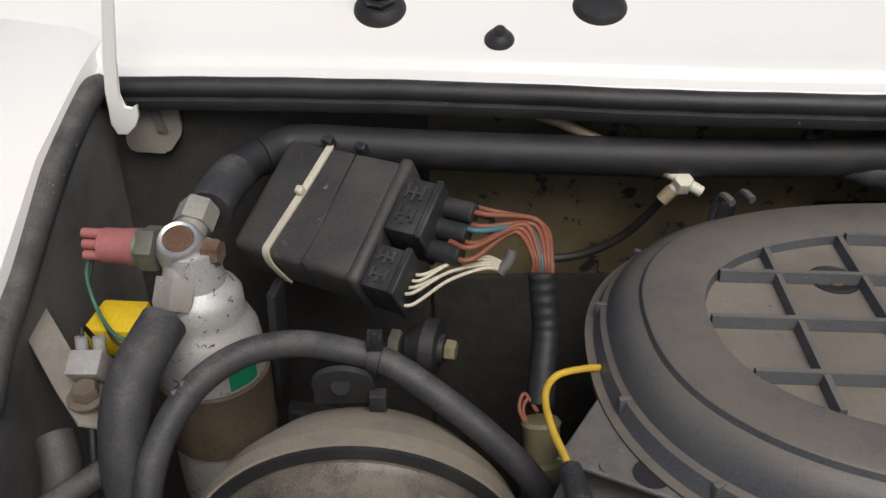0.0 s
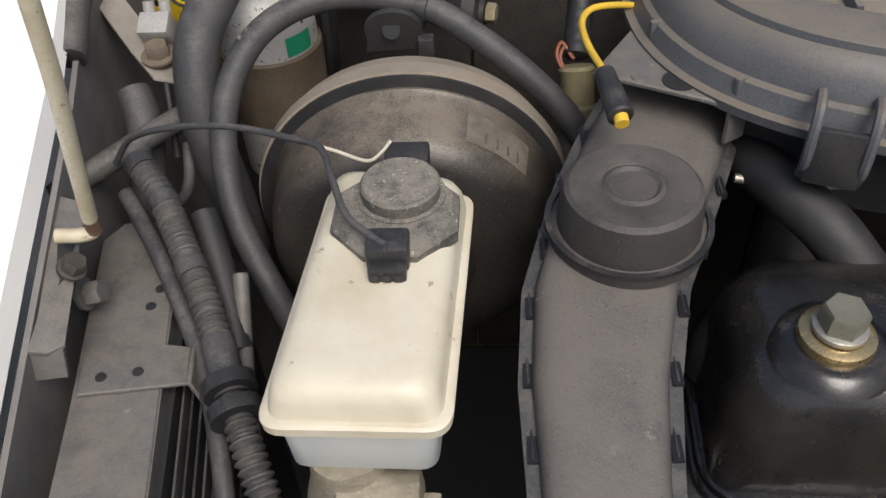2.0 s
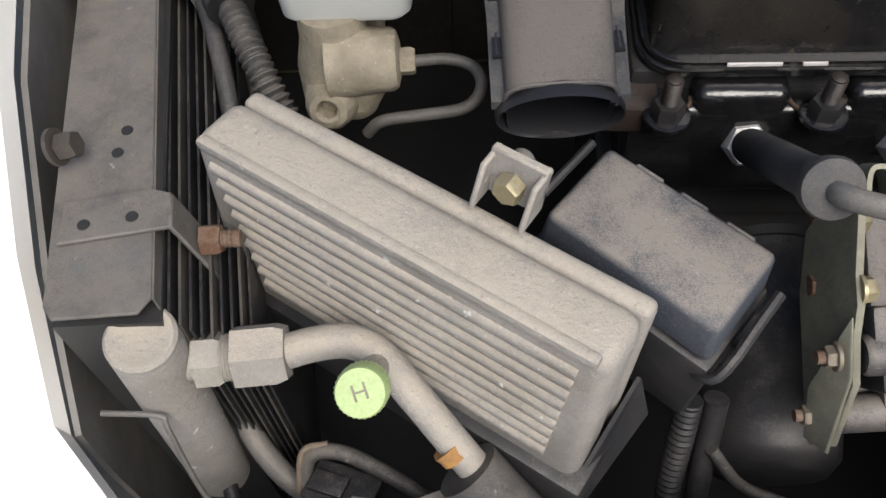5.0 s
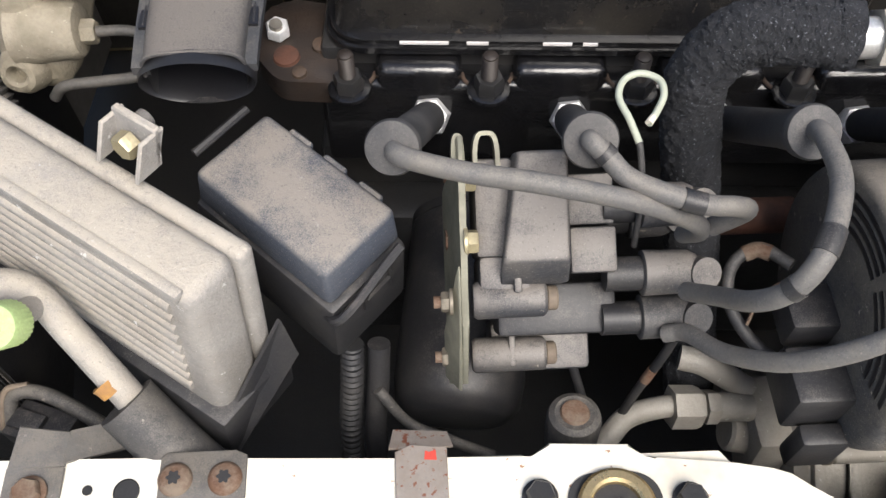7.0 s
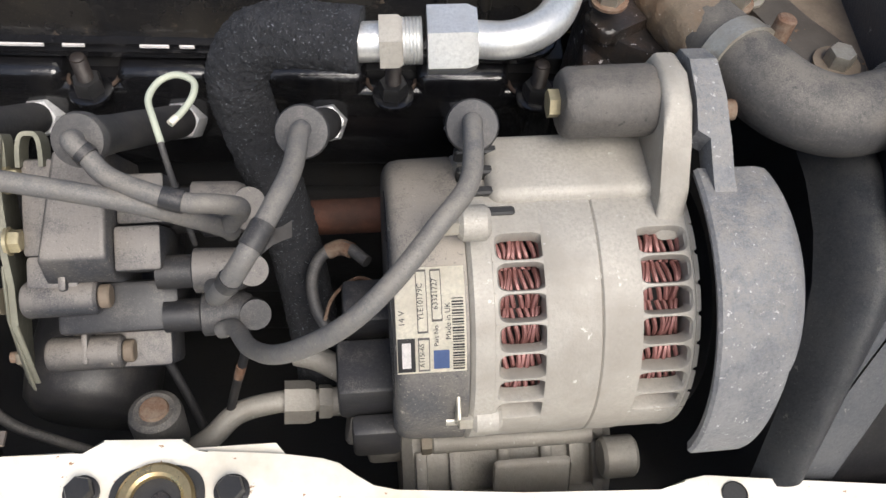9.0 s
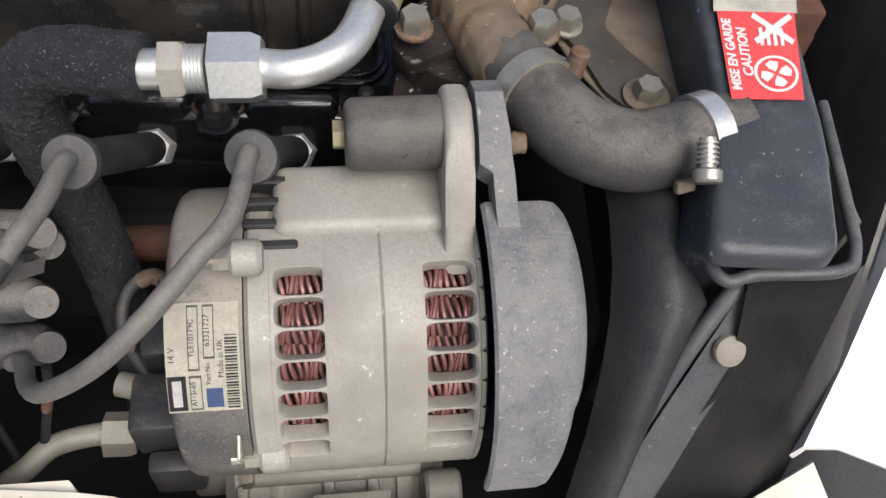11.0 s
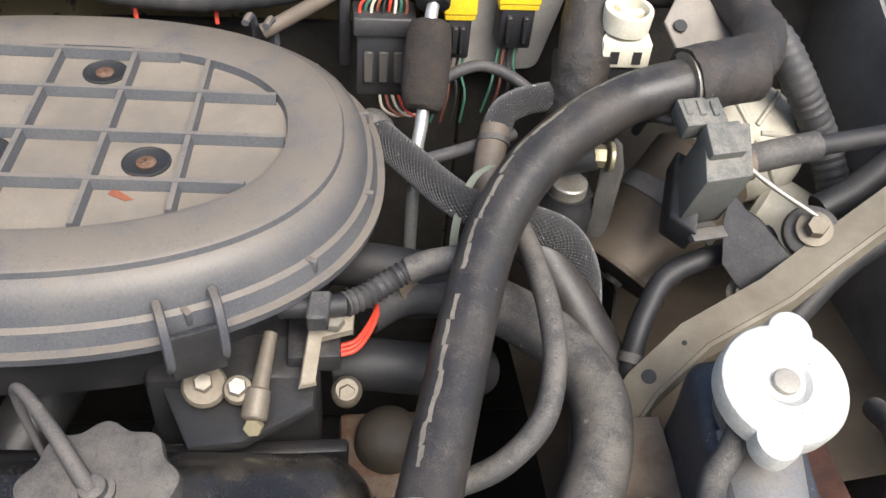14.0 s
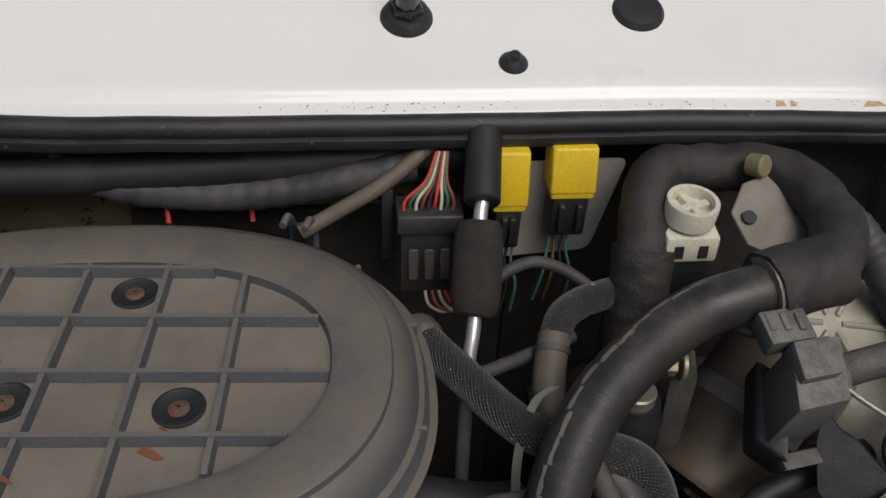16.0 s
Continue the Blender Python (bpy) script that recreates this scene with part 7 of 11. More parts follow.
    rod(b, (0.524, 0.010, 0.662), (0.526, 0.012, 0.676), 0.0048, 14, chamfer=0.001)
    part("clamp_screw", b, "rust", e, "rusty clamp screw")
    b = bm_new()
    block(b, (0.512, 0.018, 0.664), (0.012, -0.012, 0.003), (0.004, 0.004, 0), (0, 0, 0.002), 0.0006)
    part("clamp_tail", b, "steel", e)
    # bypass hose bending up behind
    k = thing("heater_hose", (0.55, 0.17, 0.62), "thick dusty black heater hose with a worm clamp", "hose")
    b = bm_new()
    tube(b, [(0.519, 0.102, 0.630), (0.532, 0.122, 0.634), (0.548, 0.148, 0.640), (0.560, 0.176, 0.646), (0.563, 0.206, 0.650), (0.552, 0.235, 0.652), (0.534, 0.256, 0.652), (0.512, 0.275, 0.650), (0.490, 0.292, 0.640), (0.470, 0.31, 0.62)], 0.0162, 26, 10)
    part("hose", b, "hose", k)
    wb = clamp_band(k, (0.527, 0.1135, 0.632), (0.5, 0.85, 0.15), 0.0166, 0.012, "alu_bright")
    worm_slots(wb, (0.527, 0.1135, 0.632), (0.5, 0.85, 0.15), 0.0166, 0.012)
    b = bm_new()
    rod(b, (0.506, 0.104, 0.655), (0.512, 0.112, 0.652), 0.0055, 14)
    part("clamp_screw", b, "alu_bright", k)
    # mounting plate beside the radiator
    m = thing("radiator_mounting_plate", (0.56, 0.08, 0.63), "dusty brown steel mounting plate with rusty bolts", "bracket")
    b = bm_new()
    prism(b, [(0.552, 0.205, 0.626), (0.604, 0.205, 0.626), (0.602, 0.130, 0.627), (0.589, 0.012, 0.630), (0.580, -0.004, 0.630), (0.560, 0.002, 0.630), (0.538, 0.046, 0.630), (0.526, 0.095, 0.628)], (0, 0, 0.003), 0.0008, 1)
    part("plate", b, "rust_dust", m)
    b = bm_new()
    prism(b, rounded([(0.567, 0.144, 0.6335), (0.575, 0.151, 0.6335), (0.590, 0.151, 0.6335), (0.593, 0.138, 0.6335), (0.567, 0.090, 0.6335), (0.559, 0.071, 0.6335), (0.566, 0.056, 0.6335), (0.581, 0.033, 0.6335), (0.587, 0.018, 0.6335), (0.579, 0.009, 0.6335), (0.561, 0.010, 0.6335), (0.549, 0.025, 0.6335), (0.542, 0.052, 0.6335), (0.531, 0.077, 0.6335)], 0.004), (0, 0, 0.0025), 0.0006, 1)
    part("strap", b, "plate_brown", m, "oily dark waisted strap")
    for p3, wm in (((0.577, 0.139, 0.6385), "rust"), ((0.569, 0.019, 0.6385), "rust"), ((0.5375, 0.070, 0.6385), "steel")):
        bolt(m, p3, (0, 0, 1), 0.0125, 0.008, 0.012 if wm == "rust" else 0.009, "steel", "bolt", 0.1, "rust_dust" if wm == "rust" else wm)
    # moulded fan cowl in front of the radiator
    d = thing("fan_cowl", (0.58, -0.07, 0.55), "dusty black moulded plastic fan cowl with a bolted bar", "fan cowl")
    b = bm_new()
    rows = []
    for y, z, x0, x1 in ((0.030, 0.636, 0.548, 0.580), (-0.037, 0.638, 0.543, 0.577), (-0.064, 0.633, 0.540, 0.576), (-0.085, 0.622, 0.537, 0.583), (-0.105, 0.602, 0.533, 0.569), (-0.124, 0.575, 0.528, 0.558), (-0.150, 0.532, 0.519, 0.545)):
        rows.append([b.verts.new((x0 + (x1 - x0) * k / 12, y - 0.010 * math.sin(math.pi * k / 12), z - 0.030 * (1 - math.sin(math.pi * (0.12 + 0.88 * k / 12) / 1.25)) - (0.006 if k == 12 else 0))) for k in range(13)])
    for r0, r1 in zip(rows, rows[1:]):
        for i in range(12):
            b.faces.new((r0[i], r0[i + 1], r1[i + 1], r1[i]))
    bmesh.ops.solidify(b, geom=list(b.faces), thickness=0.003)
    part("moulded_shell", b, "cowl", d)
    b = bm_new()
    loft(b, [[(x0, y, z), (x1, y2, z), (x1, y2 - 0.002, z - 0.006), (x0, y - 0.002, z - 0.006)] for x0, x1, y, y2, z in ((0.5950, 0.6175, -0.0845, -0.0872, 0.6275), (0.5780, 0.6000, -0.1035, -0.1060, 0.5975), (0.5600, 0.5815, -0.1235, -0.1255, 0.5660), (0.5380, 0.5600, -0.1500, -0.1520, 0.5240))])
    bar = part("bar", b, "cowl", d, "flat blue-black bar")
    b = bm_new()
    lathe(b, (0.5895, -0.1045, 0.6000), (0.05, -0.7, 0.7), [(0, 0.0078), (0.0025, 0.0074), (0.004, 0.005), (0.0042, 0.0)], 28, capped=False)
    part("fixing", b, "inner_light", bar)
    b = bm_new()
    tube(b, [(0.592, -0.084, 0.626), (0.582, -0.092, 0.614), (0.570, -0.104, 0.597), (0.554, -0.122, 0.566), (0.535, -0.146, 0.526)], 0.0042, 12, 5)
    part("raised_rib", b, "cowl", d)
    b = bm_new()
    tube(b, [(0.583, -0.020, 0.645), (0.5745, -0.0545, 0.645), (0.5705, -0.080, 0.644), (0.5755, -0.0925, 0.643), (0.590, -0.0915, 0.645), (0.6255, -0.0925, 0.646), (0.6360, -0.084, 0.647), (0.6410, -0.060, 0.648), (0.650, 0.0, 0.650)], 0.0030, 10, 6)
    part("lip", b, "cowl", d)
    b = bm_new()
    pts_ = [[(0.590, -0.088, 0.638), (0.640, -0.088, 0.640), (0.690, -0.050, 0.580)], [(0.592, -0.110, 0.592), (0.632, -0.115, 0.578), (0.672, -0.095, 0.550)], [(0.552, -0.155, 0.514), (0.61, -0.158, 0.510), (0.645, -0.138, 0.505)]]
    vs = [[b.verts.new(p) for p in r] for r in pts_]
    for r0, r1 in zip(vs, vs[1:]):
        for i in range(2):
            b.faces.new((r0[i], r0[i + 1], r1[i + 1], r1[i]))
    bmesh.ops.solidify(b, geom=list(b.faces), thickness=0.003)
    part("side_panel", b, "plastic", d)
    b = bm_new()
    cuboid(b, (0.652, -0.06, 0.45), (0.656, 0.078, 0.634), 0.001)
    part("side_wall", b, "duct", d)


build_cooling()


# ---- offside: condenser, cables, prop rod ----
def wire(parent, pts, r, mat, name="wire", label="", n=10, per=8):
    b = bm_new()
    tube(b, pts, r, n, per)
    return part(name, b, mat, parent, label)


def build_condenser():
    t = thing("condenser", (-0.16, 0.10, 0.40), "upright finned condenser under a dusty grey steel cover plate", "condenser")
    b = bm_new()
    prism(b, [(-0.214, 0.252, 0.613), (-0.205, 0.266, 0.613), (-0.182, 0.266, 0.613), (-0.168, 0.232, 0.613), (-0.1300, -0.034, 0.613), (-0.1345, -0.041, 0.613), (-0.1690, -0.042, 0.613), (-0.1735, -0.036, 0.613), (-0.196, 0.14, 0.613)], (0, 0, 0.0022), 0.0006, 1)
    block(b, (-0.1685, 0.232, 0.605), (0.0385, -0.266, 0), (0.001, 0, 0), (0, 0, 0.009))
    part("cover_plate", b, "grey_metal", t)
    on_strap = ((-0.185, 0.155), (-0.168, 0.158), (-0.163, 0.001), (-0.143, 0.004))
    # dark discs on plate and straps, coloured like unlit holes
    for x, y in ((-0.155, 0.055), (-0.157, 0.042), (-0.172, 0.214), (-0.174, 0.202), (-0.185, 0.155), (-0.168, 0.158), (-0.163, 0.001), (-0.143, 0.004)):
        b = bm_new()
        lathe(b, (x, y, 0.6182 if (x, y) in on_strap else 0.6153), (0, 0, 1), [(0, 0.0028), (0.0006, 0.0026), (0.0006, 0.0)], 14, capped=False)
        part("hole", b, "dark", t)
    # cross straps with a down-turned leg
    for nm, quad, leg in (("strap", [(-0.194, 0.145), (-0.198, 0.168), (-0.159, 0.175), (-0.146, 0.173), (-0.143, 0.151)], (-0.143, 0.151, 0.173)), ("strap", [(-0.173, -0.008), (-0.174, 0.014), (-0.137, 0.019), (-0.128, 0.016), (-0.127, -0.002)], (-0.127, -0.002, 0.016))):
        b = bm_new()
        prism(b, [(x, y, 0.6156) for x, y in quad], (0, 0, 0.0025), 0.0006, 1)
        x, y0, y1 = leg
        block(b, (x - 0.001, y0, 0.618), (0.0025, 0, 0), (-0.002, y1 - y0, 0), (0.012, 0, -0.055), 0.0008, 1)
        part(nm, b, "grey_metal", t)
    # upright fins beside the cover
    for k in range(9):
        b = bm_new()
        block(b, (-0.1655 + 0.0034 * k, 0.228, 0.38), (0.0012, 0, 0), (0.0385, -0.266, 0), (0, 0, 0.222 - 0.004 * k))
        part("fin", b, "strap_dark" if k % 3 == 1 else "plastic", t)
    b = bm_new()
    block(b, (-0.21, 0.25, 0.35), (0.045, 0, 0), (0.037, -0.29, 0), (0, 0, 0.255))
    part("core", b, "dark", t)
    for p3, mat in (((-0.176, 0.036, 0.628), "plate_brown"), ((-0.199, 0.196, 0.632), "grey_metal")):
        b = bm_new()
        hexa(b, p3, (1, 0, 0.25), 0.011, 0.008, 0.2)
        lathe(b, Vector(p3) + Vector((-0.003, 0, 0)), (1, 0, 0.25), [(0, 0.0085), (0.002, 0.0085)], 18)
        part("bolt", b, mat, t)
    b = bm_new()
    hexa(b, (-0.1205, 0.007, 0.594), (1, 0, 0), 0.0125, 0.009, 0.2)
    lathe(b, (-0.112, 0.007, 0.594), (1, 0, 0), [(0, 0.0042), (0.001, 0.0036), (0.002, 0.0042), (0.003, 0.0036), (0.004, 0.0042), (0.005, 0.0036), (0.006, 0.0042), (0.009, 0.0038)], 14)
    part("stud_and_nut", b, "rust", t, "rusty stud with nut")
    # upright header tank and its union
    h = thing("header_tank", (-0.147, -0.044, 0.45), "upright grey aluminium header tube of the condenser", "header tube")
    b = bm_new()
    lathe(b, (-0.147, -0.044, 0.44), (0.06, 0, 1), [(0, 0.0155), (0.157, 0.0155), (0.1595, 0.0145)], 36)
    part("tube", b, "alu_box", h)
    b = bm_new()
    lathe(b, (-0.1376, -0.044, 0.5975), (0.06, -0.12, 1), [(0, 0.0152), (0.0035, 0.0152), (0.0050, 0.0138), (0.0050, 0.0118), (0.0042, 0.0105), (0.0046, 0.0)], 40, capped=False)
    part("end_disc", b, "alu_box", h, "pale round end disc")
    b = bm_new()
    rod(b, (-0.135, -0.0435, 0.574), (-0.118, -0.042, 0.575), 0.0085, 20)
    part("stub", b, "alu", h)
    p = thing("liquid_line", (-0.06, -0.05, 0.55), "dusty aluminium pipe with hexagon nuts and rust streak", "pipe")
    b = bm_new()
    hexa(b, (-0.122, -0.0425, 0.5745), (1, 0.04, 0), 0.0210, 0.012, 0.25)
    part("small_nut", b, "alu", p)
    b = bm_new()
    prof = []
    for k in range(4):
        prof += [(0.0014 * k, 0.0105), (0.0014 * k + 0.0007, 0.0098)]
    lathe(b, (-0.110, -0.042, 0.575), (1, 0.04, 0), prof, 24)
    part("thread", b, "alu", p)
    b = bm_new()
    hexa(b, (-0.105, -0.042, 0.575), (1, 0.05, 0), 0.0245, 0.0225, 0.1)
    part("large_nut", b, "alu_box", p)
    wire(p, [(-0.083, -0.0405, 0.575), (-0.070, -0.038, 0.576), (-0.056, -0.037, 0.575), (-0.044, -0.042, 0.571), (-0.030, -0.056, 0.560), (-0.014, -0.072, 0.543), (0.002, -0.088, 0.527)], 0.0078, "alu_box", "pipe", "", 18)
    b = bm_new()
    tube(b, [(-0.016, -0.0735, 0.5425), (-0.012, -0.077, 0.5385)], 0.0081, 14, 2)
    for vv in b.verts:
        vv.co += noise.noise_vector(vv.co * 300) * 0.0012
    part("rust_streak", b, "orange_rust", p, "orange rust patch")
    b = bm_new()
    tube(b, [(-0.008, -0.082, 0.534), (0.006, -0.094, 0.520), (0.024, -0.108, 0.502), (0.040, -0.118, 0.48)], 0.0155, 24, 5)
    part("rubber_hose", b, "hose", p, "grey rubber hose end")
    b = bm_new()
    rod(b, (-0.044, -0.046, 0.570), (-0.047, -0.062, 0.586), 0.0062, 18)
    part("valve_stub", b, "alu_box", p)
    c = thing("service_port_cap", (-0.035, -0.066, 0.588), "pale green knurled valve cap marked H", "valve cap")
    b = bm_new()
    ca = Vector((0.0, -0.55, 0.83)).normalized()
    u, v, w = frame_of(ca)
    o = Vector((-0.0475, -0.062, 0.583))
    rings = []
    for hh, r in ((0, 0.0096), (0.001, 0.0109), (0.0150, 0.0109), (0.0172, 0.0098), (0.0172, 0.0)):
        rings.append([b.verts.new(o + w * hh + (u * math.cos(2 * math.pi * i / 60) + v * math.sin(2 * math.pi * i / 60)) * (max(r, 1e-5) - (0.0005 if i % 2 and r > 0.0102 else 0))) for i in range(60)])
    for r0, r1 in zip(rings, rings[1:]):
        bridge(b, r0, r1)
    capm = part("cap", b, "green_cap", c)
    cu = bpy.data.curves.new("cap_letter", "FONT")
    cu.body, cu.size, cu.align_x, cu.align_y, cu.extrude = "H", 0.010, "CENTER", "CENTER", 0.0002
    cu.materials.append(M["olive_plate"])
    ob = new("cap_letter", cu)
    right = Vector((0.9, 0.3, 0)).normalized()
    right = (right - w * right.dot(w)).normalized()
    mm = Matrix((right, w.cross(right), w)).transposed().to_4x4()
    mm.translation = o + w * 0.0173
    ob.parent, ob.matrix_basis = capm, mm
    # second pipe and a dark cable dropping behind
    q = thing("coolant_pipe", (-0.12, -0.02, 0.44), "grey steel pipe running down beside the condenser", "pipe")
    wire(q, [(-0.122, 0.040, 0.53), (-0.126, 0.019, 0.518), (-0.129, -0.006, 0.500), (-0.125, -0.032, 0.480), (-0.109, -0.054, 0.468), (-0.09, -0.068, 0.455)], 0.0062, "grey_metal", "pipe", "", 16)
    wire(q, [(-0.150, 0.08, 0.52), (-0.155, 0.029, 0.48), (-0.150, -0.02, 0.465), (-0.135, -0.07, 0.44)], 0.0045, "rubber", "cable")
    k = thing("horn_connector", (-0.08, -0.07, 0.45), "grey plastic wiring connector with taped leads", "connector")
    b = bm_new()
    block(b, (-0.094, -0.074, 0.466), (0.034, -0.014, 0.004), (0.010, 0.020, 0), (0, 0, 0.016), 0.002)
    block(b, (-0.090, -0.071, 0.482), (0.018, -0.007, 0.002), (0.005, 0.010, 0), (0, 0, 0.004), 0.001)
    part("shell", b, "plastic", k)
    wire(k, [(-0.092, -0.068, 0.474), (-0.088, -0.056, 0.488), (-0.072, -0.056, 0.492), (-0.05, -0.066, 0.488), (-0.02, -0.084, 0.480)], 0.0042, "hose", "lead")
    wire(k, [(-0.095, -0.070, 0.476), (-0.091, -0.055, 0.492), (-0.078, -0.052, 0.494)], 0.0018, "rust_dust", "lead", "faded pink-brown lead")
    # stay strips by the wing
    s = thing("grille_stay", (-0.13, -0.08, 0.52), "thin bent steel stay strip beside the front panel", "stay")
    wire(s, [(-0.165, -0.060, 0.563), (-0.140, -0.062, 0.562), (-0.137, -0.066, 0.556), (-0.132, -0.080, 0.52), (-0.122, -0.092, 0.49)], 0.0014, "grey_metal", "strip", "", 8, 5)
    f = thing("front_strap", (-0.05, -0.10, 0.52), "bent grey steel strap bolted to the front panel", "bracket")
    b = bm_new()
    prism(b, [(-0.0615, -0.112, 0.5268), (-0.0345, -0.111, 0.5268), (-0.0335, -0.094, 0.5268), (-0.0600, -0.090, 0.5268)], (0, 0, 0.0025), 0.0006, 1)
    prism(b, [(-0.0345, -0.110, 0.5288), (-0.0335, -0.094, 0.5288), (-0.004, -0.075, 0.500), (0.000, -0.090, 0.500)], (0, 0, 0.0022))
    prism(b, [(-0.0615, -0.150, 0.5268), (-0.0345, -0.150, 0.5268), (-0.0345, -0.1115, 0.5268), (-0.0615, -0.1115, 0.5268)], (0, 0, 0.0024))
    part("strap", b, "grey_metal", f)
    bolt(f, (-0.048, -0.124, 0.5312), (0, 0, 1), 0.0115, 0.005, 0.0085, "rust")


build_condenser()


def build_prop():
    t = thing("bonnet_prop", (-0.19, 0.20, 0.66), "cream painted bonnet prop rod, chipped at its hooked foot", "prop rod")
    d = Vector((0.247, -0.245, 0.937)).normalized()
    f = Vector((-0.187, 0.203, 0.668))
    wire(t, [f + Vector((-0.016, -0.004, 0.001)), f + Vector((-0.006, -0.003, 0.0)), f, f + d * 0.012, f + d * 0.06, f + d * 0.12, f + d * 0.22 + Vector((-0.006, 0.004, 0)), f + d * 0.34 + Vector((-0.02, 0.02, 0))], 0.0036, "prop_cream", "rod", "", 16)
    b = bm_new()
    tube(b, [f + d * 0.001 + Vector((0.001, 0, 0)), f + d * 0.011], 0.0038, 14, 2)
    part("chipped_foot", b, "rust", t, "rust where the paint is chipped")
    p = thing("prop_bracket", (-0.205, 0.19, 0.65), "dusty grey steel prop bracket with an oval hole", "bracket")
    b = bm_new()
    prism(b, [(-0.2160, 0.232, 0.664), (-0.2015, 0.230, 0.660), (-0.1990, 0.205, 0.655), (-0.1945, 0.155, 0.640), (-0.2010, 0.150, 0.640), (-0.2090, 0.148, 0.644), (-0.2075, 0.165, 0.648)], (0.0012, 0, 0.0022), 0.0005, 1)
    pl = part("plate", b, "grey_metal", p)
    # dark oval laid on the plate for the shaded inside of its hole
    b = bm_new()
    prism(b, [Vector((-0.2040 + 0.0045 * math.cos(a), 0.197 + 0.016 * math.sin(a), 0.6560 + 0.0042 * math.sin(a))) for a in [2 * math.pi * k / 20 for k in range(20)]], (0.0002, 0, 0.0008))
    part("oval_hole", b, "dark", pl)
    b = bm_new()
    prism(b, [(-0.2110, 0.150, 0.643), (-0.1945, 0.155, 0.641), (-0.1950, 0.150, 0.628), (-0.2110, 0.146, 0.630)], (0, -0.002, 0))
    part("return_flange", b, "grey_metal", p)
    bolt(p, (-0.1965, 0.190, 0.657), (0.6, 0, 0.8), 0.010, 0.006, 0.007, "plate_brown")


build_prop()


def build_loom():
    t = thing("wiring_conduit", (-0.14, 0.18, 0.62), "grey corrugated wiring conduit wrapped with torn tape", "wiring conduit")
    pts = [(-0.190, 0.277, 0.656), (-0.186, 0.268, 0.656), (-0.169, 0.245, 0.651), (-0.149, 0.208, 0.640), (-0.133, 0.176, 0.630), (-0.119, 0.141, 0.621), (-0.105, 0.109, 0.610), (-0.094, 0.088, 0.596), (-0.080, 0.070, 0.570), (-0.070, 0.055, 0.54)]
    b = bm_new()
    tube(b, pts, 0.0068, 16, 48, wave=0.0011, pitch=0.0042)
    part("corrugated_tube", b, "hose", t)
    sp = smooth_path(pts, 10)
    for a, z in ((9, 13), (20, 22), (30, 32), (42, 50)):
        b = bm_new()
        tube(b, sp[a:z + 1], 0.0080, 16, raw=True)
        part("tape", b, "rubber_grey", t, "dusty grey tape")
    b = bm_new()
    for k in range(2):
        c = Vector((-0.1205, 0.1445, 0.6225)) + Vector((0.0035, -0.009, -0.0025)) * (k * 1.3)
        lathe(b, c - Vector((0.0014, -0.0035, -0.001)), (0.38, -0.9, -0.2), [(0, 0.0100), (0, 0.0125), (0.007, 0.0125), (0.007, 0.0100)], 28)
    part("clamp", b, "plastic", t)
    wire(t, [(-0.196, 0.262, 0.640), (-0.178, 0.235, 0.634), (-0.160, 0.205, 0.624), (-0.142, 0.170, 0.612), (-0.131, 0.140, 0.602), (-0.122, 0.103, 0.586), (-0.117, 0.06, 0.56), (-0.115, 0.02, 0.54)], 0.0048, "rubber_grey", "cable", "", 12)
    wire(t, [(-0.186, 0.272, 0.655), (-0.180, 0.262, 0.640), (-0.172, 0.268, 0.628), (-0.170, 0.285, 0.628), (-0.172, 0.305, 0.640)], 0.0034, "rubber_grey", "looped_lead")
    # upright dark pipes beside the servo
    u = thing("clutch_pipe", (-0.11, 0.17, 0.55), "dark steel pipe and fabric hose beside the reservoir", "pipe")
    wire(u, [(-0.128, 0.215, 0.625), (-0.124, 0.170, 0.585), (-0.120, 0.140, 0.545)], 0.0042, "grey_metal", "pipe")
    wire(u, [(-0.150, 0.245, 0.64), (-0.138, 0.215, 0.62), (-0.128, 0.185, 0.60)], 0.0075, "rubber", "hose")
    # hoses going to the wing
    h = thing("vent_hose", (-0.20, 0.29, 0.64), "dusty black hose crossing to the inner wing", "hose")
    wire(h, [(-0.236, 0.262, 0.640), (-0.215, 0.272, 0.648), (-0.192, 0.287, 0.655), (-0.176, 0.303, 0.657), (-0.172, 0.318, 0.650), (-0.176, 0.330, 0.63)], 0.0068, "hose", "hose", "", 14)
    wire(h, [(-0.205, 0.330, 0.660), (-0.199, 0.318, 0.650), (-0.197, 0.300, 0.630), (-0.20, 0.28, 0.60)], 0.0105, "rubber_grey", "lower_hose", "", 16)
    wire(h, [(-0.184, 0.330, 0.665), (-0.182, 0.318, 0.650), (-0.181, 0.306, 0.63)], 0.0022, "rubber", "lead")


build_loom()


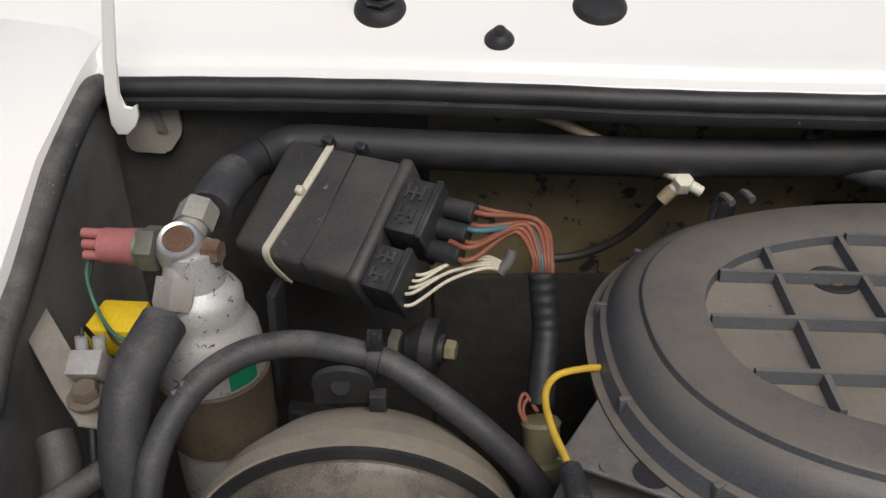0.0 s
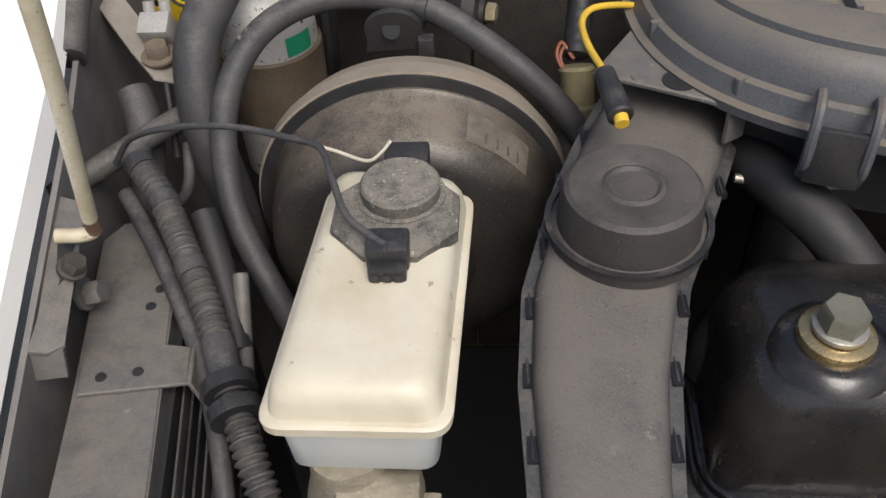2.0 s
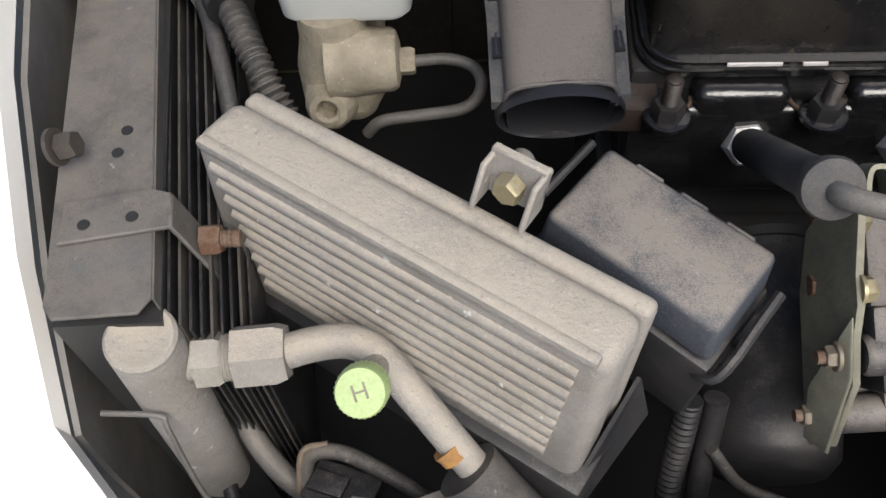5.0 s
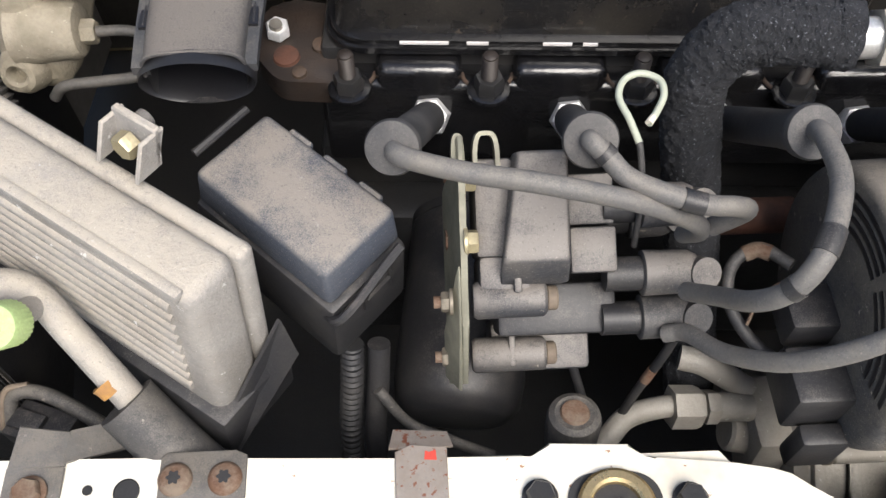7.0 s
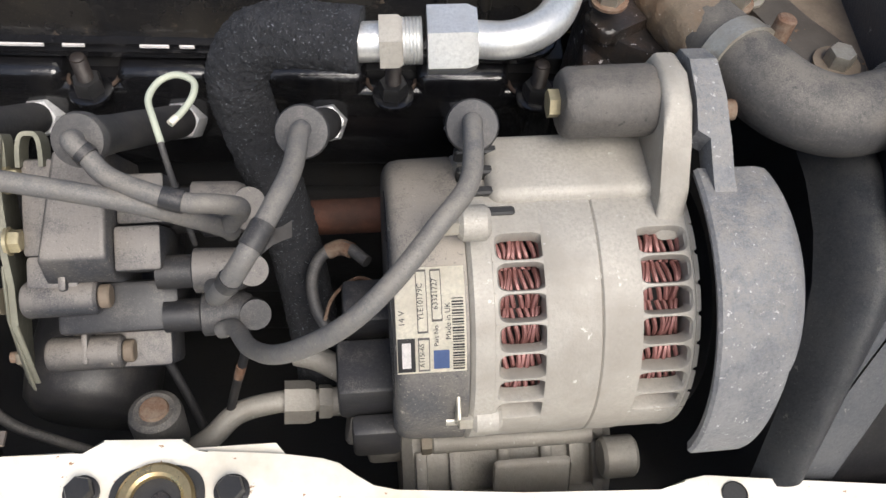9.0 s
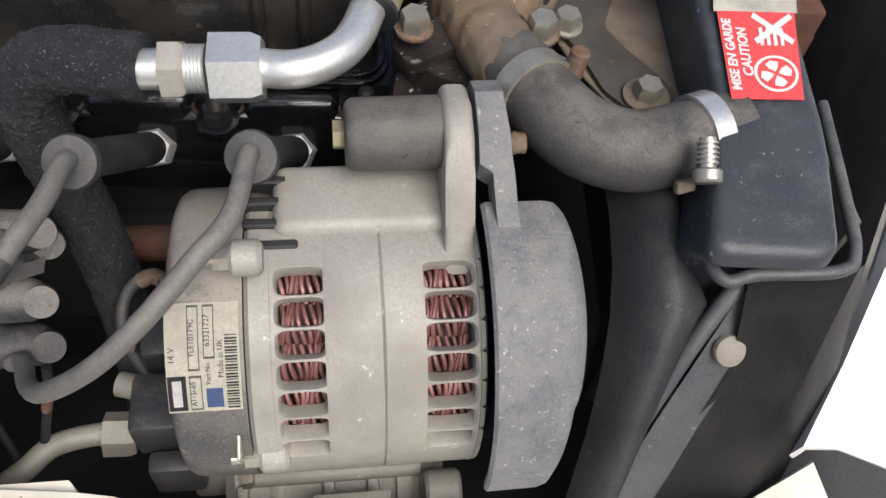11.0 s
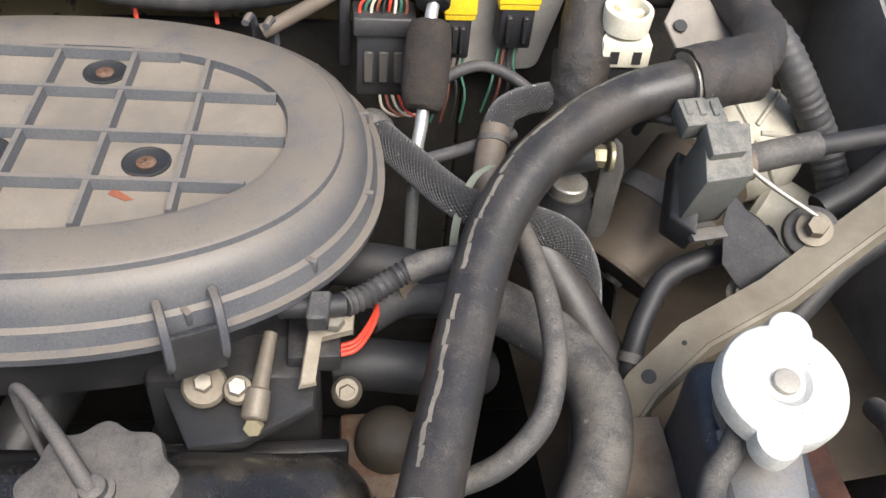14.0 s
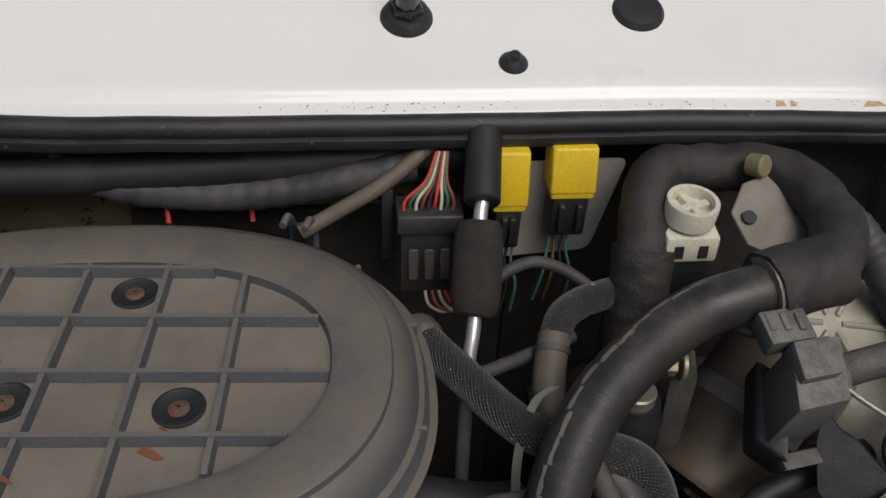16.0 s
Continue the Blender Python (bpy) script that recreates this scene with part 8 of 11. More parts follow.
# ---- vacuum hose over the servo ----
def build_vacuum_hose():
    t = thing("vacuum_hose", (-0.06, 0.32, 0.66), "black rubber vacuum hose arching over the brake servo", "hose")
    wire(t, [(-0.100, 0.212, 0.560), (-0.120, 0.232, 0.598), (-0.137, 0.256, 0.626), (-0.143, 0.281, 0.655), (-0.139, 0.302, 0.679), (-0.126, 0.326, 0.695), (-0.105, 0.345, 0.702), (-0.078, 0.351, 0.705), (-0.051, 0.347, 0.704), (-0.027, 0.342, 0.699), (-0.006, 0.333, 0.689), (0.017, 0.323, 0.675), (0.040, 0.314, 0.655), (0.055, 0.308, 0.635)], 0.0073, "rubber_grey", "hose", "", 20)
    for a in range(3):
        b = bm_new()
        c = Vector((-0.133 + 0.0035 * a, 0.3185 + 0.004 * a, 0.6985 + 0.0022 * a))
        block(b, c, (0.0022, 0.0016, 0), (-0.0008, 0.0018, 0.001), (0, 0, 0.0004))
        part("print_bar", b, "hose", t)
    p = thing("hose_clip", (-0.045, 0.335, 0.69), "black sheet bracket and cable clip holding the hose", "bracket")
    b = bm_new()
    pts = []
    for k in range(18):
        a = radians(200 - 220 * k / 17)
        pts.append(Vector((-0.050 + 0.016 * math.cos(a), 0.330 - 0.004 * math.sin(a), 0.694 + 0.014 * math.sin(a))))
    prism(b, [Vector((-0.066, 0.330, 0.682))] + pts + [Vector((-0.033, 0.332, 0.682))], (0, 0.003, 0.001))
    part("plate", b, "plastic", p)
    # dark disc in place of a cut hole
    b = bm_new()
    lathe(b, (-0.051, 0.3285, 0.696), (0, -1, 0.3), [(0, 0.005), (0.0006, 0.005), (0.0006, 0.0)], 20, capped=False)
    part("hole", b, "dark", p)
    b = bm_new()
    c = Vector((-0.034, 0.343, 0.701))
    lathe(b, c - Vector((0.003, -0.001, 0)), (0.95, -0.2, -0.15), [(0, 0.0084), (0, 0.0100), (0.006, 0.0100), (0.006, 0.0084)], 24)
    cuboid(b, c + Vector((-0.004, -0.004, 0.008)), c + Vector((0.004, 0.004, 0.017)), 0.0008)
    cuboid(b, c + Vector((-0.001, -0.006, 0.014)), c + Vector((0.002, -0.003, 0.021)), 0.0006)
    part("cable_clip", b, "plastic", p)
    b = bm_new()
    cuboid(b, (-0.037, 0.325, 0.681), (-0.028, 0.333, 0.691), 0.001)
    part("stop", b, "plastic", p)


build_vacuum_hose()


# ---- engine control unit with its plugs ----
def build_control_unit():
    t = thing("engine_control_unit", (-0.07, 0.42, 0.70), "dusty black control unit held by an ivory cable tie", "control unit")
    BL, BR, TL = Vector((-0.122, 0.418, 0.725)), Vector((-0.042, 0.374, 0.728)), Vector((-0.094, 0.484, 0.761))
    w, h = BR - BL, TL - BL
    n = w.cross(h).normalized()
    if n.z < 0:
        n = -n
    P = lambda a, c, d: BL + w * a + h * c + n * d
    b = bm_new()
    block(b, P(0, 0, -0.030), w * 0.92, h, n * 0.030, 0.005, 4)
    part("case", b, "plastic_dust", t)
    b = bm_new()
    block(b, P(0.865, -0.02, -0.033), w * 0.10, h * 1.06, n * 0.034, 0.004, 3)
    part("end_cap", b, "plastic_dust", t)
    b = bm_new()
    block(b, P(0.55, 0.0, 0.0), w * 0.012, h, n * 0.0012, 0.0005, 1)
    block(b, P(0.55, -0.002, -0.028), w * 0.012, h * 0.01, n * 0.029)
    part("black_tie", b, "plastic", t)
    b = bm_new()
    for a in (0.30, 0.56):
        block(b, P(a - 0.02, 0.98, -0.003), w * 0.08, h * 0.07, n * 0.008, 0.0008, 1)
    part("tie_heads", b, "plastic", t)
    tie = thing("cable_tie", P(0.3, 0.5, 0), "ivory nylon cable tie round the control unit", "cable tie")
    b = bm_new()
    pts = [P(0.30, 1.0, -0.001), P(0.345, 0.985, 0.0012), P(0.34, 0.85, 0.0014), P(0.325, 0.6, 0.0014), P(0.305, 0.35, 0.0014), P(0.285, 0.12, 0.0014), P(0.28, 0.02, 0.0008), P(0.285, -0.022, -0.006), P(0.30, -0.025, -0.016), P(0.33, -0.02, -0.027)]
    sp = smooth_path(pts, 6)
    rows = []
    for i, c in enumerate(sp):
        s = w.normalized() * 0.0023
        rows.append([b.verts.new(c - s), b.verts.new(c + s)])
    for r0, r1 in zip(rows, rows[1:]):
        b.faces.new((*r0, *r1[::-1]))
    bmesh.ops.recalc_face_normals(b, faces=b.faces)
    bmesh.ops.solidify(b, geom=list(b.faces), thickness=0.0012)
    part("strap", b, "tie", tie)
    b = bm_new()
    block(b, P(0.292, 0.50, 0.0012), w * 0.055, h * 0.065, n * 0.0045, 0.0008, 1)
    part("head", b, "tie", tie)
    # plugs
    wd, hd = w.normalized(), h.normalized()

    def plug(name, a, c, wide, long, high, label):
        q = thing(name, P(a, c, -0.03), label, "wiring plug")
        o = P(a, c, -0.026)
        b = bm_new()
        block(b, o, wd * long, hd * wide, n * high, 0.002, 2)
        body = part("shell", b, "plastic", q)
        for k in range(2):
            b = bm_new()
            y0 = wide * (0.14 + 0.42 * k)
            for s in range(3):
                block(b, o + wd * (long * (0.18 + 0.2 * s)) + hd * (y0 + (0.0 if s % 2 else wide * 0.05)) + n * (high + 0.0001), wd * 0.0016, hd * wide * 0.26, n * 0.0012)
            block(b, o + wd * (long * 0.18) + hd * (y0 + wide * 0.13) + n * (high + 0.0001), wd * long * 0.42, hd * 0.0016, n * 0.0012)
            part("latch", b, "plastic_dust", body)
        b = bm_new()
        block(b, o + wd * long * 0.82 - hd * 0.001, wd * long * 0.2, hd * (wide + 0.002), n * (high + 0.002), 0.001, 1)
        part("collar", b, "plastic", body)
        return q, o

    q, o = plug("wiring_plug", 0.98, 0.42, 0.036, 0.024, 0.028, "large black wiring plug with red-brown leads")
    for k in range(3):
        b = bm_new()
        a = o + wd * 0.022 + hd * (0.004 + 0.013 * k) + n * (0.010 + 0.002 * k)
        rod(b, a, a + wd * 0.020, 0.0062, 16, chamfer=0.001)
        part("tower", b, "plastic", q)
    for k in range(7):
        a = o + wd * 0.040 + hd * (0.004 + 0.0055 * k) + n * (0.010 + 0.004 * (k % 2))
        z = Vector((0.0500 + 0.0016 * k, 0.394 - 0.0008 * k, 0.7185))
        m = Vector((0.040 + 0.0028 * k, 0.410 + 0.0012 * k, 0.737 + 0.0016 * (k % 3)))
        wire(q, [a - wd * 0.006, a + wd * 0.008, m, z + Vector((0, 0.003, 0.010)), z, z - Vector((0, 0.002, 0.012))], 0.0016, "teal_wire" if k == 3 else "orange_wire", "lead")
    q2, o2 = plug("wiring_plug", 0.98, -0.02, 0.027, 0.022, 0.026, "small black wiring plug with pale leads")
    for k in range(5):
        a = o2 + wd * 0.020 + hd * (0.004 + 0.0045 * k) + n * (0.010 + 0.003 * (k % 2))
        z = Vector((0.034, 0.400 + 0.0008 * k, 0.7175 + 0.0008 * k))
        wire(q2, [a - wd * 0.004, a + wd * 0.006 + n * 0.002 * (k % 3), a.lerp(z, 0.45) + n * (0.004 + 0.002 * (k % 2)) + hd * 0.002, a.lerp(z, 0.8) + n * 0.004 + hd * 0.003, z], 0.0010, "tie", "lead")
    b = bm_new()
    tube(b, [(0.032, 0.3995, 0.7165), (0.037, 0.402, 0.722), (0.039, 0.405, 0.728)], 0.0034, 12, 4)
    part("tape", b, "grey_metal", q2)
    # taped loom down to the tan connector
    L = thing("taped_loom", (0.055, 0.36, 0.66), "black taped wiring loom running down to a tan connector", "wiring loom")
    pts = [(0.0545, 0.392, 0.722), (0.0560, 0.386, 0.708), (0.0572, 0.377, 0.692), (0.0550, 0.362, 0.678), (0.0525, 0.345, 0.666)]
    b = bm_new()
    tube(b, pts, 0.0076, 16, 12, wave=0.0003, pitch=0.007)
    part("tape", b, "rubber", L)
    wire(L, [(0.051, 0.342, 0.666), (0.046, 0.345, 0.672), (0.043, 0.340, 0.668), (0.047, 0.334, 0.660)], 0.0011, "orange_wire", "lead")
    wire(L, [(0.050, 0.342, 0.667), (0.044, 0.347, 0.674), (0.041, 0.340, 0.669), (0.047, 0.333, 0.659)], 0.0011, "orange_wire", "lead")
    c = thing("tan_connector", (0.052, 0.325, 0.62), "dirty tan cylindrical sensor connector", "connector")
    b = bm_new()
    lathe(b, (0.0525, 0.338, 0.664), (0.05, -0.45, -1), [(0, 0.0095), (0.002, 0.0108), (0.004, 0.0100), (0.022, 0.0098), (0.024, 0.0115), (0.032, 0.0118), (0.036, 0.0105)], 28)
    part("shell", b, "tan", c)
    b = bm_new()
    lathe(b, (0.0540, 0.322, 0.630), (0.05, -0.3, -1), [(0, 0.0125), (0.03, 0.0135), (0.05, 0.0130)], 24)
    part("sensor_body", b, "grey_metal", c)
    # yellow wire with a black sleeve
    y = thing("yellow_lead", (0.055, 0.27, 0.70), "yellow lead with a black insulating sleeve", "wire")
    wire(y, [(0.088, 0.338, 0.700), (0.072, 0.330, 0.706), (0.056, 0.320, 0.710), (0.049, 0.305, 0.711), (0.050, 0.285, 0.710), (0.055, 0.264, 0.709), (0.057, 0.252, 0.708)], 0.0018, "yellow_wire", "wire", "", 12)
    b = bm_new()
    rod(b, (0.0555, 0.263, 0.7085), (0.0600, 0.232, 0.7045), 0.0050, 18, 0.0062, chamfer=0.001)
    part("sleeve", b, "plastic", y)
    b = bm_new()
    rod(b, (0.0598, 0.233, 0.7045), (0.0602, 0.2285, 0.7030), 0.0034, 14)
    part("plug_tip", b, "yellow_wire", y)


M["plastic_dust"] = material("dust_filmed_black_plastic", (0.038, 0.036, 0.034), 0.55, dirt=(0.085, 0.076, 0.066), amount=0.55, size=18, bump=0.15, spots=(0.2, 0.18, 0.16), spot_amount=0.02)
M["tan"] = material("dirty_tan_plastic", (0.22, 0.19, 0.10), 0.6, dirt=(0.13, 0.11, 0.07), amount=0.4, size=60, bump=0.1)
M["bottle"] = material("rust_speckled_aluminium", (0.52, 0.52, 0.50), 0.5, metal=0.35, dirt=(0.42, 0.38, 0.33), amount=0.35, size=30, bump=0.08, spots=(0.10, 0.07, 0.05), spot_amount=0.34)
M["green_sticker"] = material("green_sticker", (0.02, 0.28, 0.14), 0.4, bump=0.0)
M["brown_band"] = material("brown_rubber_band", (0.10, 0.075, 0.05), 0.7, dirt=(0.16, 0.13, 0.09), amount=0.5, size=30, bump=0.15)
M["translucent"] = material("yellowed_translucent_tube", (0.30, 0.24, 0.15), 0.4, dirt=(0.15, 0.12, 0.08), amount=0.4, size=60, bump=0.05)
build_control_unit()


# ---- receiver drier ----
def build_drier():
    t = thing("receiver_drier", (-0.137, 0.395, 0.60), "speckled aluminium receiver drier bottle with a brown band", "receiver drier")
    b = bm_new()
    lathe(b, (-0.137, 0.396, 0.56), (0, 0, 1), [(0, 0.031), (0.112, 0.031), (0.120, 0.0300), (0.127, 0.0270), (0.131, 0.0245), (0.134, 0.0240), (0.145, 0.0238), (0.149, 0.0215), (0.154, 0.0160), (0.175, 0.0135)], 48)
    part("bottle", b, "bottle", t)
    b = bm_new()
    lathe(b, (-0.137, 0.396, 0.606), (0, 0, 1), [(0, 0.0322), (0, 0.0330), (0.046, 0.0334), (0.047, 0.0322)], 48)
    part("band", b, "brown_band", t)
    b = bm_new()
    rows = []
    for k in range(8):
        a = radians(-58 + 5 * k)
        rows.append([b.verts.new((-0.137 + 0.0314 * math.cos(a), 0.396 + 0.0314 * math.sin(a), z)) for z in (0.655, 0.668)])
    for r0, r1 in zip(rows, rows[1:]):
        b.faces.new((*r0, *r1[::-1]))
    part("green_label", b, "green_sticker", t, "green label, unreadable")
    # valve block
    v = thing("valve_block", (-0.141, 0.395, 0.735), "aluminium valve block with a round sight glass", "valve block")
    c = Vector((-0.1420, 0.3945, 0.7400))
    ax = Vector((0.05, -0.45, 0.9)).normalized()
    b = bm_new()
    lathe(b, c - ax * 0.022, ax, [(0, 0.012), (0.006, 0.0142), (0.0165, 0.0142), (0.0200, 0.0126), (0.0255, 0.0118), (0.027, 0.0104), (0.0260, 0.0086)], 36)
    part("body", b, "alu_bright", v)
    b = bm_new()
    lathe(b, c + ax * 0.0032, ax, [(0, 0.0086), (0.0010, 0.0086), (0.0016, 0.0070), (0.0016, 0.0)], 28, capped=False)
    part("sight_glass", b, "rust", v, "brown stained sight glass")
    up = Vector((0.18, 0.85, 0.42)).normalized()
    b = bm_new()
    rod(b, c - ax * 0.008 + up * 0.010, c - ax * 0.008 + up * 0.018, 0.009, 18)
    hexa(b, c - ax * 0.008 + up * 0.016, up, 0.0200, 0.015, 0.3)
    part("upper_nut", b, "alu", v)
    dn = Vector((-0.12, -0.62, -0.76)).normalized()
    b = bm_new()
    rod(b, c - ax * 0.008 + dn * 0.010, c - ax * 0.008 + dn * 0.018, 0.009, 18)
    hexa(b, c - ax * 0.008 + dn * 0.016, dn, 0.0210, 0.018, 0.3)
    part("lower_nut", b, "alu", v)
    side = Vector((1, -0.15, 0.02)).normalized()
    b = bm_new()
    hexa(b, c - ax * 0.008 + side * 0.013, side, 0.0135, 0.009, 0.3)
    part("plug", b, "rust", v, "brown hexagon plug")
    b = bm_new()
    hexa(b, c - ax * 0.008 - side * 0.013, -side, 0.0225, 0.011, 0.3)
    lathe(b, c - ax * 0.008 - side * 0.023, -side, [(0, 0.0105), (0.002, 0.0110), (0.003, 0.0100)], 24)
    part("switch_nut", b, "olive_plate", v, "olive zinc switch nut")
    # red pressure switch
    s = thing("pressure_switch", (-0.185, 0.393, 0.735), "faded red plastic pressure switch plug", "sensor")
    o = c - ax * 0.008 - side * 0.025
    b = bm_new()
    rod(b, o, o - side * 0.006, 0.0105, 24)
    rod(b, o - side * 0.005, o - side * 0.022, 0.0100, 24, chamfer=0.001)
    part("body", b, "red_plastic", s)
    for k in (-1, 0, 1):
        b = bm_new()
        q = o - side * 0.020 + Vector((0, 0.35, 0.94)) * 0.0062 * k
        rod(b, q, q - side * 0.014, 0.0030, 12, chamfer=0.0006)
        part("prong", b, "red_plastic", s)
    wire(s, [o - side * 0.030 + Vector((0, 0, -0.004)), o - side * 0.034 + Vector((0, -0.006, -0.018)), o - side * 0.026 + Vector((0, -0.018, -0.034)), (-0.172, 0.362, 0.700), (-0.155, 0.364, 0.700)], 0.0011, "green_wire", "lead")
    wire(s, [o - side * 0.030 + Vector((0, 0, -0.008)), o - side * 0.033 + Vector((0, -0.008, -0.024)), o - side * 0.023 + Vector((0, -0.020, -0.040)), (-0.172, 0.360, 0.697), (-0.155, 0.362, 0.697)], 0.0010, "rubber_grey", "lead")
    # hoses
    h = thing("drier_hose", (-0.15, 0.34, 0.66), "smooth dark rubber hose from the drier", "hose")
    wire(h, [c - ax * 0.008 + dn * 0.030, c - ax * 0.008 + dn * 0.036], 0.0040, "steel", "pipe_end")
    wire(h, [(-0.1478, 0.3640, 0.7090), (-0.1510, 0.3520, 0.7060), (-0.1555, 0.337, 0.700), (-0.1590, 0.321, 0.688), (-0.1590, 0.306, 0.664), (-0.155, 0.298, 0.640), (-0.150, 0.293, 0.610), (-0.147, 0.290, 0.57)], 0.0126, "rubber_grey", "hose", "", 24)
    g = thing("drier_supply_hose", (-0.11, 0.48, 0.73), "black foam-sleeved hose from the drier to the bulkhead", "hose")
    wire(g, [c - ax * 0.008 + up * 0.028, c - ax * 0.008 + up * 0.040], 0.0042, "steel", "pipe_end")
    wire(g, [(-0.1330, 0.427, 0.7415), (-0.1295, 0.446, 0.7450), (-0.1240, 0.463, 0.7470)], 0.0128, "rubber_grey", "sleeve", "", 22)
    wire(g, [(-0.1245, 0.460, 0.7470), (-0.118, 0.472, 0.7490), (-0.110, 0.482, 0.7500)], 0.0118, "rubber", "joint", "", 22)
    wire(g, [(-0.112, 0.478, 0.7500), (-0.098, 0.490, 0.7510), (-0.080, 0.492, 0.7515), (-0.04, 0.490, 0.7500), (0.05, 0.487, 0.7470), (0.16, 0.486, 0.7440), (0.25, 0.487, 0.7440), (0.36, 0.490, 0.748), (0.44, 0.492, 0.752), (0.52, 0.494, 0.754)], 0.0125, "rubber", "long_run", "long black sleeve along the bulkhead", 22)
    # relays by the drier
    r = thing("relay", (-0.186, 0.395, 0.68), "yellow plastic relay beside the drier", "relay", "yellow relays")
    b = bm_new()
    block(b, (-0.203, 0.386, 0.668), (0.028, -0.002, 0), (0.005, 0.026, 0.003), (0, -0.004, 0.022), 0.002, 2)
    part("case", b, "yellow", r)
    k = thing("grey_connector", (-0.190, 0.355, 0.67), "grey plastic two-way wiring connector", "connector")
    b = bm_new()
    block(b, (-0.199, 0.356, 0.672), (0.018, 0, 0), (0, 0.014, 0.006), (0, -0.012, 0.018), 0.0015)
    part("shell", b, "white_dull", k)
    b = bm_new()
    rod(b, (-0.1950, 0.362, 0.688), (-0.1950, 0.366, 0.698), 0.0035, 12)
    part("seal", b, "white_dull", k)
    b = bm_new()
    rod(b, (-0.1855, 0.362, 0.688), (-0.1855, 0.366, 0.698), 0.0035, 12)
    part("seal", b, "white_dull", k)
    wire(k, [(-0.195, 0.365, 0.695), (-0.196, 0.372, 0.700), (-0.194, 0.376, 0.69)], 0.0014, "rubber", "lead")
    # grey stay to the wing
    y = thing("wing_stay", (-0.20, 0.35, 0.67), "grey steel stay strip with a rusty bolt", "bracket")
    b = bm_new()
    prism(b, [(-0.234, 0.378, 0.694), (-0.226, 0.396, 0.694), (-0.202, 0.366, 0.680), (-0.181, 0.352, 0.672), (-0.172, 0.330, 0.662), (-0.190, 0.328, 0.668), (-0.205, 0.344, 0.676)], (0, 0, 0.0025), 0.0006, 1)
    part("strip", b, "inner_light", y)
    bolt(y, (-0.1885, 0.3425, 0.677), (0, -0.1, 1), 0.0125, 0.007, 0.0105, "rust_dust")
    # bracket block under the control unit
    z = thing("relay_bracket", (-0.06, 0.40, 0.62), "black sheet bracket below the control unit", "bracket")
    b = bm_new()
    block(b, (-0.105, 0.400, 0.620), (0.006, -0.004, 0), (0.003, 0.02, 0), (0.004, 0, 0.082), 0.002)
    block(b, (-0.094, 0.385, 0.615), (0.040, -0.010, 0), (0, 0.012, 0), (0, 0, 0.010), 0.002)
    part("frame", b, "plastic", z)
    m = thing("throttle_pivot", (0.0, 0.39, 0.66), "zinc pivot bolt and black pulley below the plugs", "pivot")
    b = bm_new()
    lathe(b, (-0.020, 0.392, 0.672), (1, -0.25, 0), [(0, 0.010), (0.004, 0.012), (0.010, 0.017), (0.018, 0.017), (0.019, 0.009), (0.022, 0.009)], 30)
    part("pulley", b, "plastic", m)
    b = bm_new()
    hexa(b, (0.002, 0.3865, 0.672), (1, -0.25, 0), 0.011, 0.006, 0.2)
    part("nut", b, "brass", m)
    b = bm_new()
    hexa(b, (-0.030, 0.394, 0.672), (1, -0.25, 0), 0.014, 0.006, 0.2)
    part("end_nut", b, "olive_plate", m)


M["white_dull"] = material("dull_grey_white_plastic", (0.36, 0.35, 0.33), 0.55, dirt=(0.25, 0.23, 0.2), amount=0.4, size=60, bump=0.05)
build_drier()


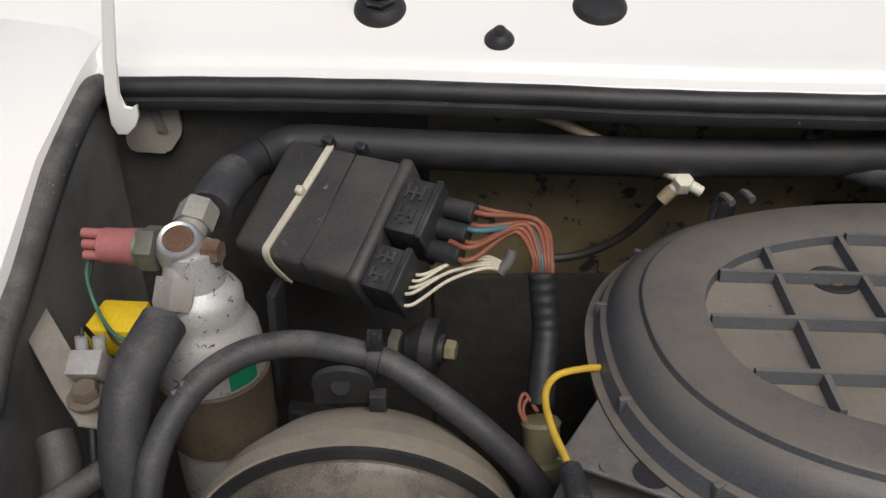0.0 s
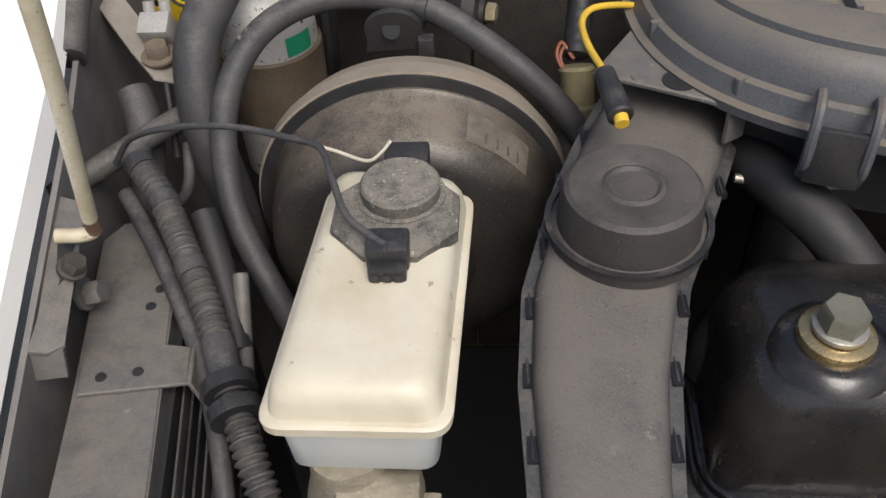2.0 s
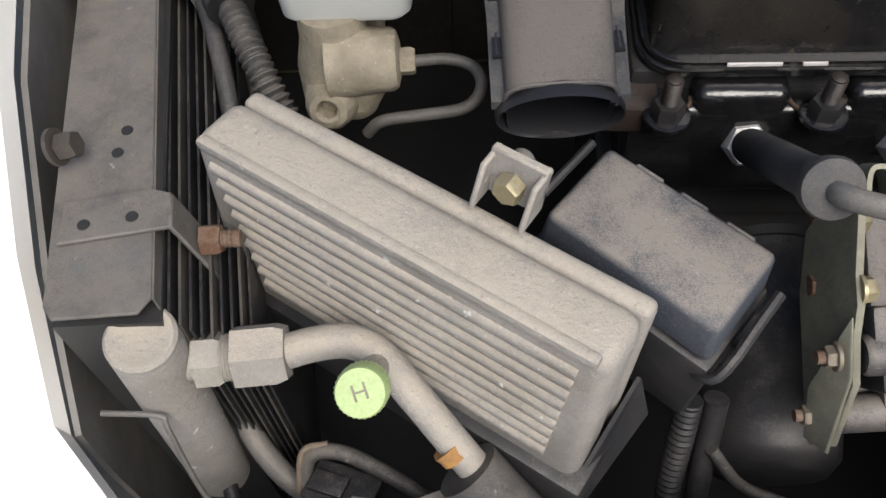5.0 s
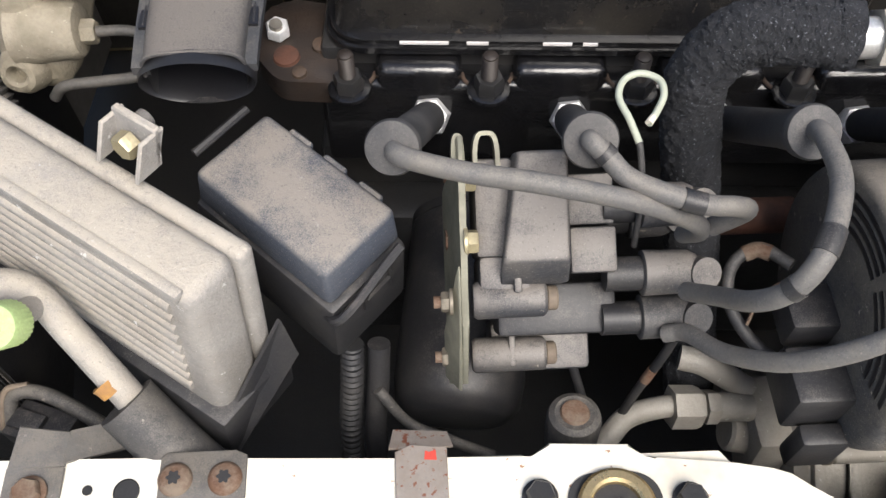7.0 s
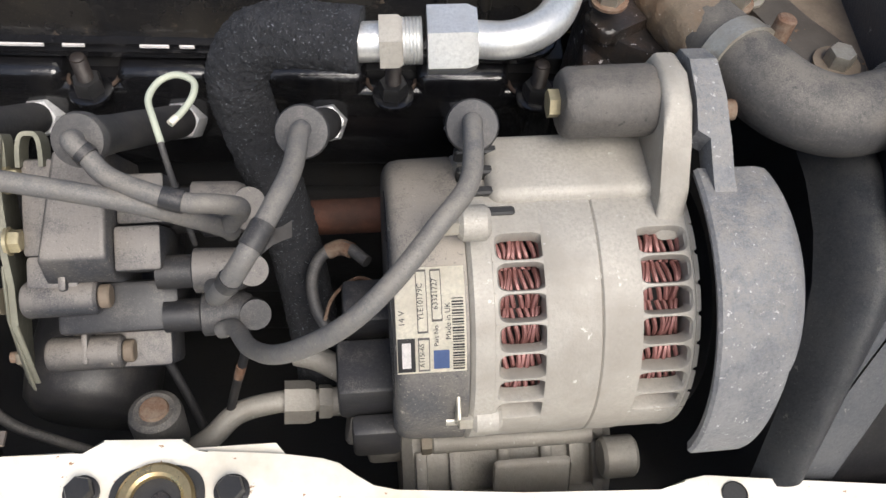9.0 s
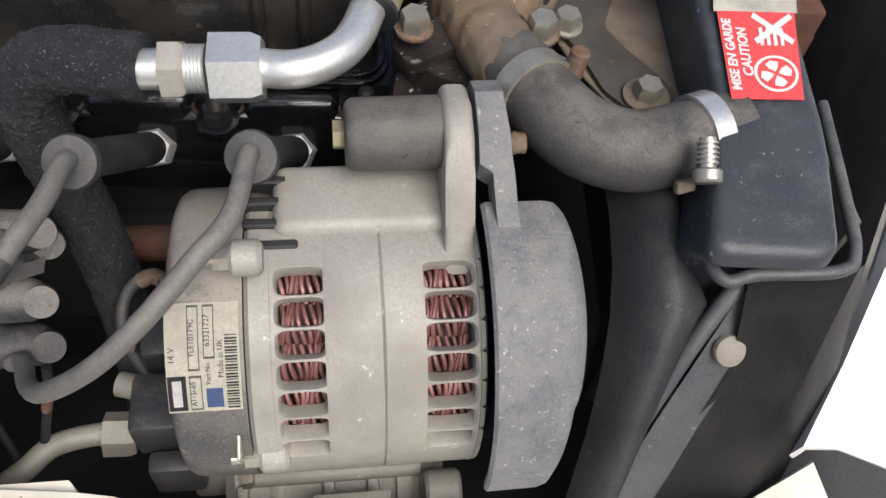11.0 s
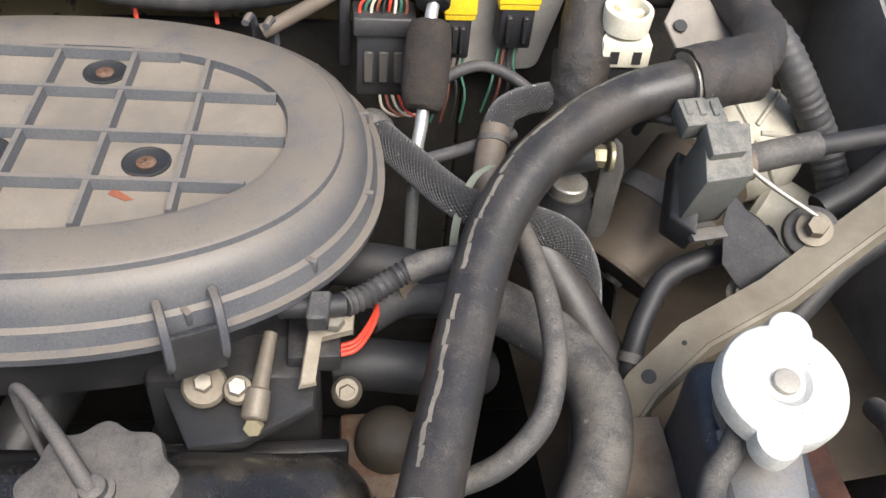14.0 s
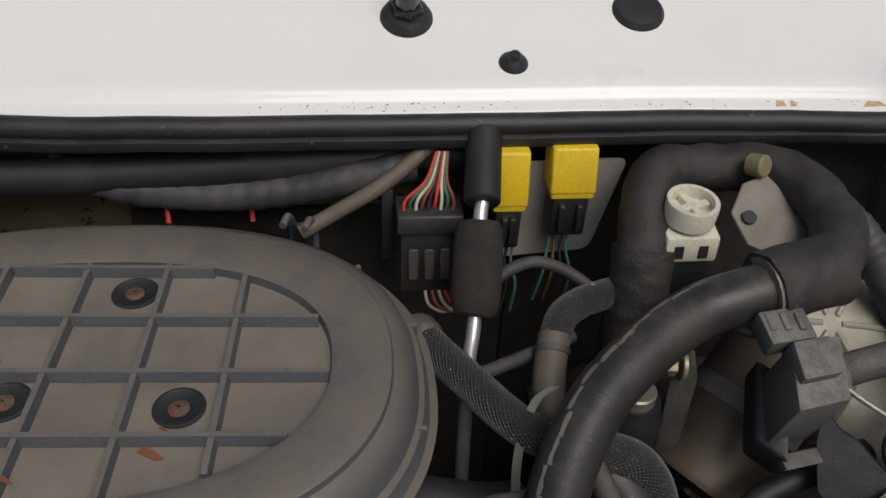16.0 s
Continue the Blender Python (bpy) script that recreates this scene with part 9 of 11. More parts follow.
# ---- bulkhead fittings ----
def build_bulkhead_things():
    t = thing("washer_tube", (0.14, 0.47, 0.74), "yellowed washer tubing with a white tee joint", "washer tube")
    c = Vector((0.1490, 0.4760, 0.7338))
    wire(t, [(0.060, 0.506, 0.7650), (0.074, 0.500, 0.7620), (0.095, 0.494, 0.7545), (0.118, 0.486, 0.7465), (0.136, 0.480, 0.7405)], 0.0033, "translucent", "tube", "brown stained tube", 12)
    wire(t, [(0.1430, 0.4745, 0.7275), (0.140, 0.480, 0.719), (0.132, 0.488, 0.700), (0.120, 0.496, 0.680), (0.102, 0.500, 0.666), (0.080, 0.502, 0.659), (0.060, 0.505, 0.660)], 0.0030, "hose_black", "lower_tube", "dark stained tube", 12)
    b = bm_new()
    a = (Vector((0.136, 0.480, 0.7405)) - c).normalized()
    rod(b, c - a * 0.014, c + a * 0.012, 0.0036, 14)
    dn = (Vector((0.1430, 0.4745, 0.7275)) - c).normalized()
    rod(b, c, c + dn * 0.010, 0.0036, 14)
    hexa(b, c - Vector((0, 0, 0.0045)), (0, -0.5, 0.85), 0.0110, 0.009)
    part("tee", b, "white_plastic", t, "white plastic tee")
    for q, d in ((c + a * 0.010, a), (c + dn * 0.008, dn)):
        b = bm_new()
        rod(b, q, q + d * 0.010, 0.0046, 14, 0.0042)
        part("collar", b, "translucent", t)
    # taped loom across the bulkhead
    L = thing("bulkhead_loom", (0.33, 0.49, 0.73), "grey taped wiring loom along the bulkhead", "wiring loom")
    pts = [(0.225, 0.500, 0.745), (0.248, 0.494, 0.739), (0.272, 0.490, 0.732), (0.311, 0.488, 0.728), (0.345, 0.486, 0.729), (0.379, 0.484, 0.734), (0.423, 0.482, 0.745), (0.45, 0.485, 0.75)]
    b = bm_new()
    tube(b, [(x, y - 0.006, z + 0.003) for x, y, z in pts], 0.0102, 18, 10, wave=0.0005, pitch=0.014)
    part("tape", b, "rubber_grey", L)
    for x in (0.292, 0.345):
        b = bm_new()
        rod(b, (x, 0.484, 0.722), (x + 0.001, 0.478, 0.712), 0.0016, 8)
        part("lead", b, "red_wire", L, "short red lead")
    # vent tube to the lid corner
    v = thing("breather_pipe", (0.43, 0.46, 0.75), "brown grey breather pipe rising to the scuttle", "pipe")
    wire(v, [(0.378, 0.452, 0.722), (0.398, 0.458, 0.731), (0.425, 0.463, 0.746), (0.445, 0.470, 0.7590), (0.462, 0.482, 0.7690)], 0.0050, "tan_dark", "pipe", "", 14)
    # left foam strip, hinge and plates
    for sx in (-1, 1):
        x = -0.1800 if sx < 0 else 0.777
        h = thing("hinge", (x, 0.497, 0.76), "white painted curved bonnet hinge arm", "hinge", "bonnet hinges")
        b = bm_new()
        out = [(-0.192, 0.880), (-0.187, 0.880), (-0.187, 0.843), (-0.193, 0.809), (-0.1965, 0.786), (-0.1945, 0.7775), (-0.190, 0.7765), (-0.186, 0.780), (-0.1862, 0.772), (-0.1895, 0.7655), (-0.1955, 0.760), (-0.2015, 0.7602), (-0.2045, 0.767), (-0.2035, 0.788), (-0.2005, 0.809), (-0.193, 0.843)]
        prism(b, [((q if sx < 0 else 0.585 - q), 0.488 if sx < 0 else 0.470, z - (0.0 if sx < 0 else 0.004)) for q, z in out], (0, 0.0032, 0), 0.0008, 2)
        part("arm", b, "white_paint", h)
    p = thing("hinge_mount", (-0.185, 0.512, 0.75), "dusty pale hinge mounting plate on the bulkhead", "bracket")
    b = bm_new()
    prism(b, rounded([(-0.206, 0.516, 0.772), (-0.170, 0.516, 0.772), (-0.169, 0.516, 0.750), (-0.180, 0.514, 0.736), (-0.206, 0.514, 0.738)], 0.005), (0, -0.004, 0), 0.0012, 2)
    part("plate", b, "inner_light", p)
    b = bm_new()
    block(b, (-0.184, 0.509, 0.752), (0.006, 0, 0), (0, 0.002, 0), (-0.004, 0, 0.016))
    part("pin", b, "grey_metal", p)
    # near-black sheets added over the bulkhead wherever it looks dark
    q = thing("bulkhead_dark_sheets", (-0.12, 0.515, 0.65), "near-black sheets added over parts of the bulkhead", "sound pad")
    b = bm_new()
    cuboid(b, (-0.235, 0.518, 0.19), (-0.01, 0.5255, 0.772), 0.003)
    part("pad", b, "bulkhead_black", q)
    b = bm_new()
    cuboid(b, (-0.008, 0.518, 0.19), (0.255, 0.5255, 0.632), 0.003)
    part("lower_pad", b, "bulkhead_black", q)
    b = bm_new()
    cuboid(b, (0.257, 0.518, 0.19), (0.525, 0.5255, 0.692), 0.003)
    part("lower_pad", b, "bulkhead_black", q)
    b = bm_new()
    cuboid(b, (0.527, 0.518, 0.19), (0.798, 0.5255, 0.772), 0.003)
    part("side_pad", b, "bulkhead_black", q)
    # jets and grommets on the scuttle
    for x, y, z in ((0.036, 0.5325, 0.8045), (0.514, 0.5160, 0.8040)):
        j = thing("washer_jet", (x, y, z), "small black rubber washer jet on the scuttle", "washer jet", "washer jets")
        b = bm_new()
        lathe(b, (x, y, z - 0.0005), (0, -0.40, 0.92), [(0, 0.0098), (0.002, 0.0094), (0.0045, 0.0075), (0.007, 0.0045), (0.009, 0.0042), (0.0105, 0.0030)], 28)
        part("nozzle", b, "plastic", j)
    for x, y, z, spindle in ((-0.041, 0.561, 0.8160, True), (0.102, 0.557, 0.8180, False), (0.448, 0.552, 0.8190, True), (0.604, 0.558, 0.8215, False)):
        g = thing("wiper_spindle" if spindle else "rubber_plug", (x, y, z), "black wiper spindle seat with a nut" if spindle else "round black rubber plug in the scuttle", "wiper spindle" if spindle else "rubber plug")
        b = bm_new()
        lathe(b, (x, y, z - 0.0010), (0, -0.40, 0.92), [(0, 0.0175), (0.002, 0.0172), (0.006, 0.0150), (0.008, 0.0125)] if spindle else [(0, 0.0180), (0.002, 0.0176), (0.005, 0.0150), (0.006, 0.008), (0.0060, 0.0)], 32, capped=spindle)
        part("seat", b, "rubber", g)
        if spindle:
            b = bm_new()
            hexa(b, (x, y - 0.0030, z + 0.0062), (0, -0.40, 0.92), 0.0185, 0.006, 0.2)
            part("nut", b, "engine", g)
            b = bm_new()
            rod(b, (x, y - 0.005, z + 0.0113), (x, y - 0.0125, z + 0.0300), 0.0075, 20, chamfer=0.001)
            part("spindle", b, "engine", g)


M["tan_dark"] = material("brown_grey_tube", (0.16, 0.13, 0.10), 0.55, dirt=(0.10, 0.08, 0.06), amount=0.4, size=50, bump=0.08)
M["bulkhead_black"] = material("rough_near_black", (0.030, 0.027, 0.023), 0.95, dirt=(0.05, 0.045, 0.038), amount=0.5, size=60, bump=0.8, grain=500)
build_bulkhead_things()


# ---- nearside rear: relays, plugs, motor, hoses ----
M["canister"] = material("brown_stained_canister", (0.12, 0.095, 0.068), 0.5, metal=0.3, dirt=(0.055, 0.042, 0.03), amount=0.5, size=14, bump=0.1, fine=0.4)
M["brown_plate"] = material("oily_brown_plate", (0.058, 0.047, 0.035), 0.6, dirt=(0.03, 0.025, 0.02), amount=0.5, size=40, bump=0.15)
M["motor"] = material("pale_zinc_casting", (0.42, 0.40, 0.33), 0.55, metal=0.2, dirt=(0.26, 0.235, 0.18), amount=0.5, size=35, bump=0.2)
M["brown_floor"] = material("dusty_brown_panel", (0.19, 0.155, 0.115), 0.75, dirt=(0.10, 0.082, 0.062), amount=0.5, size=12, bump=0.15, fine=0.5)
M["pale_band"] = material("pale_green_grey_band", (0.42, 0.45, 0.36), 0.5, dirt=(0.33, 0.34, 0.27), amount=0.3, size=60, bump=0.02, fine=0.4)
M["strut"] = material("dusty_cream_strut", (0.40, 0.36, 0.28), 0.6, dirt=(0.25, 0.21, 0.16), amount=0.45, size=30, bump=0.1, fine=0.5)
M["clear_tape"] = material("dull_clear_tape", (0.16, 0.15, 0.14), 0.3, dirt=(0.08, 0.075, 0.07), amount=0.4, size=60, bump=0.05)
M["red_paint"] = material("red_paint_spot", (0.55, 0.06, 0.04), 0.5, bump=0.05)
M["rust_plate"] = material("rust_speckled_plate", (0.25, 0.225, 0.20), 0.65, dirt=(0.17, 0.13, 0.10), amount=0.5, size=40, bump=0.2, spots=(0.16, 0.055, 0.03), spot_amount=0.45)


def braided(parent, pts, r, name="braided_hose"):
    """A hose under a woven sleeve: two families of fine raised threads round the tube."""
    wire(parent, pts, r, "braid", name, "", 24, 12)
    sp = smooth_path(pts, 40)
    out, s = [], 0.0
    u = None
    for i, c in enumerate(sp):
        d = (sp[min(i + 1, len(sp) - 1)] - sp[max(i - 1, 0)]).normalized()
        u = frame_of(d)[0] if u is None else (u - d * u.dot(d)).normalized()
        s += (c - sp[i - 1]).length if i else 0.0
        out.append((c, u.copy(), d.cross(u), s))
    b = bm_new()
    for way in (-1, 1):
        for k in range(24):
            rows = []
            for c, uu, vv, ss in out[::2]:
                a = 2 * math.pi * k / 24 + way * ss / r * 0.8
                rows.append([b.verts.new(c + (uu * math.cos(a + e) + vv * math.sin(a + e)) * (r + h)) for e, h in ((-0.028, 0.0), (0, 0.0005 + 0.0001 * way), (0.028, 0.0))])
            for r0, r1 in zip(rows, rows[1:]):
                for i in range(2):
                    b.faces.new((r0[i], r0[i + 1], r1[i + 1], r1[i]))
    tagged(part("braid_threads", b, "braid_thread", parent), kind="stuff")


M["braid_thread"] = material("grey_braid_thread", (0.075, 0.075, 0.076), 0.6, dirt=(0.05, 0.05, 0.05), amount=0.4, size=60, bump=0.1, spots=(0.42, 0.40, 0.37), spot_amount=0.22)


def build_rear_right():
    # large plug with coloured leads
    t = thing("multi_plug", (0.457, 0.446, 0.71), "large black multi-pin plug with coloured leads", "wiring plug")
    b = bm_new()
    block(b, (0.439, 0.436, 0.684), (0.036, 0, 0), (0.002, 0.020, 0), (0, 0.006, 0.044), 0.002, 2)
    sh = part("shell", b, "plastic", t)
    for k in range(3):
        b = bm_new()
        block(b, (0.444 + 0.010 * k, 0.4345, 0.695), (0.0065, 0, 0), (0, 0.002, 0), (0, 0.003, 0.022), 0.0008, 1)
        part("latch", b, "plastic_dust", sh)
    b = bm_new()
    block(b, (0.437, 0.438, 0.728), (0.041, 0, 0), (0, 0.024, 0), (0, 0.003, 0.012), 0.0015, 2)
    part("collar", b, "plastic", t)
    cols = ("red_wire", "green_wire", "white_wire", "orange_wire", "rubber", "red_wire", "white_wire", "green_wire", "orange_wire")
    for k, m in enumerate(cols):
        x = 0.4415 + 0.0037 * k
        wire(t, [(x, 0.448 + 0.004 * (k % 2), 0.736), (x + 0.001, 0.450, 0.746), (0.455 + 0.0016 * k, 0.455, 0.757), (0.462 + 0.0008 * k, 0.464, 0.772)], 0.0011, m, "lead")
    for k, m in enumerate(("white_wire", "orange_wire", "white_wire", "red_wire")):
        wire(t, [(0.455 + 0.004 * k, 0.440, 0.686), (0.458 + 0.005 * k, 0.432, 0.676), (0.470 + 0.004 * k, 0.430, 0.672), (0.482 + 0.002 * k, 0.436, 0.682)], 0.0011, m, "lead")
    b = bm_new()
    cuboid(b, (0.428, 0.462, 0.690), (0.436, 0.486, 0.745), 0.002)
    part("holder", b, "plastic", t, "black plug holder")
    # silver rod with two sleeves
    s = thing("clutch_cable", (0.479, 0.39, 0.75), "bright steel rod carrying two black sleeves", "cable")
    wire(s, [(0.4875, 0.4360, 0.7545), (0.4852, 0.4260, 0.7450), (0.4795, 0.3850, 0.7055), (0.4760, 0.3720, 0.6900), (0.4740, 0.3600, 0.6720), (0.473, 0.350, 0.640), (0.473, 0.345, 0.60)], 0.0042, "alu_bright", "rod", "", 16)
    b = bm_new()
    rod(b, (0.4920, 0.4760, 0.7775), (0.4870, 0.4345, 0.7540), 0.0112, 26, chamfer=0.0012)
    part("upper_sleeve", b, "rubber", s)
    b = bm_new()
    lathe(b, (0.4850, 0.4265, 0.7455), Vector((0.4797, 0.3865, 0.7065)) - Vector((0.4850, 0.4265, 0.7455)), [(0, 0.0125), (0.003, 0.0140), (0.016, 0.0150), (0.038, 0.0152), (0.048, 0.0142), (0.054, 0.0125), (0.056, 0.0100)], 28)
    for vv in b.verts:
        vv.co += noise.noise_vector(vv.co * 200) * 0.0006
    part("foam_sleeve", b, "foam_brown", s, "crumbling brown-black foam sleeve")
    # relays on their sockets
    for x0, x1, z0, z1, yy in ((0.4975, 0.5205, 0.7350, 0.7705, 0.4550), (0.5345, 0.5640, 0.7420, 0.7715, 0.4580)):
        r = thing("relay", ((x0 + x1) / 2, yy, z0), "bright yellow relay in a black socket", "relay", "yellow relays")
        b = bm_new()
        block(b, (x0, yy, z0), (x1 - x0, 0, 0), (0, 0.024, 0), (0, 0.008, z1 - z0), 0.0018, 3)
        part("case", b, "yellow", r)
        b = bm_new()
        cuboid(b, (x0 + 0.001, yy + 0.001, z0 - 0.004), (x1 - 0.001, yy + 0.025, z0 + 0.0005), 0.0008, 1)
        part("rim", b, "yellow", r)
        b = bm_new()
        cuboid(b, (x0 + 0.003, yy + 0.002, z0 - 0.034), (x1 - 0.003, yy + 0.024, z0 - 0.004), 0.002)
        cuboid(b, (x0 + 0.007, yy - 0.002, z0 - 0.028), (x0 + 0.011, yy + 0.004, z0 - 0.008), 0.0008, 1)
        cuboid(b, (x1 - 0.011, yy - 0.002, z0 - 0.028), (x1 - 0.007, yy + 0.004, z0 - 0.008), 0.0008, 1)
        so = part("socket", b, "plastic", r, "black relay socket")
        for k, m in enumerate(("green_wire", "brown_wire", "rubber", "green_wire")):
            x = x0 + 0.006 + 0.0042 * k
            wire(so, [(x, yy + 0.008 + 0.003 * (k % 2), z0 - 0.032), (x - 0.002, yy + 0.004, z0 - 0.046), (x - 0.005 + 0.002 * k, yy - 0.004, z0 - 0.060), (x - 0.010 + 0.003 * k, yy - 0.006, z0 - 0.082)], 0.0010, m, "lead")
    p = thing("relay_plate", (0.545, 0.484, 0.70), "plain grey steel plate behind the relays", "plate")
    b = bm_new()
    prism(b, rounded([(0.505, 0.484, 0.672), (0.574, 0.484, 0.678), (0.590, 0.484, 0.752), (0.507, 0.484, 0.750)], 0.006), (0, 0.002, 0), 0.0006, 1)
    part("plate", b, "plate_grey", p)
    # thick black lead sweeping below the relays
    w = thing("battery_lead", (0.53, 0.44, 0.70), "thick black lead sweeping below the relays", "wire")
    wire(w, [(0.488, 0.400, 0.715), (0.500, 0.414, 0.716), (0.520, 0.422, 0.718), (0.540, 0.420, 0.712), (0.560, 0.412, 0.700), (0.572, 0.405, 0.690)], 0.0040, "rubber_grey", "lead")
    wire(w, [(0.480, 0.352, 0.695), (0.500, 0.362, 0.694), (0.522, 0.374, 0.692), (0.540, 0.385, 0.690)], 0.0042, "rubber_grey", "lead")
    # braided hoses
    h = thing("fuel_hose", (0.51, 0.33, 0.69), "black woven-braid fuel hose bending down", "hose")
    braided(h, [(0.448, 0.392, 0.690), (0.458, 0.375, 0.690), (0.474, 0.350, 0.691), (0.489, 0.325, 0.693), (0.504, 0.308, 0.694), (0.522, 0.301, 0.693), (0.541, 0.300, 0.688), (0.557, 0.299, 0.680), (0.568, 0.295, 0.667), (0.574, 0.288, 0.650), (0.577, 0.280, 0.625), (0.578, 0.275, 0.600)], 0.0102)
    b = bm_new()
    lathe(b, (0.4455, 0.398, 0.689), (0.45, -0.89, 0.05), [(0, 0.0108), (0.004, 0.0124), (0.014, 0.0124), (0.016, 0.011)], 28)
    part("end_sleeve", b, "hose", h)
    h = thing("fuel_return_hose", (0.54, 0.38, 0.70), "thinner braided hose joining a tan pipe", "hose")
    braided(h, [(0.574, 0.408, 0.706), (0.560, 0.400, 0.709), (0.543, 0.391, 0.711), (0.530, 0.380, 0.710), (0.523, 0.366, 0.703)], 0.0088)
    wire(h, [(0.524, 0.370, 0.706), (0.519, 0.352, 0.695), (0.517, 0.338, 0.686), (0.518, 0.322, 0.668), (0.520, 0.31, 0.640)], 0.0094, "tan_dark", "pipe", "dusty tan pipe end", 18)
    b = bm_new()
    lathe(b, (0.5225, 0.364, 0.702), (-0.2, -0.85, -0.5), [(0, 0.0094), (0, 0.0104), (0.004, 0.0104), (0.004, 0.0094)], 24)
    part("collar", b, "hose", h)
    k = thing("nylon_band", (0.50, 0.315, 0.69), "pale green-grey nylon band curving under the hose", "cable tie")
    b = bm_new()
    rows = []
    for c in smooth_path([(0.515, 0.325, 0.712), (0.505, 0.321, 0.707), (0.497, 0.310, 0.698), (0.492, 0.296, 0.686), (0.491, 0.286, 0.672)], 6):
        rows.append([b.verts.new(c + Vector((-0.0022, 0.001, 0))), b.verts.new(c + Vector((0.0022, -0.001, 0.001)))])
    for r0, r1 in zip(rows, rows[1:]):
        b.faces.new((*r0, *r1[::-1]))
    bmesh.ops.solidify(b, geom=list(b.faces), thickness=0.0014)
    part("band", b, "pale_band", k)
    # hoses below the thick hose
    e = thing("breather_hose", (0.53, 0.21, 0.69), "thin dusty grey breather hose looping below", "hose")
    wire(e, [(0.521, 0.305, 0.698), (0.5255, 0.290, 0.699), (0.5285, 0.273, 0.700), (0.5315, 0.250, 0.698), (0.533, 0.228, 0.696), (0.532, 0.200, 0.690), (0.523, 0.172, 0.680), (0.505, 0.158, 0.666), (0.486, 0.154, 0.655), (0.470, 0.156, 0.648)], 0.0064, "hose", "hose", "", 18, 10)
    wire(e, [(0.5205, 0.306, 0.6979), (0.5235, 0.296, 0.6987), (0.5255, 0.290, 0.699)], 0.0078, "hose_black", "end_sleeve", "black rubber end sleeve", 16)
    e = thing("coolant_hose", (0.575, 0.27, 0.63), "dusty black coolant hose between engine and wing", "hose")
    wire(e, [(0.530, 0.312, 0.672), (0.545, 0.302, 0.668), (0.560, 0.285, 0.652), (0.576, 0.264, 0.632), (0.590, 0.244, 0.612), (0.600, 0.228, 0.590), (0.606, 0.21, 0.55)], 0.0148, "hose_black", "hose", "", 26, 10)
    # engine mount with bracket
    m = thing("engine_mount", (0.58, 0.35, 0.66), "black engine mount with a steel bracket and bolt", "engine mount")
    b = bm_new()
    lathe(b, (0.5745, 0.353, 0.630), (0, 0, 1), [(0, 0.019), (0.03, 0.019), (0.034, 0.016), (0.040, 0.015)], 28)
    part("rubber_block", b, "rubber", m)
    b = bm_new()
    lathe(b, (0.5735, 0.352, 0.668), (0, 0, 1), [(0, 0.0120), (0.009, 0.0120), (0.010, 0.011)], 28)
    part("spacer", b, "steel", m)
    b = bm_new()
    pts = [(0.5955, 0.353, 0.711), (0.5985, 0.349, 0.709), (0.6005, 0.341, 0.696), (0.5975, 0.335, 0.660), (0.5900, 0.325, 0.600), (0.5840, 0.330, 0.600), (0.5890, 0.342, 0.660), (0.5905, 0.352, 0.700)]
    prism(b, pts, (0.0028, 0.001, 0), 0.0007, 1)
    part("bracket", b, "strap_dark", m)
    b = bm_new()
    hexa(b, (0.5905, 0.349, 0.7005), (-1, 0.1, 0), 0.0125, 0.008, 0.2)
    nu = part("nut", b, "brass", m)
    b = bm_new()
    lathe(b, (0.5955, 0.3485, 0.7005), (-1, 0.1, 0), [(0, 0.0095), (0.002, 0.0095), (0.0026, 0.009)], 24)
    part("washer", b, "brass", nu)
    b = bm_new()
    lathe(b, (0.584, 0.3495, 0.7005), (-1, 0.1, 0), [(0, 0.0042), (0.001, 0.0036), (0.002, 0.0042), (0.003, 0.0036), (0.004, 0.0042), (0.005, 0.0036), (0.008, 0.0038)], 14)
    part("stud", b, "steel", nu)
    b = bm_new()
    rod(b, (0.560, 0.356, 0.690), (0.586, 0.352, 0.700), 0.010, 20, chamfer=0.001)
    part("upper_arm", b, "rubber", m)
    # brown canister
    c = thing("vapour_canister", (0.66, 0.385, 0.57), "brown stained metal canister on its side", "canister")
    a = Vector((0.614, 0.471, 0.633)).normalized()
    o = Vector((0.6140, 0.3300, 0.6140))
    b = bm_new()
    lathe(b, o, a, [(0, 0.033), (0.001, 0.0372), (0.003, 0.0376), (0.005, 0.0362), (0.092, 0.0362), (0.098, 0.031)], 64)
    part("can", b, "canister", c)
    b = bm_new()
    lathe(b, o - a * 0.0035, a, [(0, 0.026), (0.0035, 0.0340)], 48)
    part("end_cap", b, "dark", c)
    b = bm_new()
    lathe(b, o - a * 0.007, a, [(0, 0.006), (0.004, 0.007)], 16)
    part("spigot", b, "steel", c)
    b = bm_new()
    lathe(b, o + a * 0.050, a, [(0, 0.0360), (0, 0.0370), (0.012, 0.0370), (0.012, 0.0360)], 64)
    part("strap", b, "grey_metal", c)
    # wiper motor dome and its plate
    d = thing("wiper_motor", (0.70, 0.40, 0.70), "pale zinc wiper motor gearbox with a ribbed dome", "wiper motor")
    ax = Vector((-0.10, -0.55, 0.75)).normalized()
    oo = Vector((0.706, 0.400, 0.672))
    b = bm_new()
    lathe(b, oo, ax, [(0, 0.043), (0.012, 0.043), (0.018, 0.040), (0.024, 0.034), (0.027, 0.022), (0.028, 0.0)], 48, capped=False)
    do = part("dome", b, "motor", d)
    u, v, w3 = frame_of(ax)
    for q in range(6):
        an = 2 * math.pi * q / 6
        b = bm_new()
        g = u * math.cos(an) + v * math.sin(an)
        tube(b, [oo + ax * 0.0275 + g * 0.006, oo + ax * 0.0272 + g * 0.021, oo + ax * 0.0245 + g * 0.033, oo + ax * 0.014 + g * 0.0415], 0.0020, 8, 4)
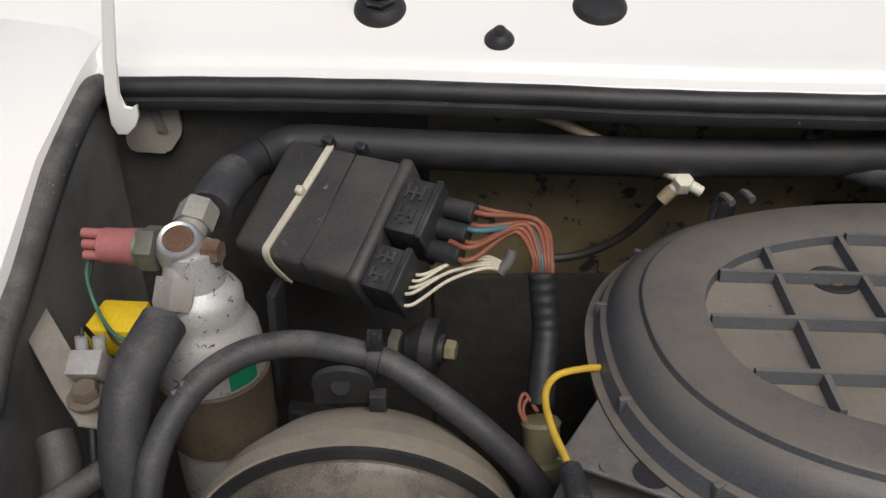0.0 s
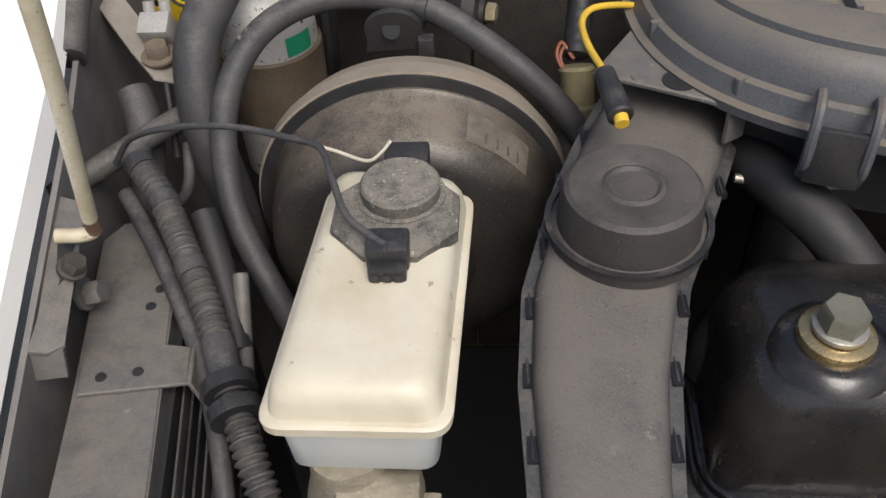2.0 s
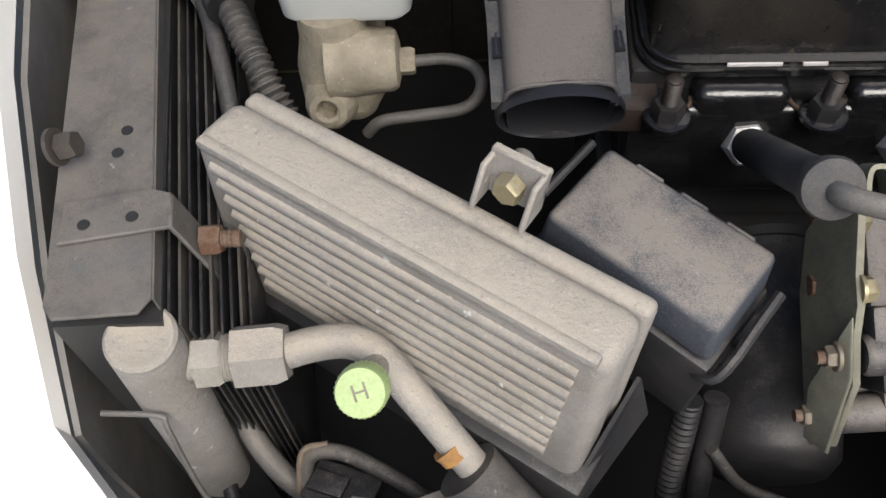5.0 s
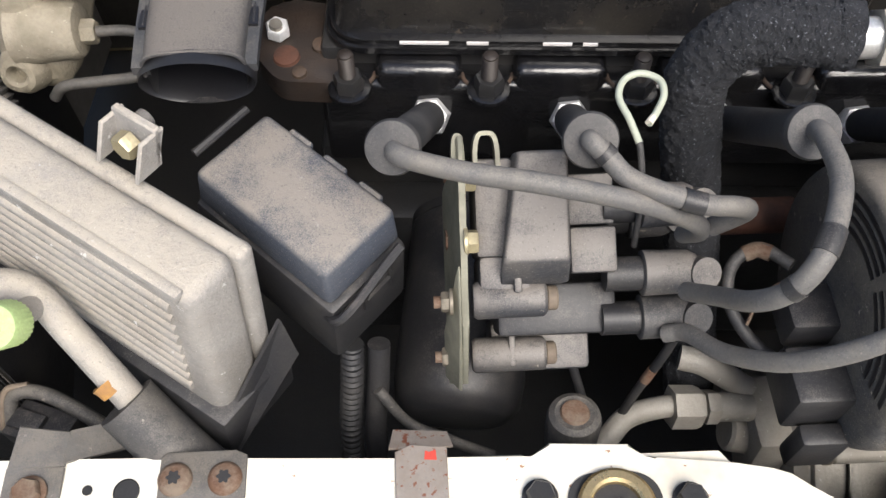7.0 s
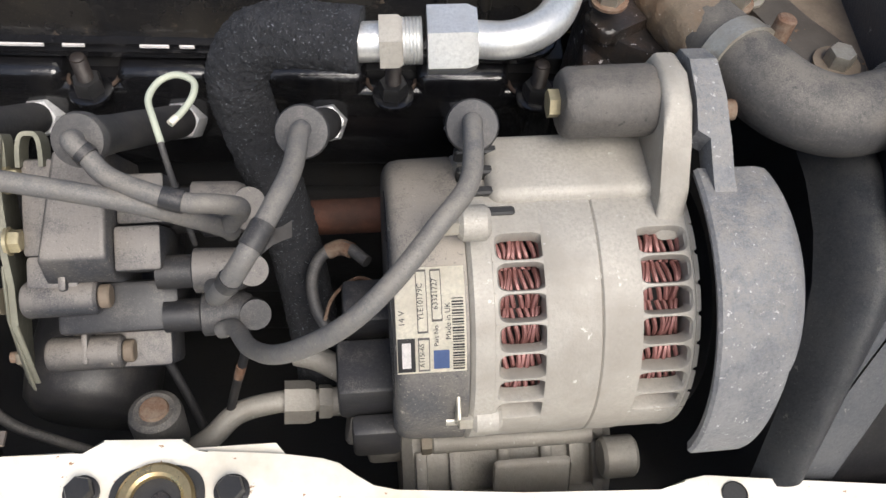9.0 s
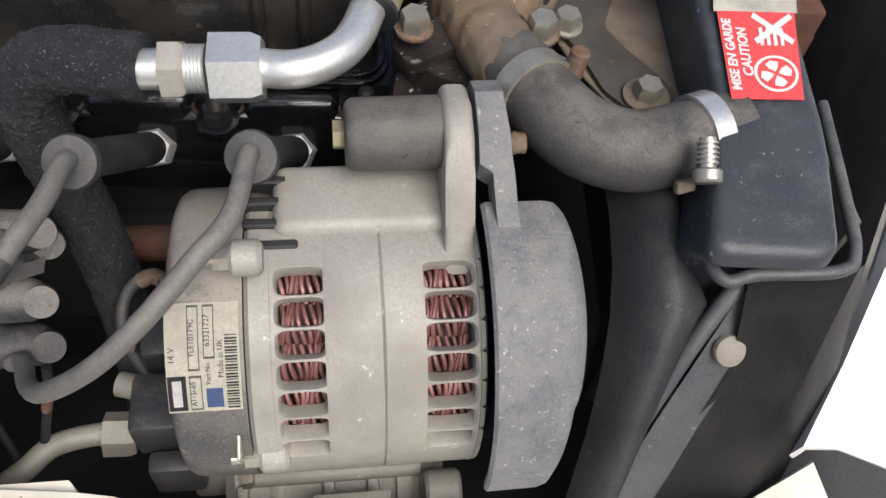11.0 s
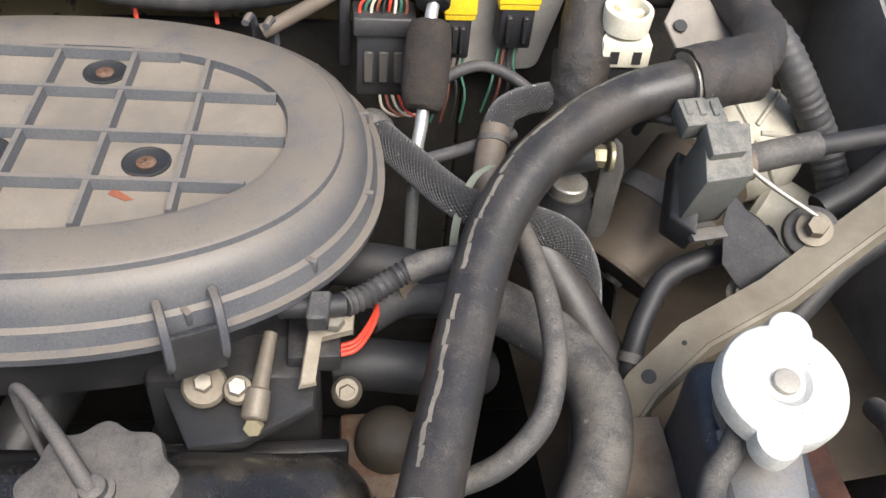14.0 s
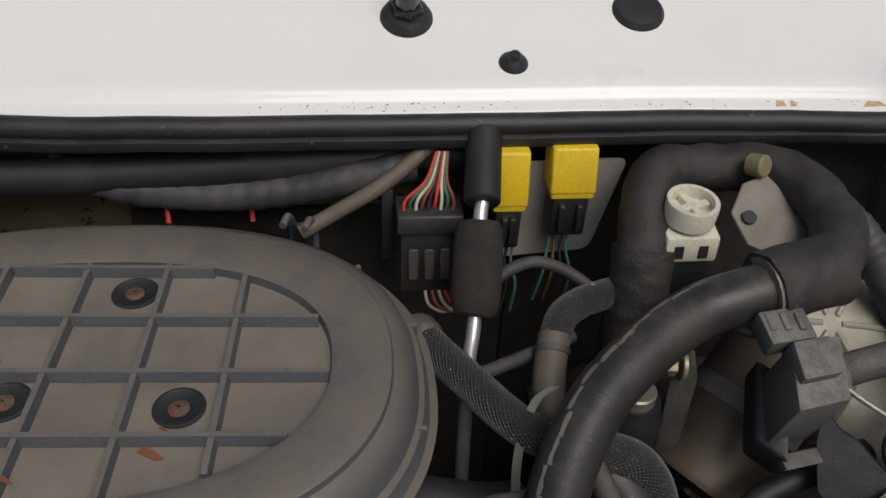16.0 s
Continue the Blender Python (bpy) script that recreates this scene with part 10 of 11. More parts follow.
        part("dome_rib", b, "motor", do)
    b = bm_new()
    rod(b, (0.712, 0.372, 0.640), (0.756, 0.345, 0.625), 0.030, 36, chamfer=0.004)
    part("motor_can", b, "motor", d)
    p = thing("wiper_plate", (0.65, 0.42, 0.75), "pale steel wiper mounting plate with a round hole", "bracket")
    b = bm_new()
    pl = [(0.634, 0.416, 0.757), (0.645, 0.433, 0.766), (0.662, 0.440, 0.768), (0.684, 0.418, 0.752), (0.690, 0.396, 0.738), (0.655, 0.392, 0.742), (0.640, 0.398, 0.747)]
    prism(b, pl, (0, 0.0015, -0.0022), 0.0006, 1)
    pp = part("plate", b, "inner_light", p)
    # round hole shown by a dark disc on the plate
    b = bm_new()
    lathe(b, (0.6435, 0.412, 0.7560), (0, -0.5, 0.86), [(0, 0.0045), (0.0012, 0.0043), (0.0012, 0.0)], 20, capped=False)
    part("hole", b, "dark", pp)
    b = bm_new()
    rod(b, (0.652, 0.445, 0.772), (0.658, 0.436, 0.776), 0.0070, 18, chamfer=0.001)
    part("bolt_end", b, "tan", p, "dirty tan bolt end")
    # white round connector
    q = thing("white_connector", (0.613, 0.429, 0.75), "cream round four-pin connector on a black body", "connector")
    ca = Vector((0.0, -0.06, 1.0)).normalized()
    cc = Vector((0.6105, 0.421, 0.7480))
    u, v, w3 = frame_of(ca)
    b = bm_new()
    block(b, cc + Vector((-0.0165, -0.0165, -0.0195)), (0.033, 0, 0), (0, 0.030, 0.004), (0, 0.001, 0.0175), 0.002, 2)
    base = part("base", b, "white_plastic", q)
    b = bm_new()
    lathe(b, cc + ca * 0.002, ca, [(0, 0.0155), (0.012, 0.0160), (0.0138, 0.0155), (0.0138, 0.0128), (0.0060, 0.0124), (0.0060, 0.0)], 40, capped=False)
    part("barrel", b, "white_plastic", q)
    for an in (0.3, 1.87):
        b = bm_new()
        g = u * math.cos(an) + v * math.sin(an)
        s2 = ca.cross(g)
        block(b, cc + ca * 0.0075 - g * 0.0115 - s2 * 0.0026, g * 0.023, s2 * 0.0052, ca * 0.0048, 0.0008, 1)
        part("cross_web", b, "white_plastic", q)
    # notches as dark blocks on the base, for their shaded depth
    for sx in (-0.011, 0.004):
        b = bm_new()
        block(b, cc + Vector((sx, -0.0169, -0.0160)), (0.006, 0, 0), (0, 0.002, 0), (0, 0.001, 0.0085))
        part("notch", b, "dark", base)
    b = bm_new()
    block(b, cc + Vector((-0.0145, -0.0140, -0.052)), (0.029, 0, 0), (0, 0.026, 0.003), (0, 0.0, 0.034), 0.003, 2)
    part("lower_body", b, "plastic", q, "black lower body")
    # second wrapped conduit by the wing
    g = thing("wiper_loom", (0.72, 0.39, 0.72), "grey taped wiring conduit running down by the wing", "wiring conduit")
    pts = [(0.700, 0.415, 0.757), (0.712, 0.404, 0.748), (0.724, 0.392, 0.732), (0.738, 0.384, 0.712), (0.752, 0.374, 0.690), (0.764, 0.350, 0.66)]
    b = bm_new()
    tube(b, pts, 0.0112, 18, 12, wave=0.0005, pitch=0.006)
    part("tape", b, "rubber_grey", g)
    wire(g, [(0.720, 0.310, 0.690), (0.745, 0.318, 0.700), (0.775, 0.335, 0.715), (0.80, 0.35, 0.73)], 0.0095, "rubber", "lower_hose", "", 16)
    wire(g, [(0.700, 0.262, 0.640), (0.735, 0.285, 0.665), (0.77, 0.30, 0.68)], 0.0085, "rubber", "lower_hose", "", 16)
    # map sensor with its plug
    s = thing("pressure_sensor", (0.638, 0.29, 0.71), "dusty black sensor box with a grey plug on top", "sensor")
    b = bm_new()
    block(b, (0.6205, 0.292, 0.692), (0.030, 0.006, 0), (0.006, 0.034, 0.012), (0.003, -0.012, 0.045), 0.002, 2)
    part("body", b, "sensor_grey", s)
    b = bm_new()
    block(b, (0.6165, 0.300, 0.680), (0.012, -0.016, 0.0), (0.012, 0.040, 0.018), (0.0, -0.006, 0.020), 0.002, 2)
    part("side_box", b, "plastic", s)
    b = bm_new()
    block(b, (0.627, 0.296, 0.733), (0.022, 0.004, 0), (0.000, 0.020, 0.007), (0.001, -0.005, 0.014), 0.0018, 2)
    pb = part("top_case", b, "sensor_grey", s)
    b = bm_new()
    block(b, (0.619, 0.316, 0.738), (0.026, 0.004, 0), (-0.003, 0.018, 0.006), (0, -0.004, 0.013), 0.0015, 2)
    for j in range(3):
        block(b, (0.620 + 0.008 * j, 0.320, 0.750), (0.004, 0.0006, 0), (-0.001, 0.010, 0.003), (0, -0.001, 0.004), 0.0006, 1)
    pg = part("plug", b, "sensor_grey", s, "grey plug with latch")
    # slot drawn as a dark block on top of the plug
    b = bm_new()
    block(b, (0.631, 0.321, 0.7515), (0.005, 0.0008, 0), (-0.001, 0.006, 0.002), (0, -0.001, 0.0008))
    part("slot", b, "dark", pg)
    b = bm_new()
    block(b, (0.6265, 0.2785, 0.692), (0.022, 0.004, 0), (0, 0.010, 0), (0, -0.004, 0.006), 0.001)
    part("foot", b, "grey_metal", s)
    wire(s, [(0.619, 0.330, 0.741), (0.612, 0.338, 0.738), (0.610, 0.350, 0.728), (0.612, 0.362, 0.71)], 0.0030, "rubber", "lead")
    # vacuum hose, stay rod and bracket
    h = thing("sensor_hose", (0.69, 0.32, 0.725), "dusty grey vacuum hose with a thinner black end", "hose")
    wire(h, [(0.657, 0.313, 0.722), (0.667, 0.317, 0.7235), (0.688, 0.321, 0.726), (0.7095, 0.3245, 0.7285)], 0.0090, "hose", "sleeve", "", 20)
    wire(h, [(0.707, 0.324, 0.728), (0.725, 0.326, 0.730), (0.76, 0.330, 0.734), (0.80, 0.336, 0.738)], 0.0062, "rubber", "thin_hose", "", 16)
    b = bm_new()
    lathe(b, (0.660, 0.314, 0.722), (1, 0.2, 0.1), [(0, 0.0092), (0, 0.0105), (0.005, 0.0105), (0.005, 0.0092)], 20)
    part("clip", b, "rust_dust", h)
    r = thing("stay_rod", (0.675, 0.296, 0.72), "thin steel stay rod beside the sensor", "rod")
    wire(r, [(0.652, 0.306, 0.733), (0.672, 0.295, 0.722), (0.698, 0.281, 0.711)], 0.0016, "steel", "rod")
    k = thing("sensor_bracket", (0.68, 0.272, 0.69), "black pressed bracket bolted to the cream strut", "bracket")
    b = bm_new()
    prism(b, [(0.652, 0.300, 0.716), (0.660, 0.292, 0.706), (0.668, 0.286, 0.704), (0.690, 0.262, 0.686), (0.704, 0.258, 0.684), (0.686, 0.254, 0.668), (0.660, 0.262, 0.668), (0.648, 0.274, 0.680), (0.648, 0.290, 0.700)], (0.0016, 0.0022, -0.0012), 0.0005, 1)
    part("plate", b, "plastic", k)
    bolt(k, (0.698, 0.2775, 0.7045), (-0.25, -0.5, 0.8), 0.0110, 0.008, 0.0105, "dusty_zinc", "bolt", 0.2)
    bolt(k, (0.664, 0.2665, 0.6630), (-0.25, -0.5, 0.8), 0.0100, 0.007, 0.0095, "dusty_zinc", "bolt", 0.4)
    b = bm_new()
    lathe(b, (0.700, 0.281, 0.6975), (-0.25, -0.5, 0.8), [(0, 0.017), (0.003, 0.016), (0.004, 0.0145)], 28)
    part("boss", b, "plastic_dust", k)
    # cream strut bar
    z = thing("support_strut", (0.66, 0.245, 0.68), "dusty cream pressed support strut", "strut")
    line = ((0.585, 0.205, 0.618), (0.600, 0.219, 0.636), (0.631, 0.237, 0.657), (0.675, 0.247, 0.684), (0.704, 0.262, 0.697), (0.735, 0.276, 0.713), (0.785, 0.300, 0.735))
    for nm, cut in (("channel", ((-0.0100, 0.0120, -0.006), (-0.0092, 0.0113, 0.0), (-0.0030, 0.0040, 0.0003), (0.0028, -0.0030, 0.0))), ("lower_flange", ((0.0030, -0.0032, -0.0002), (0.0044, -0.0048, -0.0016), (0.0048, -0.0052, -0.0120)))):
        b = bm_new()
        rows = [[b.verts.new((px + dx, py + dy, pz + dz)) for dx, dy, dz in cut] for px, py, pz in line]
        for r0, r1 in zip(rows, rows[1:]):
            for i in range(len(cut) - 1):
                b.faces.new((r0[i], r0[i + 1], r1[i + 1], r1[i]))
        bmesh.ops.solidify(b, geom=list(b.faces), thickness=0.0016)
        part(nm, b, "strut", z)
    # strut holes as dark discs on the sheet
    for q3, r in (((0.6010, 0.2250, 0.6385), 0.0042), ((0.622, 0.2375, 0.6525), 0.0015)):
        b = bm_new()
        lathe(b, q3, (-0.40, -0.33, 0.87), [(0, r), (0.0012, r), (0.0013, 0.0)], 20, capped=False)
        part("hole", b, "dark", z)
    v2 = thing("vacuum_pipe", (0.64, 0.285, 0.66), "black rubber pipe bending down behind the radiator", "hose")
    wire(v2, [(0.690, 0.300, 0.678), (0.668, 0.294, 0.672), (0.640, 0.288, 0.668), (0.620, 0.280, 0.662), (0.608, 0.266, 0.650), (0.600, 0.252, 0.640), (0.595, 0.238, 0.626), (0.592, 0.230, 0.612)], 0.0068, "rubber", "hose", "", 18)
    b = bm_new()
    lathe(b, (0.5975, 0.2455, 0.634), (-0.3, -0.7, -0.6), [(0, 0.0070), (0, 0.0082), (0.006, 0.0082), (0.006, 0.0070)], 20)
    part("clip", b, "hose", v2)
    # brown dusty floor of the inner wing
    f = bm_new()
    rows = []
    for y in (0.19, 0.26, 0.33, 0.40, 0.47, 0.53):
        rows.append([f.verts.new((x, y, 0.545 + 0.02 * math.sin(9 * y) + 0.25 * max(0, x - 0.70) - 0.6 * max(0, 0.60 - x))) for x in (0.555, 0.60, 0.64, 0.68, 0.72, 0.76, 0.80)])
    for r0, r1 in zip(rows, rows[1:]):
        for i in range(6):
            f.faces.new((r0[i], r0[i + 1], r1[i + 1], r1[i]))
    bmesh.ops.solidify(f, geom=list(f.faces), thickness=0.003)
    tagged(part("inner_wing_floor", f, "brown_floor"), "dusty brown steel floor of the inner wing", "car panel", kind="structure")
    # pale edge bracket beside the wiper loom
    j = thing("corner_plate", (0.62, 0.32, 0.56), "black corner plate with one small fixing", "plate")
    b = bm_new()
    prism(b, [(0.6155, 0.300, 0.540), (0.6155, 0.340, 0.540), (0.6155, 0.352, 0.592), (0.6155, 0.330, 0.596)], (0.002, 0, 0))
    part("plate", b, "plastic", j)


build_rear_right()


# ---- below the air cleaner ----
def build_under_lid():
    t = thing("injection_unit", (0.40, 0.23, 0.62), "dusty dark cast injection body under the air cleaner", "throttle body")
    b = bm_new()
    cuboid(b, (0.325, 0.215, 0.575), (0.415, 0.33, 0.660), 0.006, 2)
    part("body", b, "engine_dull", t)
    b = bm_new()
    prism(b, [(0.330, 0.226, 0.652), (0.350, 0.184, 0.640), (0.376, 0.186, 0.640), (0.412, 0.200, 0.650), (0.415, 0.240, 0.656), (0.330, 0.250, 0.656)], (0, 0, 0.006), 0.001, 1)
    part("plate", b, "engine_dull", t, "dark stained linkage plate")
    for p3, r in (((0.3575, 0.2095, 0.662), 0.0112), ((0.3745, 0.2050, 0.664), 0.0075)):
        b = bm_new()
        lathe(b, p3, (0.05, -0.35, 0.9), [(0, r), (0.003, r * 1.02), (0.005, r * 0.9), (0.0055, r * 0.45)], 28)
        ws = part("washer", b, "dusty_zinc", t)
        b = bm_new()
        hexa(b, Vector(p3) + Vector((0, -0.0018, 0.0045)), (0.05, -0.35, 0.9), 0.0085, 0.005, 0.2)
        part("screw", b, "steel", ws)
    b = bm_new()
    rod(b, (0.390, 0.232, 0.676), (0.3845, 0.1990, 0.6660), 0.0036, 16, 0.0048)
    rod(b, (0.3848, 0.204, 0.667), (0.3825, 0.190, 0.660), 0.0064, 20, 0.0068, chamfer=0.001)
    part("spindle", b, "dusty_zinc", t, "pale dusty rod with a tan sleeve")
    b = bm_new()
    hexa(b, (0.3825, 0.1905, 0.655), (-0.1, -0.5, 0.3), 0.009, 0.004, 0.2)
    part("end_nut", b, "brass", t)
    b = bm_new()
    prism(b, [(0.404, 0.204, 0.664), (0.413, 0.206, 0.664), (0.415, 0.228, 0.674), (0.432, 0.229, 0.676), (0.433, 0.238, 0.680), (0.410, 0.238, 0.680)], (0.0005, 0.001, 0.003), 0.0008, 1)
    br = part("lever", b, "dusty_zinc", t, "dusty zinc lever")
    b = bm_new()
    hexa(b, (0.4225, 0.2335, 0.681), (0, -0.2, 1), 0.0095, 0.005, 0.4)
    part("lever_nut", b, "steel", br)
    b = bm_new()
    cuboid(b, (0.398, 0.222, 0.655), (0.426, 0.250, 0.668), 0.002)
    part("switch", b, "plastic", t, "black throttle switch")
    for k in range(3):
        wire(t, [(0.424, 0.226 + 0.003 * k, 0.664), (0.434, 0.229 + 0.003 * k, 0.665), (0.442, 0.240 + 0.003 * k, 0.667), (0.446, 0.252 + 0.002 * k, 0.668), (0.444, 0.262, 0.660)], 0.0014, "red_wire", "lead")
    # corrugated lead with a clip
    c = thing("sensor_lead", (0.45, 0.25, 0.69), "grey corrugated lead with a clip and taped end", "wiring conduit")
    pts = [(0.395, 0.238, 0.690), (0.415, 0.2365, 0.691), (0.428, 0.2385, 0.690), (0.4375, 0.2445, 0.689), (0.450, 0.253, 0.690), (0.460, 0.259, 0.692), (0.468, 0.262, 0.694)]
    b = bm_new()
    tube(b, pts[2:], 0.0062, 16, 12, wave=0.0009, pitch=0.0036)
    part("corrugated_tube", b, "rubber_grey", c)
    wire(c, pts[:3], 0.0062, "rubber", "sleeve", "", 16)
    wire(c, [(0.462, 0.2600, 0.6925), (0.474, 0.262, 0.696), (0.488, 0.261, 0.700), (0.496, 0.264, 0.700)], 0.0075, "hose", "taped_end", "", 18)
    b = bm_new()
    block(b, (0.4085, 0.224, 0.686), (0.011, 0, 0), (0.002, 0.017, 0.002), (0, -0.002, 0.013), 0.0012, 1)
    part("clip", b, "rubber_grey", c)
    # rusty dome and small hoses
    d = thing("core_plug_dome", (0.452, 0.226, 0.58), "brown rusty dome on the manifold", "dome")
    b = bm_new()
    lathe(b, (0.454, 0.226, 0.578), (0, -0.25, 1), [(0, 0.0205), (0.012, 0.0200), (0.019, 0.0175), (0.024, 0.012), (0.026, 0.005), (0.0262, 0.0)], 36, capped=False)
    part("dome", b, "brown_plate", d)
    b = bm_new()
    cuboid(b, (0.425, 0.190, 0.558), (0.486, 0.250, 0.579), 0.004)
    part("base", b, "rust", d)
    h = thing("manifold_hose", (0.46, 0.25, 0.63), "black hose under the air cleaner", "hose")
    wire(h, [(0.424, 0.246, 0.632), (0.445, 0.243, 0.634), (0.468, 0.241, 0.632), (0.490, 0.245, 0.625), (0.510, 0.255, 0.61)], 0.0150, "rubber", "hose", "", 22)
    wire(h, [(0.420, 0.30, 0.66), (0.445, 0.292, 0.664), (0.470, 0.288, 0.662), (0.495, 0.292, 0.655)], 0.0135, "rubber", "upper_hose", "", 22)
    wire(h, [(0.440, 0.262, 0.655), (0.462, 0.276, 0.655), (0.490, 0.280, 0.652)], 0.0120, "rubber_grey", "middle_hose", "", 22)
    b = bm_new()
    lathe(b, (0.466, 0.279, 0.664), (0.4, -0.5, 0.4), [(0, 0.006), (0, 0.012), (0.006, 0.012), (0.006, 0.006)], 24)
    part("clamp", b, "rust_dust", h)
    b = bm_new()
    hexa(b, (0.4285, 0.2215, 0.638), (0.1, -0.6, 0.6), 0.0085, 0.006, 0.3)
    lathe(b, (0.4290, 0.226, 0.630), (0.0, -0.4, 0.8), [(0, 0.008), (0.010, 0.0085), (0.014, 0.006)], 20)
    part("union", b, "dusty_zinc", h)
    # throttle cable and hoses on the offside
    k = thing("throttle_cable", (0.19, 0.233, 0.65), "steel throttle cable with end fittings", "cable")
    wire(k, [(0.120, 0.238, 0.662), (0.147, 0.234, 0.660), (0.191, 0.233, 0.660), (0.231, 0.230, 0.660)], 0.0024, "steel", "cable")
    b = bm_new()
    rod(b, (0.231, 0.230, 0.660), (0.254, 0.236, 0.660), 0.0055, 18, chamfer=0.001)
    part("end_fitting", b, "brass", k)
    b = bm_new()
    hexa(b, (0.150, 0.2338, 0.660), (1, -0.02, 0), 0.0095, 0.006, 0.2)
    part("adjuster", b, "brass", k)
    e = thing("rocker_breather", (0.15, 0.23, 0.63), "black rubber breather hose behind the rocker cover", "hose")
    wire(e, [(0.126, 0.275, 0.648), (0.129, 0.262, 0.658), (0.133, 0.247, 0.662), (0.143, 0.226, 0.662), (0.158, 0.206, 0.656), (0.172, 0.192, 0.642)], 0.0130, "rubber", "hose", "", 22)
    b = bm_new()
    lathe(b, (0.113, 0.176, 0.590), (0.1, 0.1, 1), [(0, 0.018), (0.022, 0.018), (0.032, 0.014), (0.036, 0.006), (0.0365, 0.0)], 28, capped=False)
    part("boot", b, "rubber", e)
    m = thing("inlet_manifold", (0.27, 0.235, 0.60), "dirty cast inlet manifold behind the rocker cover", "manifold")
    for x in (0.15, 0.24, 0.33):
        b = bm_new()
        tube(b, [(x, 0.200, 0.575), (x + 0.008, 0.232, 0.590), (x + 0.022, 0.27, 0.60)], 0.019, 22, 6)
        part("runner", b, "engine_dull", m)
    b = bm_new()
    cuboid(b, (0.12, 0.205, 0.545), (0.43, 0.215, 0.605), 0.003)
    part("flange", b, "engine_dull", m)


build_under_lid()


# ---- engine front: dipstick, leads, fittings ----
def build_front_bits():
    t = thing("dipstick", (0.24, 0.0, 0.59), "pale wire dipstick with a ring handle", "dipstick")
    wire(t, [(0.2430, -0.0020, 0.634), (0.2480, 0.0050, 0.634), (0.2525, 0.0140, 0.635), (0.2520, 0.0230, 0.635), (0.2440, 0.0275, 0.635), (0.2360, 0.0245, 0.634), (0.2320, 0.0140, 0.634), (0.2350, 0.0020, 0.633), (0.2385, -0.0090, 0.629)], 0.0017, "pale_band", "ring_wire", "", 12)
    wire(t, [(0.2380, -0.0075, 0.6297), (0.2392, -0.0120, 0.626), (0.2420, -0.0210, 0.606), (0.244, -0.026, 0.57)], 0.0015, "rubber_grey", "stem", "dark stained stem", 12)
    b = bm_new()
    tube(b, [(0.2430, -0.0020, 0.634), (0.2455, 0.0015, 0.6340)], 0.0018, 12, 2)
    part("tip", b, "label", t, "yellowed wire tip")
    w = thing("coil_lead", (0.23, -0.065, 0.49), "thin black coil lead below the coil pack", "wire")
    wire(w, [(0.212, -0.048, 0.520), (0.218, -0.055, 0.500), (0.225, -0.066, 0.478), (0.231, -0.077, 0.456)], 0.0026, "rubber", "lead")
    w = thing("coil_lead", (0.25, -0.068, 0.49), "thin black coil lead below the coil pack", "wire")
    wire(w, [(0.266, -0.060, 0.535), (0.262, -0.063, 0.515), (0.254, -0.068, 0.488), (0.246, -0.075, 0.460)], 0.0026, "rubber", "lead")
    b = bm_new()
    tube(b, [(0.2595, -0.0645, 0.507), (0.2565, -0.0665, 0.497)], 0.0029, 10, 2)
    part("splice", b, "rust", w)
    w = thing("alternator_lead", (0.31, -0.04, 0.54), "black lead looping into the alternator rear", "wire")
    wire(w, [(0.330, -0.028, 0.548), (0.318, -0.016, 0.546), (0.306, -0.018, 0.541), (0.300, -0.028, 0.535), (0.301, -0.042, 0.528), (0.309, -0.056, 0.522), (0.320, -0.066, 0.518)], 0.0034, "rubber_grey", "lead")
    wire(w, [(0.306, -0.052, 0.530), (0.311, -0.044, 0.540), (0.323, -0.037, 0.546), (0.333, -0.042, 0.549), (0.338, -0.053, 0.548)], 0.0010, "rust", "thin_wire")
    b = bm_new()
    tube(b, [(0.309, -0.0165, 0.542), (0.316, -0.0155, 0.5445), (0.322, -0.019, 0.546)], 0.0044, 14, 4)
    part("red_boot", b, "rust", w, "red-brown boot")
    k = thing("tape_flag", (0.29, -0.085, 0.655), "crumpled clear tape flag on the plug lead", "tape")
    b = bm_new()
    rows = []
    for i in range(5):
        f = i / 4
        rows.append([b.verts.new((0.2865 + 0.013 * f, -0.090 + 0.016 * f + dy, 0.662 - 0.012 * f + 0.0015 * math.sin(5 * f + dy * 200))) for dy in (-0.0055 * (1 - 0.4 * f), 0.0045)])
    for r0, r1 in zip(rows, rows[1:]):
        b.faces.new((*r0, *r1[::-1]))
    bmesh.ops.solidify(b, geom=list(b.faces), thickness=0.0004)
    part("tape", b, "clear_tape", k)
    # conduits dropping between the fuse box and the oil filter
    c = thing("engine_loom", (0.09, -0.065, 0.48), "dusty taped conduits dropping past the fuse box", "wiring conduit")
    b = bm_new()
    tube(b, [(0.100, -0.046, 0.515), (0.098, -0.056, 0.490), (0.095, -0.068, 0.462), (0.094, -0.082, 0.435)], 0.0062, 16, 30, wave=0.0006, pitch=0.0042)
    part("corrugated_tube", b, "rubber", c)
    wire(c, [(0.114, -0.044, 0.510), (0.112, -0.056, 0.485), (0.109, -0.072, 0.458), (0.108, -0.086, 0.432)], 0.0062, "plastic", "taped_tube", "", 16)
    wire(c, [(0.112, -0.062, 0.49), (0.128, -0.074, 0.470), (0.150, -0.082, 0.462), (0.175, -0.090, 0.455)], 0.0032, "hose", "thin_lead")
    # end of the cylinder head with rust and a nut
    e = thing("head_end_plate", (0.07, 0.11, 0.57), "rusty brown end of the cylinder head with a nut", "engine plate")
    b = bm_new()
